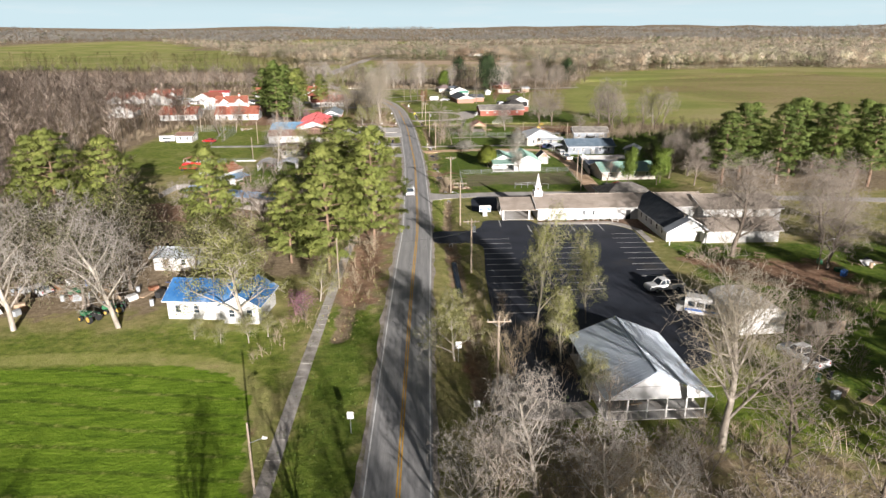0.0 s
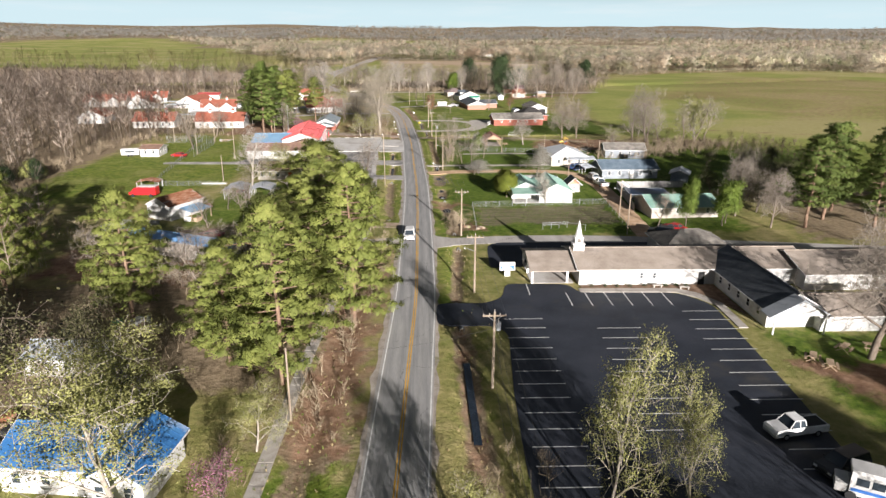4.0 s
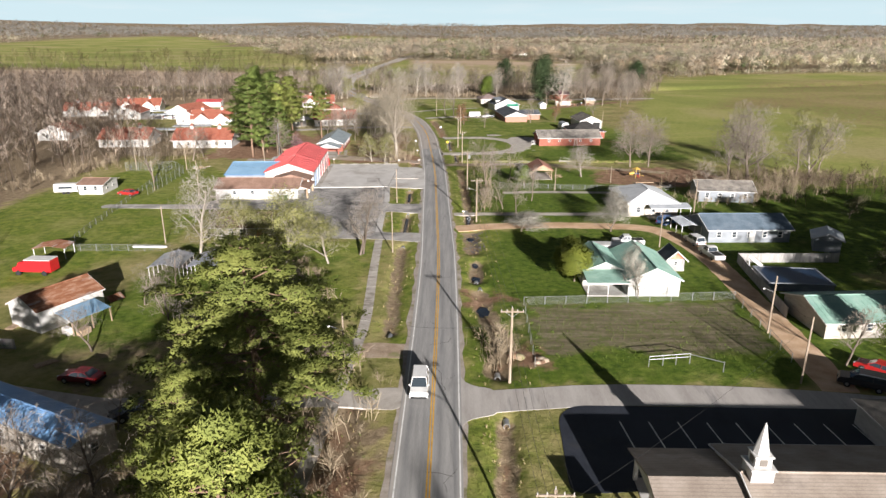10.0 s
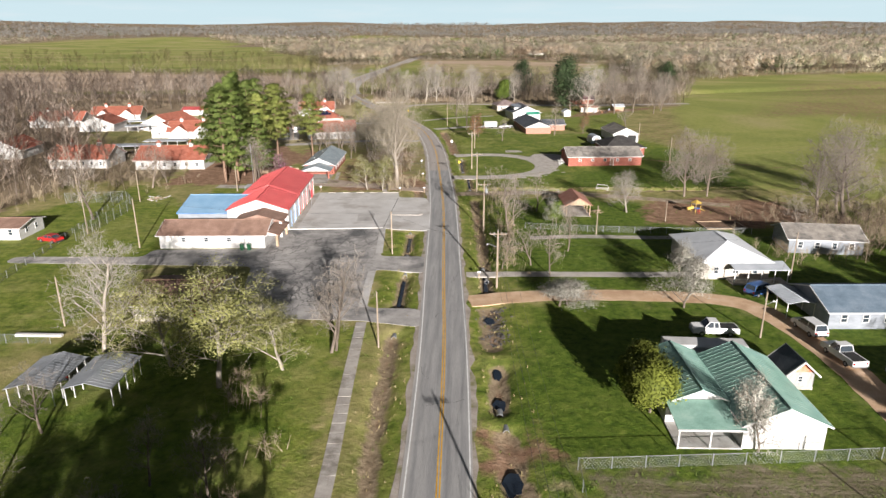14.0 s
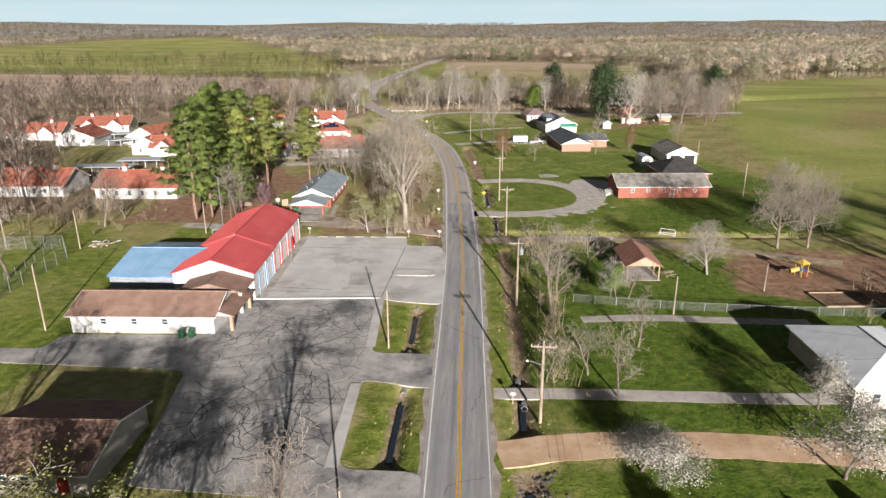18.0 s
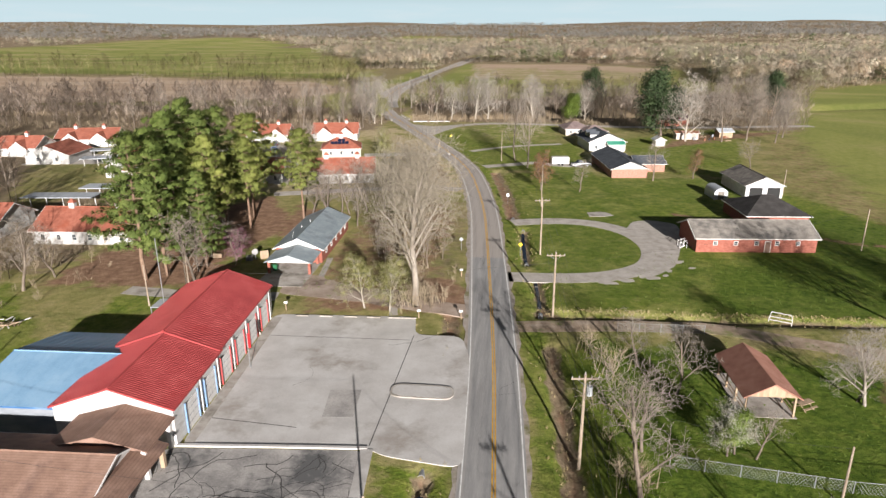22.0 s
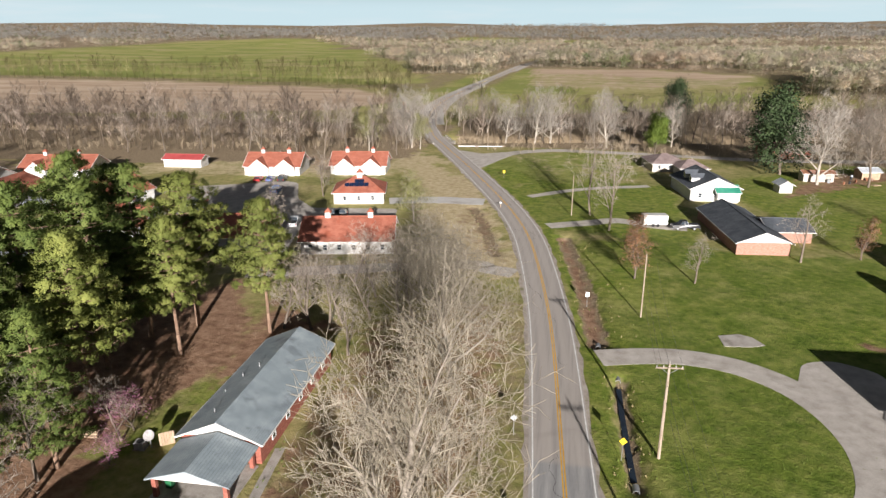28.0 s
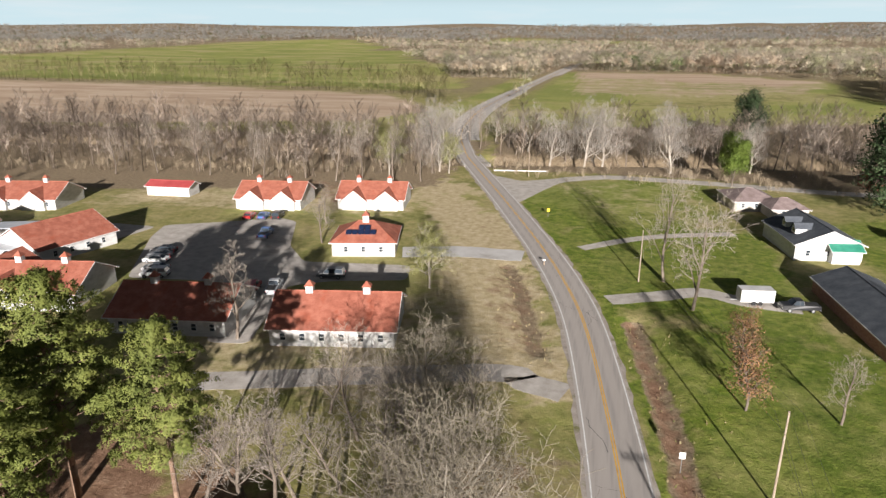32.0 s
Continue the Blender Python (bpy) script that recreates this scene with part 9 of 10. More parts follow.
cracks("crack_net", [(-33.0, 246.2), (-14.4, 247.6), (-13, 233), (-12.8, 222), (-12, 208), (-29, 207), (-31, 216), (-33, 236)], 0.0465, 190, 4, old_lot, 0.035)
cracks("crack_net", [(-31.5, 248.5), (-33.2, 276), (-15, 277.5), (-7.5, 271), (-6.2, 249)], 0.0745, 3, 5, fire_lot, 0.02)
rp = [tuple(p) for p in near_road(60, 460)[::6, :2] + normals(near_road(60, 460)[::6]) * 2.6]
cracks("crack_net", rp + [tuple(p) for p in (near_road(60, 460)[::6, :2] - normals(near_road(60, 460)[::6]) * 2.6)[::-1]], 0.0545, 420, 6, road, 0.02)

# the flats: office panels and covered parking
pv = root("solar_array", -57.8, 399.9, 0, 14, "dark blue solar panels on the red roof", "solar panels")
for i in range(5):
    for j in range(2):
        if j == 1 and i not in (2, 3):
            continue
        u, v = -2.6 + i * 1.15, -3.6 + j * 1.25
        zz = 2.9 + (5.5 + v) * 0.473 + 0.1 - 1.75 + 2.3
        part("panel", Geo().slab([(u, v, zz), (u + 1.05, v, zz), (u + 1.05, v + 1.15, zz + 0.54), (u, v + 1.15, zz + 0.54)], 0.05), M_SOLAR, pv)
cup = root("roof_cupola", -57.6, 401.8, 5.2, 14, "white cupola on the office roof", "cupola")
part("drum", Geo().box(-0.6, 0.6, -0.6, 0.6, 0, 1.5), M_WHITE, cup)
part("cap", Geo().add([(-0.8, -0.8, 1.5), (0.8, -0.8, 1.5), (0.8, 0.8, 1.5), (-0.8, 0.8, 1.5), (0, 0, 2.4)], [(0, 1, 4), (1, 2, 4), (2, 3, 4), (3, 0, 4), (3, 2, 1, 0)]), M_ORANGEROOF, cup)
for x, y, yaw, l in ((-126, 392.5, 20, 20), (-122, 378, 20, 16), (-104, 331, 6, 16), (-98, 341, 6, 14)):
    cp = root("covered_parking", x, y, 0, yaw, "flat white roof over parking bays", "carport", "covered parking")
    part("roof", Geo().box(-l / 2, l / 2, -2.6, 2.6, 2.4, 2.55), M_METALROOF, cp)
    for k in range(5):
        part("post", Geo().box(-l / 2 + 0.5 + k * (l - 1) / 4 - 0.07, -l / 2 + 0.5 + k * (l - 1) / 4 + 0.07, -0.07, 0.07, 0, 2.4), M_TRIM, cp)

# ---------------------------------------------------------------- playground
M_SHELTERROOF = noisy("red_brown_shingles", [(0.26, 0.12, 0.085), (0.34, 0.165, 0.12), (0.41, 0.22, 0.165)], 1.5, 0.12, 0.9, 0.3, courses=0.085)
sh = root("picnic_shelter", 25.2, 262.7, 0, 2, "open timber shelter under a red-brown shingle roof", "shelter")
g = Geo()
for s in (-1, 1):
    g.slab([(s * 2.9, -4.7, 2.35), (s * 2.9, 4.7, 2.35), (0, 4.7, 3.95), (0, -4.7, 3.95)], 0.12)
part("roof", g, M_SHELTERROOF, sh)
for yy in (-4.4, 4.3):
    part("gable", Geo().prism([(-2.6, 2.35), (2.6, 2.35), (0, 3.8)], "y", yy, yy + 0.08), M_WOOD, sh)
for yy in (-4.2, -1.4, 1.4, 4.2):
    for s in (-1, 1):
        part("post", Geo().box(s * 2.4 - 0.09, s * 2.4 + 0.09, yy - 0.09, yy + 0.09, -0.1, 2.5), M_WOOD, sh)
for s in (-1, 1):
    part("rail", Geo().box(s * 2.4 - 0.04, s * 2.4 + 0.04, -4.2, 4.2, 0.85, 0.95), M_WOOD, sh)
    part("rail", Geo().box(s * 2.4 - 0.04, s * 2.4 + 0.04, -4.2, 4.2, 0.4, 0.5), M_WOOD, sh)
part("floor_slab", Geo().box(-2.7, 2.7, -4.5, 4.5, -0.1, 0.06), M_WALK, sh)


def climbing_frame(x, y):
    ob = root("climbing_frame", x, y, 0, 25, "yellow and red playground climbing frame with a slide", "climbing frame")
    ob.scale = (0.8, 0.8, 0.8)
    for px in (-0.8, 0.8):
        for py in (-0.8, 0.8):
            part("post", Geo().beam((px, py, 0), (px, py, 2.8), 0.07, n=6), M_YELLOW, ob)
    part("deck", Geo().box(-0.85, 0.85, -0.85, 0.85, 1.2, 1.28), M_BLUEPL, ob)
    part("roof", Geo().add([(-1.1, -1.1, 2.7), (1.1, -1.1, 2.7), (1.1, 1.1, 2.7), (-1.1, 1.1, 2.7), (0, 0, 3.5)], [(0, 1, 4), (1, 2, 4), (2, 3, 4), (3, 0, 4), (3, 2, 1, 0)]), M_YELLOW, ob)
    part("slide", Geo().slab([(0.85, -0.4, 1.25), (0.85, 0.4, 1.25), (3.0, 0.4, 0.25), (3.0, -0.4, 0.25)], 0.08), M_YELLOW, ob)
    part("tube", Geo().beam((-0.9, 0, 1.6), (-2.6, 0.4, 1.2), 0.45, n=10), M_YELLOW, ob)
    part("ladder", Geo().beam((-0.3, -0.9, 1.2), (-0.3, -1.5, 0), 0.04, n=5).beam((0.3, -0.9, 1.2), (0.3, -1.5, 0), 0.04, n=5).beam((-0.3, -1.2, 0.6), (0.3, -1.2, 0.6), 0.03, n=5), M_RED, ob)


climbing_frame(50.6, 262.0)
sb = root("sand_box", 52.5, 252.2, 0, 5, "timber-edged play box of brown mulch", "sand box")
part("edging", Geo().box(-4, 4, -2.6, -2.4, 0, 0.25).box(-4, 4, 2.4, 2.6, 0, 0.25).box(-4.1, -3.9, -2.4, 2.4, 0, 0.25).box(3.9, 4.1, -2.4, 2.4, 0, 0.25), M_WOOD, sb)
part("mulch", Geo().box(-3.9, 3.9, -2.4, 2.4, 0, 0.12), M_MULCH, sb)
tb = root("picnic_table", 29.6, 260.5, 0, 30, "wooden picnic table by the shelter", "table")
part("tabletop", Geo().box(-0.9, 0.9, -0.38, 0.38, 0.72, 0.77), M_WOOD, tb)
for s in (-1, 1):
    part("seat", Geo().box(-0.9, 0.9, s * 0.75 - 0.13, s * 0.75 + 0.13, 0.42, 0.47), M_WOOD, tb)
    part("leg", Geo().beam((s * 0.6, -0.7, 0), (s * 0.6, 0.3, 0.72), 0.05, n=4), M_WOOD, tb)
    part("leg", Geo().beam((s * 0.6, 0.7, 0), (s * 0.6, -0.3, 0.72), 0.05, n=4), M_WOOD, tb)
rk = root("boat_rack", 35.0, 282.4, 0, -25, "pale metal rack lying by the drive", "rack")
for a, b in (((-1.4, -0.6, 0.4), (1.4, -0.6, 0.4)), ((-1.4, 0.6, 0.4), (1.4, 0.6, 0.4)), ((-1.4, -0.6, 0.4), (-1.2, 0, 1.3)), ((1.4, 0.6, 0.4), (1.2, 0, 1.3)), ((-1.2, 0, 1.3), (1.2, 0, 1.3)), ((-1.4, -0.6, 0), (-1.4, -0.6, 0.4)), ((1.4, 0.6, 0), (1.4, 0.6, 0.4)), ((-1.4, 0.6, 0), (-1.4, 0.6, 0.4)), ((1.4, -0.6, 0), (1.4, -0.6, 0.4))):
    part("bar", Geo().beam(a, b, 0.05, n=5), M_TRIM, rk)

# ---------------------------------------------------------------- houses: porches, sheds, steps
ca = carport("house_carport", 46.6, 211.0, 2, 3.6, 6.0, 2.2, 0.4, M_METALROOF, "open carport beside the blue house", 3)
pc = root("front_porch", 46.6, 221.4, 0, 2, "open front porch with white posts", "porch")
part("roof", Geo().slab([(-4.2, -1.4, 2.45), (4.2, -1.4, 2.45), (4.2, 1.4, 2.95), (-4.2, 1.4, 2.95)], 0.1), M_METALROOF, pc)
for k in range(5):
    part("post", Geo().box(-4 + k * 2 - 0.06, -4 + k * 2 + 0.06, -1.2, -1.08, 0, 2.45), M_TRIM, pc)
part("railing", Geo().box(-4, 2, -1.16, -1.1, 0.8, 0.88), M_TRIM, pc)
part("deck", Geo().box(-4.2, 4.2, -1.3, 1.3, 0, 0.25), M_WALK, pc)
lt = root("tin_lean_to", -47.2, 168.2, 0, -27, "blue tin lean-to beside the rusty shed", "lean-to")
part("roof", Geo().slab([(0.4, -3, 2.6), (3.6, -3, 2.0), (3.6, 2.5, 2.0), (0.4, 2.5, 2.6)], 0.06), M_BLUEROOF, lt)
for p in ((3.5, -2.9), (3.5, 2.4), (3.5, -0.2)):
    part("post", Geo().box(p[0] - 0.06, p[0] + 0.06, p[1] - 0.06, p[1] + 0.06, 0, 2.0), M_WOOD, lt)
part("freezer", Geo().box(1.6, 2.8, -3.2, -2.5, 0, 0.9), M_TRIM, lt, "white chest freezer")
carport("open_shed", -65.6, 194.4, 4, 5.0, 3.4, 2.0, 0.5, M_RUSTROOF, "low open shed under a rusty roof", 2)
wt = root("camper_trailer", -89.4, 240.0, 0, 10, "white camper beside the small house", "camper")
part("body", Geo().prism([(-1.1, 0.5), (1.1, 0.5), (1.1, 2.0), (0.8, 2.4), (-0.8, 2.4), (-1.1, 2.0)], "x", -2.6, 2.6), M_WHITE, wt)
part("window", Geo().box(-1.5, 1.5, -1.13, -1.1, 1.3, 1.8), M_GLASS, wt)
for s in (-1, 1):
    part("tyre", Geo().beam((s * 0.5, -0.95, 0.35), (s * 0.5, -1.15, 0.35), 0.35, n=12), M_RUBBER, wt)
dm = root("round_roofed_shed", 46.2, 355.2, 0, 6, "grey round-roofed metal shed beside the barn", "shed")
prof = [(-1.6, 0), (1.6, 0), (1.6, 1.4)] + [(1.6 * math.cos(a), 1.4 + 1.3 * math.sin(a)) for a in [k * math.pi / 10 for k in range(1, 10)]] + [(-1.6, 1.4)]
part("shell", Geo().prism(prof, "y", -3, 3), M_METALROOF, dm)
part("door", Geo().box(-0.7, 0.7, -3.05, -3.0, 0, 1.9), M_OLDROOF, dm)
stp = root("white_steps", 30.0, 314.9, 0, 4, "white wooden steps with rails at the house end", "steps")
for k in range(3):
    part("tread", Geo().box(-1.2 + k * 0.3, -0.9 + k * 0.3, -0.7, 0.7, 0.17 * k, 0.17 * k + 0.17), M_TRIM, stp)
for s in (-1, 1):
    part("rail", Geo().beam((-1.2, s * 0.7, 1.0), (0, s * 0.7, 1.4), 0.05, n=4), M_TRIM, stp)
    for u in (-1.2, -0.6, 0):
        part("baluster", Geo().beam((u, s * 0.7, 0), (u, s * 0.7, 1.2), 0.04, n=4), M_TRIM, stp)
tagged(part("concrete_pad", Geo().slab([(14.6, 334.0, 0.04), (18.0, 334.4, 0.04), (19.9, 335.3, 0.04), (18.8, 337.4, 0.04), (17.2, 338.2, 0.04), (14.4, 337.2, 0.04)], 0.1), M_WALK), "small concrete pad in the lawn", "slab", kind="structure")
house("garden_store", 47.2, 430, 8, 3.2, 3.6, 2.2, 0.9, M_WHITE, M_METALROOF, "small white garden store", ridge="y", category="shed")
house("purple_roofed_house", 62, 486, 8, 14, 9, 2.6, 1.6, M_BRICK, plain("plum_roof", (0.12, 0.03, 0.05)), "low house under a plum-coloured roof among trees")
house("field_shed", 75, 452, 10, 5, 4, 2.2, 0.8, M_WOOD, M_METALROOF, "small tan shed at the field edge", category="shed")
house("old_caravan_house", 60, 446, 5, 8, 3.4, 2.3, 0.5, M_CREAM, M_RUSTROOF, "old tan caravan at the field edge")
house("far_farmhouse", -120, 1290, 10, 18, 10, 3.2, 2.5, M_WHITE, M_METALROOF, "white farmhouse far beyond the fields")
house("far_farm_shed", 120, 1310, 0, 26, 10, 3.2, 1.5, M_WHITE, M_METALROOF, "long white farm shed far beyond the fields", category="barn")
house("porch_wing", 30.4, 417.0, 9, 5.0, 5.0, 2.6, 1.2, M_WHITE, M_TEALROOF, "low green-roofed side wing")

# ---------------------------------------------------------------- signs, boxes and small yard things
def post_sign(x, y, h, size, mat, yaw, label, diamond=False):
    ob = root("road_sign", x, y, 0, yaw, label, "road sign")
    part("post", Geo().beam((0, 0, -0.2), (0, 0, h), 0.035, n=5), M_STEEL, ob)
    s = size / 2
    pts = [(0, -s * 1.3), (s * 1.3, 0), (0, s * 1.3), (-s * 1.3, 0)] if diamond else [(-s, -s * 1.2), (s, -s * 1.2), (s, s * 1.2), (-s, s * 1.2)]
    part("plate", Geo().prism([(u, h - s + v) for u, v in pts], "y", -0.06, -0.04), mat, ob)


post_sign(0.0, 306.9, 2.3, 0.62, M_SIGNYELLOW, 0, "yellow diamond road sign on a post", True)
post_sign(-25.4, 433.2, 2.1, 0.6, M_SIGNYELLOW, 20, "yellow road sign at the street corner")
post_sign(-3.0, 344.3, 2.1, 0.6, M_SIGNWHITE, 10, "white road sign on a post")
post_sign(-10.6, 308.8, 2.3, 0.62, M_CAN, 190, "grey back of a diamond road sign", True)
post_sign(4.6, 68, 2.4, 0.7, M_SIGNWHITE, 0, "white road sign beside the ditch")
post_sign(5.6, 55.5, 2.2, 0.6, M_SIGNWHITE, 0, "white road sign in the verge")
post_sign(-6.6, 54, 2.2, 0.6, M_SIGNWHITE, 180, "small white road sign in the verge")
for x, y in ((-8.0, 279.0), (-13.8, 278.6), (-33.0, 279.4), (-9.4, 295.4), (4.2, 221.5), (-22.5, 400)):
    mb = root("mail_box", x, y, 0, 0, "white mail box on a post", "mail box", "mail boxes")
    part("post", Geo().box(-0.05, 0.05, -0.05, 0.05, -0.1, 1.0), M_WOOD, mb)
    part("box", Geo().prism([(-0.12, 1.0), (0.12, 1.0), (0.12, 1.18), (0.06, 1.26), (-0.06, 1.26), (-0.12, 1.18)], "x", -0.25, 0.25), M_TRIM, mb)
for x, y, yaw in ((7.5, 146.4, 0), (7.2, 155.6, 0), (5.9, 121.0, 0), (6.2, 113.4, 0), (5.4, 221.6, 0), (4.9, 226.4, 0), (3.6, 274.5, 0), (2.9, 282.0, 0), (2.2, 297.5, 0), (1.1, 303, 0), (0.5, 323, 0), (-1.6, 331.6, 0), (-7.2, 208.8, 0), (-7.5, 223.6, 0), (-8.0, 232.4, 0), (-8.6, 246, 0), (-6.9, 201.6, 0), (-5.8, 165.4, 0), (6.2, 181.6, 0), (5.7, 184.4, 0)):
    cv = root("culvert_pipe", x, y, -0.45, yaw, "end of a corrugated culvert pipe in the ditch", "culvert pipe", "culvert pipes")
    ring = Geo()
    n = 14
    ring.add([(r_ * math.cos(k * math.tau / n), yy, r_ * math.sin(k * math.tau / n)) for r_, yy in ((0.34, -0.5), (0.34, 0.5), (0.29, 0.5), (0.29, -0.5)) for k in range(n)],
             [(q * n + k, q * n + (k + 1) % n, (q + 1) % 4 * n + (k + 1) % n, (q + 1) % 4 * n + k) for q in range(4) for k in range(n)])
    part("pipe", ring, M_STEEL, cv)
for pts, half in (([(1.0, 304), (0.6, 314), (0.5, 321)], 0.3), ([(2.9, 284.5), (2.7, 290), (2.5, 295)], 0.26), ([(-7.3, 211), (-7.4, 221)], 0.28), ([(-8.1, 235), (-8.3, 243)], 0.28), ([(6.3, 88), (6.2, 104)], 0.4), ([(5.2, 217), (5.2, 224)], 0.3)):
    tagged(part("ditch_water", ribbon(smooth_line(pts, 1.0), -half, half, -0.42), M_WATER), "standing dark water in the ditch", "water", kind="structure")
pr_ = random.Random(8)
for x, y, w, d, z in ((5.8, 192.4, 0.6, 1.3, -0.4), (5.8, 186.0, 0.7, 1.1, -0.4), (6.4, 173.6, 0.9, 1.7, -0.42), (5.4, 206.6, 0.7, 1.2, -0.35), (7.8, 163.6, 0.7, 2.4, -0.42)):
    pd = part("puddle", Geo().slab([(x + w * math.cos(k * math.tau / 14) * pr_.uniform(0.75, 1.2), y + d * math.sin(k * math.tau / 14) * pr_.uniform(0.75, 1.2), z) for k in range(14)], 0.05), M_WATER)
    tagged(pd, "dark puddle of standing water in the ditch", "water", kind="structure")
wp = root("brush_pile", -68.6, 269.4, 0, 0, "heap of pale boards and branches on the lawn", "brush pile")
rr_ = random.Random(3)
for k in range(26):
    a = rr_.uniform(0, 6.28)
    p = Vector((rr_.gauss(0, 1.0), rr_.gauss(0, 0.6), 0.1 + rr_.random() * 0.6))
    part("board", Geo().beam(p, p + Vector((math.cos(a), math.sin(a), rr_.gauss(0, 0.15))) * rr_.uniform(0.8, 1.8), 0.08, n=4), M_WOOD if k % 3 else M_TRIM, wp)


heap_r = np.random.default_rng(17)
hp = root("dirt_heap", 11.6, 158.9, 0, 0, "low heap of bare soil and roots beside the pole", "dirt heap")
for k in range(7):
    px_, py_, rr_k = heap_r.normal(0, 0.9), heap_r.normal(0, 0.5), heap_r.uniform(0.4, 0.9)
    gh = Geo()
    ringv = [(px_ + rr_k * q * math.cos(a_ * math.tau / 9) * heap_r.uniform(0.8, 1.2), py_ + rr_k * q * math.sin(a_ * math.tau / 9) * heap_r.uniform(0.8, 1.2), zz_ * rr_k) for q, zz_ in ((1.0, -0.1), (0.7, 0.28), (0.3, 0.48)) for a_ in range(9)]
    gh.add(ringv, [(i * 9 + a_, i * 9 + (a_ + 1) % 9, (i + 1) * 9 + (a_ + 1) % 9, (i + 1) * 9 + a_) for i in range(2) for a_ in range(9)] + [tuple(range(18, 27))])
    part("soil_lump", gh, M_MULCH if k % 2 else M_TRACK, hp, smooth=True)


def junk(x0, x1, y0, y1, n, seed):
    """Yard clutter: drums, boxes, sheets of tin, tyres, each its own thing."""
    r_ = random.Random(seed)
    mats = [M_TRIM, M_BLUEPL, M_RUSTROOF, M_CAN, M_WOOD, M_GREENPL, M_METALROOF, M_WHITE, M_DARK]
    for k in range(n):
        x, y, m = r_.uniform(x0, x1), r_.uniform(y0, y1), r_.choice(mats)
        t = r_.random()
        if t < 0.3:
            d_ = root("oil_drum", x, y, 0, 0, "old drum standing in the yard", "drum", "yard clutter")
            part("shell", Geo().beam((0, 0, 0), (0, 0, 0.88), 0.29, n=12), m, d_)
            part("hoop", Geo().beam((0, 0, 0.42), (0, 0, 0.46), 0.31, n=12), m, d_)
        elif t < 0.6:
            d_ = root("storage_crate", x, y, 0, r_.uniform(0, 90), "storage crate standing in the yard", "crate", "yard clutter")
            w, h = r_.uniform(0.4, 1.0), r_.uniform(0.4, 1.0)
            part("box", Geo().box(-w, w, -w * 0.6, w * 0.6, 0, h), m, d_)
            part("lid", Geo().box(-w - 0.03, w + 0.03, -w * 0.6 - 0.03, w * 0.6 + 0.03, h, h + 0.06), m, d_)
        elif t < 0.8:
            d_ = root("tin_sheet", x, y, 0, r_.uniform(0, 180), "sheet of tin leaning on a prop", "tin sheet", "yard clutter")
            part("sheet", Geo().slab([(-1.1, -0.6, 0.1), (1.1, -0.6, 0.1), (1.1, 0.5, 0.7), (-1.1, 0.5, 0.7)], 0.03), m, d_)
            part("prop", Geo().beam((0, 0.45, 0), (0, 0.45, 0.66), 0.05, n=4), M_WOOD, d_)
        else:
            d_ = root("timber_stack", x, y, 0, r_.uniform(0, 180), "small stack of timber in the yard", "timber stack", "yard clutter")
            for j in range(5):
                part("plank", Geo().box(-1.2, 1.2 - 0.1 * j, -0.5 + 0.22 * j, -0.32 + 0.22 * j, 0, 0.15), M_WOOD, d_)


junk(-60, -37, 84, 96, 34, 1)
junk(-52, -34, 106, 116, 16, 2)
junk(-58, -44, 156, 176, 12, 3)
junk(42, 47, 57, 64, 6, 4)
junk(60, 76, 440, 452, 12, 5)
junk(66, 76, 88, 100, 8, 6)


def tractor(x, y, yaw):
    ob = root("farm_tractor", x, y, 0, yaw, "small green tractor with yellow wheels", "tractor")
    part("bonnet", Geo().box(-0.35, 0.35, 0.1, 1.7, 0.7, 1.25), M_GREENPL, ob)
    part("seat", Geo().box(-0.3, 0.3, -0.8, -0.3, 0.9, 1.3), M_DARK, ob)
    part("mudguard", Geo().box(-0.75, -0.5, -1.0, 0.1, 1.1, 1.2).box(0.5, 0.75, -1.0, 0.1, 1.1, 1.2), M_GREENPL, ob)
    for s in (-1, 1):
        for v, r_ in ((-0.5, 0.62), (1.3, 0.36)):
            w_ = part("tyre", Geo().beam((s * 0.5, v, r_), (s * 0.82, v, r_), r_, n=14), M_RUBBER, ob)
            part("rim", Geo().beam((s * 0.8, v, r_), (s * 0.85, v, r_), r_ * 0.6, n=10), M_YELLOW, w_)


tractor(-43.6, 81.6, 60)
tractor(-41.5, 84.5, 100)

# round yellow-green conifer and other garden bushes
def big_bush(x, y, r, h, seed, mat, label):
    rg = np.random.default_rng(seed)
    n = 170
    c = rg.normal(0, 1, (n, 3))
    c /= np.linalg.norm(c, axis=1)[:, None]
    c[:, 2] = np.abs(c[:, 2]) * 1.2 - 0.45
    c = c * (r * 0.82, r * 0.82, h * 0.5) * rg.uniform(0.75, 1.05, (n, 1)) + (0, 0, h * 0.5)
    vs, fs = leaf_arrays(rg, [tuple(p) for p in c], 70, 0.13, r * 0.13)
    vs, fs, out = round_off(vs, fs, np.array((0, 0, h * 0.4)))
    ob = root("garden_bush", x, y, 0, 0, label, "bush")
    part("trunk", Geo().beam((0, 0, -0.2), (0, 0, h * 0.6), 0.16, 0.08, 7), M_BARK, ob)
    part("foliage", fast_mesh("foliage", vs, fs, mat, rounded=out), None, ob)


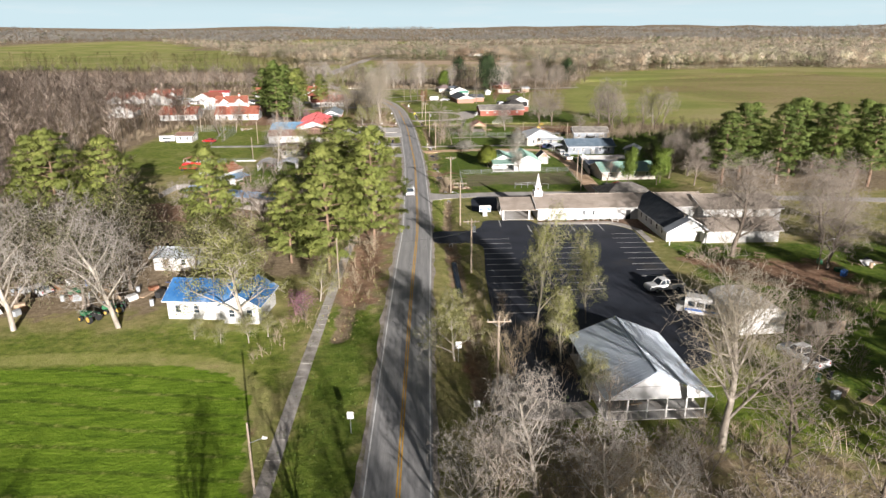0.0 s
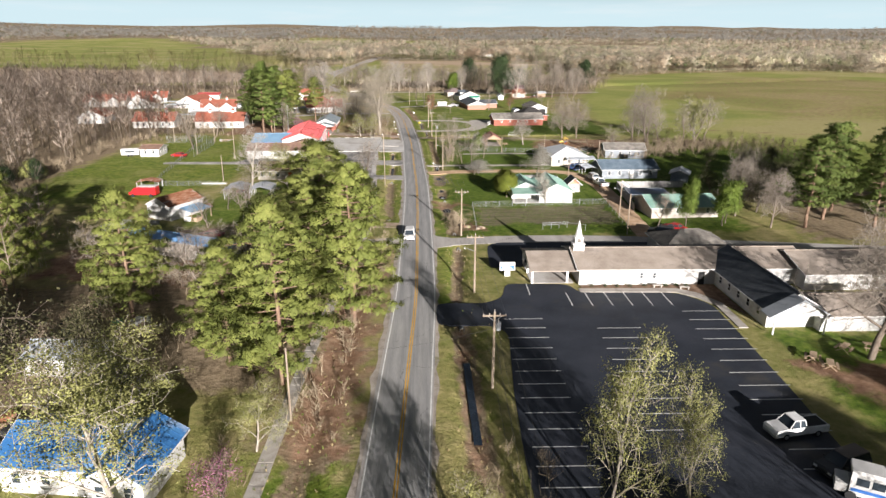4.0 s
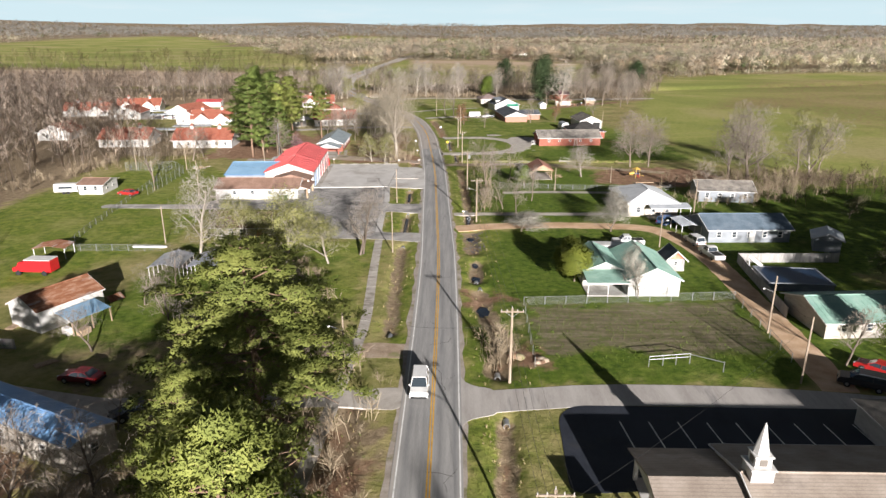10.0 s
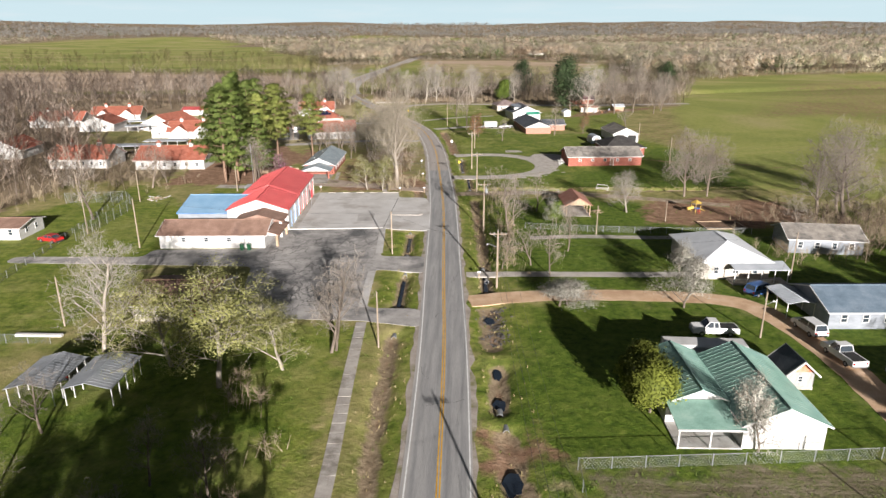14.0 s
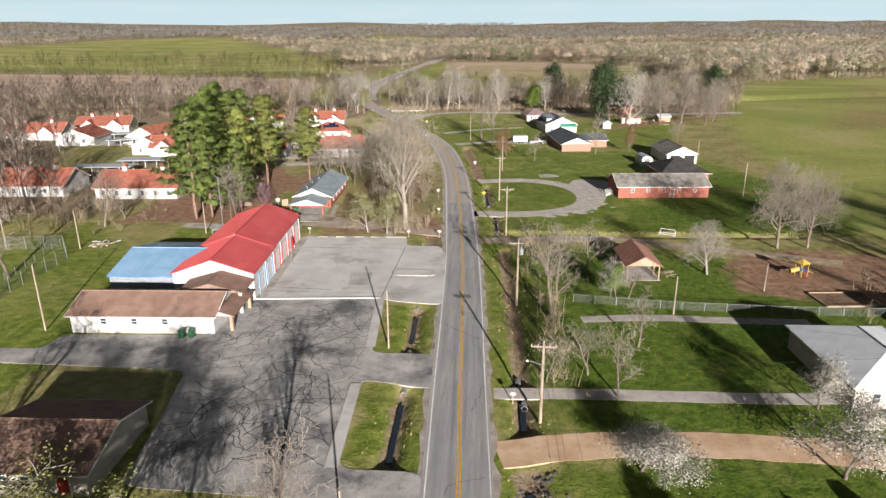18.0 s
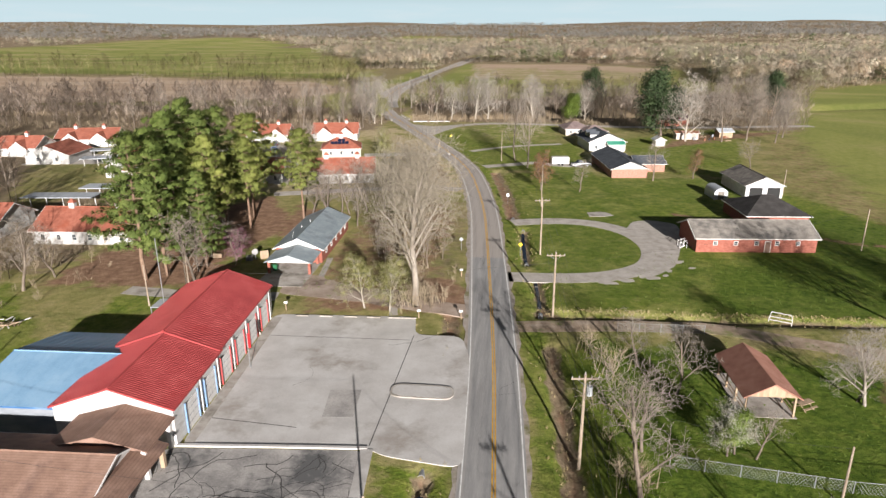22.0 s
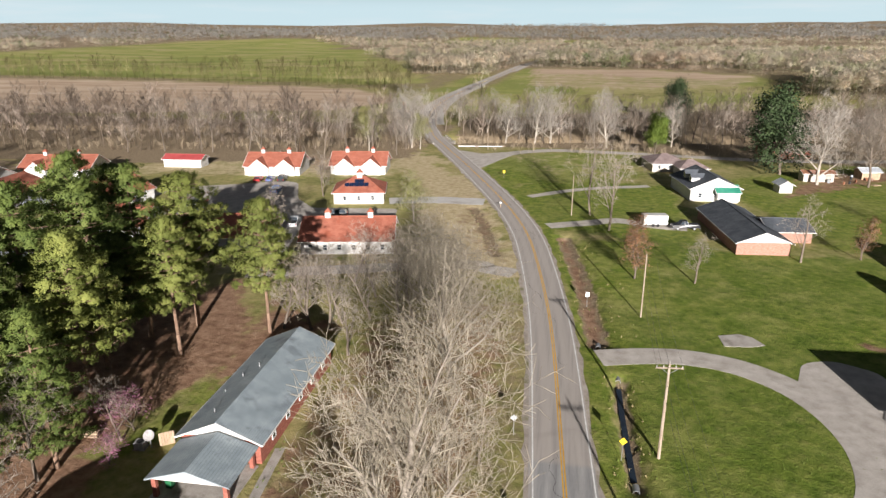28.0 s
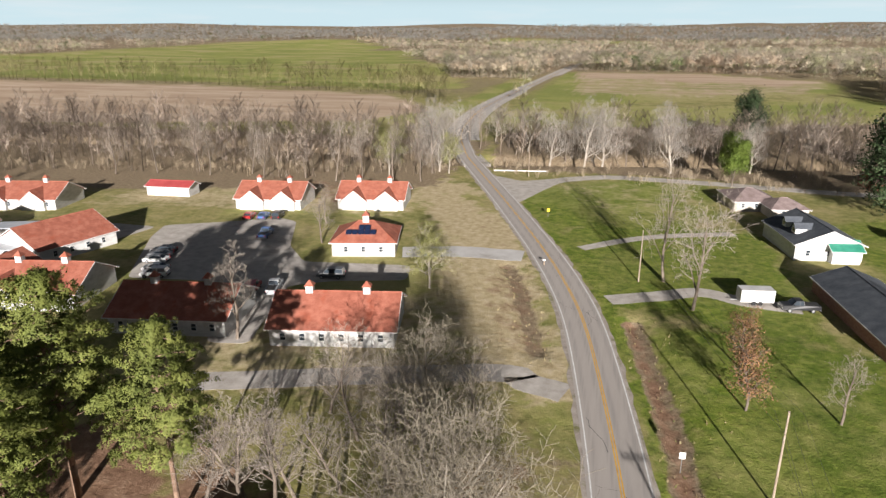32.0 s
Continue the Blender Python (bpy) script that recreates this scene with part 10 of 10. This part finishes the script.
big_bush(20.8, 184.6, 3.0, 6.8, 5, M_BUSHLEAF, "large round yellow-green conifer bush")
big_bush(20.6, 188.2, 2.5, 6.6, 6, M_BUSHLEAF, "large round yellow-green conifer bush")
big_bush(-18.2, 109.5, 2.6, 5.0, 7, M_LEAF, "dense green bush under the pines")
big_bush(-100, 206, 3.4, 5.0, 8, M_BUDS, "spreading yellow-green bush at the wood edge")
big_bush(-104, 199, 3.0, 4.6, 9, M_DARKLEAF, "dark evergreen bush at the wood edge")
M_PINK = noisy("redbud_blossom", [(0.22, 0.07, 0.13), (0.32, 0.12, 0.2), (0.4, 0.2, 0.27)], 1.0, 0.2, 0.8)
redbud = tree("redbud_tree", bare(71, 5, 2.6, M_BARK, 3, (M_PINK, 10, 0.07, 0.25), kids=(9, 5, 4, 4), clear=0.15), "small redbud with pink blossom")
for x, y, s in ((-49.2, 302, 1.1), (-48.0, 296.5, 0.8), (-15.0, 80.4, 1.0)):
    put(redbud, x, y, size=s)
PATTERNS.append(redbud)

# dry brush along ditches and under trees
BRUSH = [wood_tree(s, 2.2, 0.035, 9, 6) for s in range(40, 45)]
rng = np.random.default_rng(12)
spots = []
for pts, gap_n, sd in (([(9.4, 222), (10, 250), (8.8, 272)], 34, 1.2), ([(64, 240), (100, 258)], 160, 5.0), ([(-40, 505), (-70, 480)], 60, 6.0), ([(-17.5, 284), (-13, 283.5)], 26, 1.2), ([(-22, 300), (-14, 290)], 18, 2.5), ([(-36, 130), (-50, 140)], 40, 4.0), ([(6.4, 157), (8.6, 165)], 20, 1.0), ([(-9.6, 90), (-8.2, 140)], 60, 2.0), ([(9, 38), (10, 84)], 80, 2.2), ([(-18, 70), (-15, 84)], 12, 1.5), ([(18, 58), (17, 70)], 16, 2.0), ([(12, 44), (36, 50)], 60, 3.5),
                       ([(-26, 335), (-12, 300)], 24, 4.0), ([(-30, 128), (-12, 152)], 80, 4.0), ([(-60, 100), (-34, 110)], 90, 6.0), ([(-108, 190), (-98, 280)], 90, 4.0), ([(62, 250), (120, 262)], 120, 6.0), ([(60, 232), (76, 246)], 40, 4.0), ([(-78, 283), (-96, 330)], 70, 5.0), ([(-70, 478), (-230, 446)], 160, 4.0), ([(-48, 488), (100, 474)], 160, 5.0),
                       ([(-62, 150), (-100, 170)], 60, 5.0), ([(44, 68), (66, 82)], 50, 3.0), ([(-22, 192), (-16, 172)], 14, 2.0)):
    line = smooth_line(pts, 1.0)
    k = rng.integers(0, len(line), gap_n)
    spots.append(line[k][:, :2] + rng.normal(0, sd, (gap_n, 2)))
spots = np.concatenate(spots)
spots = spots[line_dist(spots[:, 0], spots[:, 1], [tuple(q) for q in ROAD[::3, :2]]) > 5.0]
strew("dry_brush", BRUSH, spots, rng.uniform(0.35, 1.1, len(spots)), M_BRUSH, "dry leafless brush and weeds along the ditches", 8, False)


def tuft(seed, n=14):
    """A tussock of dry grass: slim blades from one foot."""
    r = np.random.default_rng(seed)
    az = r.uniform(0, math.tau, n)
    foot = np.stack([np.cos(az), np.sin(az), np.zeros(n)], 1) * r.uniform(0.02, 0.16, (n, 1))
    tip = foot * r.uniform(1.5, 4.0, (n, 1)) + np.stack([np.zeros(n), np.zeros(n), r.uniform(0.25, 0.6, n)], 1)
    side = np.stack([-np.sin(az), np.cos(az), np.zeros(n)], 1) * 0.03
    vs = np.stack([foot - side, foot + side, tip], 1).reshape(-1, 3)
    return vs, np.arange(len(vs)).reshape(-1, 3)


M_DRYGRASS = noisy("dry_ditch_grass", [(0.24, 0.19, 0.085), (0.36, 0.29, 0.15), (0.47, 0.40, 0.23)], 5.0, 0.5, 0.9, where="world")
M_GREENTUFT = noisy("rank_green_grass", [(0.06, 0.10, 0.015), (0.11, 0.165, 0.025), (0.18, 0.22, 0.05)], 5.0, 0.5, 0.9, where="world")
TUFTS = [tuft(s) for s in range(60, 66)]
dry, rank = [], []
for pts, half, depth in DITCHES:
    line = smooth_line(pts, 1.0)
    m = len(line) * 3
    k = rng.integers(0, len(line), m)
    dry.append(line[k][:, :2] + rng.normal(0, half * 1.9, (m, 2)))
    k = rng.integers(0, len(line), m // 2)
    rank.append(line[k][:, :2] + rng.normal(0, half * 2.2, (m // 2, 2)))
line = smooth_line([(4, 283.3), (30, 283.6), (70, 285.4)], 1.0)
k = rng.integers(0, len(line), 700)
dry.append(line[k][:, :2] + rng.normal(0, 0.6, (700, 2)))
for x0, x1, y0, y1, m in ((12, 42, 159, 176, 500), (8, 60, 226, 276, 900), (0, 70, 286, 312, 600), (-14, -5, 30, 100, 500), (-34, -13, 150, 200, 500), (10, 46, 38, 60, 400), (-36, -13, 284, 340, 500)):
    rank.append(np.stack([rng.uniform(x0, x1, m), rng.uniform(y0, y1, m)], 1))


def stone(seed):
    """A rough field stone: a knocked-about octahedron."""
    r = np.random.default_rng(seed)
    vs = np.array([(1, 0, 0), (-1, 0, 0), (0, 1, 0), (0, -1, 0), (0, 0, 0.7), (0, 0, -0.7)]) * 0.22 * r.uniform(0.7, 1.3, (6, 1))
    return vs, np.array([(0, 2, 4), (2, 1, 4), (1, 3, 4), (3, 0, 4), (2, 0, 5), (1, 2, 5), (3, 1, 5), (0, 3, 5)])


heap = np.stack([rng.normal(6.0, 0.9, 150), rng.uniform(199.5, 210.5, 150)], 1)
strew("ditch_stones", [stone(s) for s in range(70, 75)], heap, rng.uniform(0.4, 1.3, 150), M_STONE, "loose grey stones lying in the ditch", 23, False)


def off_road(p):
    return p[line_dist(p[:, 0], p[:, 1], [tuple(q) for q in ROAD[::3, :2]]) > 4.2]


dry, rank = off_road(np.concatenate(dry)), off_road(np.concatenate(rank))
strew("dry_grass", TUFTS, dry, rng.uniform(0.25, 0.7, len(dry)), M_DRYGRASS, "tussocks of dry grass along the ditches", 21, False)
strew("rank_grass", TUFTS, rank, rng.uniform(0.2, 0.55, len(rank)), M_GREENTUFT, "tussocks of rank green grass and weeds", 22, False)
bridge = root("road_bridge", -57.2, 497, 0, 22, "short concrete road bridge with pale railings over the creek", "bridge")
for s in (-1, 1):
    part("railing", Geo().box(s * 4.1 - 0.1, s * 4.1 + 0.1, -9, 9, 0.5, 0.75), M_GREYBOARD, bridge)
    for k in range(7):
        part("rail_post", Geo().box(s * 4.1 - 0.12, s * 4.1 + 0.12, -9 + k * 3 - 0.12, -9 + k * 3 + 0.12, -0.3, 0.5), M_WALK, bridge)
part("deck", Geo().box(-4.3, 4.3, -9, 9, -0.8, -0.02), M_WALK, bridge)
gr = root("road_barrier", -40, 468, 0, 0, "pale guard rail along the creek", "barrier")
part("beam", Geo().box(0, 16, -0.05, 0.05, 0.5, 0.8), M_TRIM, gr)
for k in range(6):
    part("post", Geo().box(k * 3.1, k * 3.1 + 0.15, 0.05, 0.2, -0.2, 0.75), M_WOOD, gr)
gr.matrix_basis = pose(-47.0, 481.0, 0, 0, 0, 8)

# roof and yard clutter of the brick bungalow
for x, y, z, tall in ((-39.3, 301.4, 3.62, 0.55), (-40.3, 309.0, 3.2, 0.6), (-39.0, 310.4, 3.75, 0.75), (-40.9, 306.2, 2.9, 0.4)):
    vent = root("vent_pipe", x, y, z, 0, "short dark vent pipe on the grey shingle roof", "vent")
    part("pipe", Geo().beam((0, 0, -0.25), (0, 0, tall), 0.07, n=8), M_STEEL, vent)
    part("collar", Geo().beam((0, 0, -0.12), (0, 0, 0.14), 0.17, 0.09, n=8), M_DARK, vent)
dish = root("satellite_dish", -45.6, 299.6, 0, 0, "grey satellite dish on a short mast beside the bungalow", "dish")
part("mast", Geo().beam((0, 0, -0.1), (0, 0, 1.3), 0.05, n=8), M_STEEL, dish)
g = Geo()
rings = [(0.0, 0.0), (0.22, 0.03), (0.4, 0.1), (0.55, 0.2)]
axis = Vector((0.15, -0.8, 0.58)).normalized()
u_ = axis.orthogonal().normalized()
v_ = axis.cross(u_)
for back in (0.0, -0.03):
    pts = [tuple(Vector((0, 0, 1.4)) + axis * (q + back) + (u_ * math.cos(k * math.tau / 16) + v_ * math.sin(k * math.tau / 16)) * max(p, 0.01)) for p, q in rings for k in range(16)]
    g.add(pts, [(i * 16 + k, i * 16 + (k + 1) % 16, (i + 1) * 16 + (k + 1) % 16, (i + 1) * 16 + k) for i in range(3) for k in range(16)])
part("reflector", g, M_GREYBOARD, dish)
part("feed_arm", Geo().beam(tuple(Vector((0, 0, 1.4)) - v_ * 0.5 + axis * 0.2), tuple(Vector((0, 0, 1.4)) + axis * 0.62), 0.02, n=6), M_STEEL, dish)
screen_ = root("board_screen", -44.3, 300.4, 0, 36, "tan board screen beside the bungalow wall", "screen")
for k in range(6):
    part("board", Geo().box(-0.72 + k * 0.24, -0.5 + k * 0.24, -0.02, 0.02, 0, 1.45), M_WOOD, screen_)
for z in (0.3, 1.15):
    part("rail", Geo().box(-0.72, 0.7, 0.02, 0.07, z, z + 0.09), M_WOOD, screen_)
unit = root("cooling_unit", -46.6, 299.4, 0, 6, "low grey cooling unit beside the bungalow", "cooling unit")
part("casing", Geo().box(-0.5, 0.5, -0.45, 0.45, 0.05, 0.75), M_GREYBOARD, unit)
part("base_slab", Geo().box(-0.6, 0.6, -0.55, 0.55, -0.1, 0.05), M_WALK, unit)
part("top_grille", Geo().beam((0, 0, 0.75), (0, 0, 0.79), 0.36, n=12), M_DARK, unit)
logs = root("log_pile", -52.9, 300.2, 0, 8, "small pile of pale cut logs in the yard", "logs")
for k, (a, z) in enumerate(((-0.36, 0.13), (-0.1, 0.13), (0.16, 0.13), (0.42, 0.13), (-0.22, 0.36), (0.04, 0.36), (0.3, 0.36), (-0.08, 0.58))):
    part("log", Geo().beam((-0.9 + 0.07 * (k % 3), a, z), (0.9 - 0.06 * (k % 4), a, z), 0.125, 0.115, n=8), M_WOOD, logs)

for ob in PATTERNS:
    for o in (*ob.children_recursive, ob):
        bpy.data.objects.remove(o)
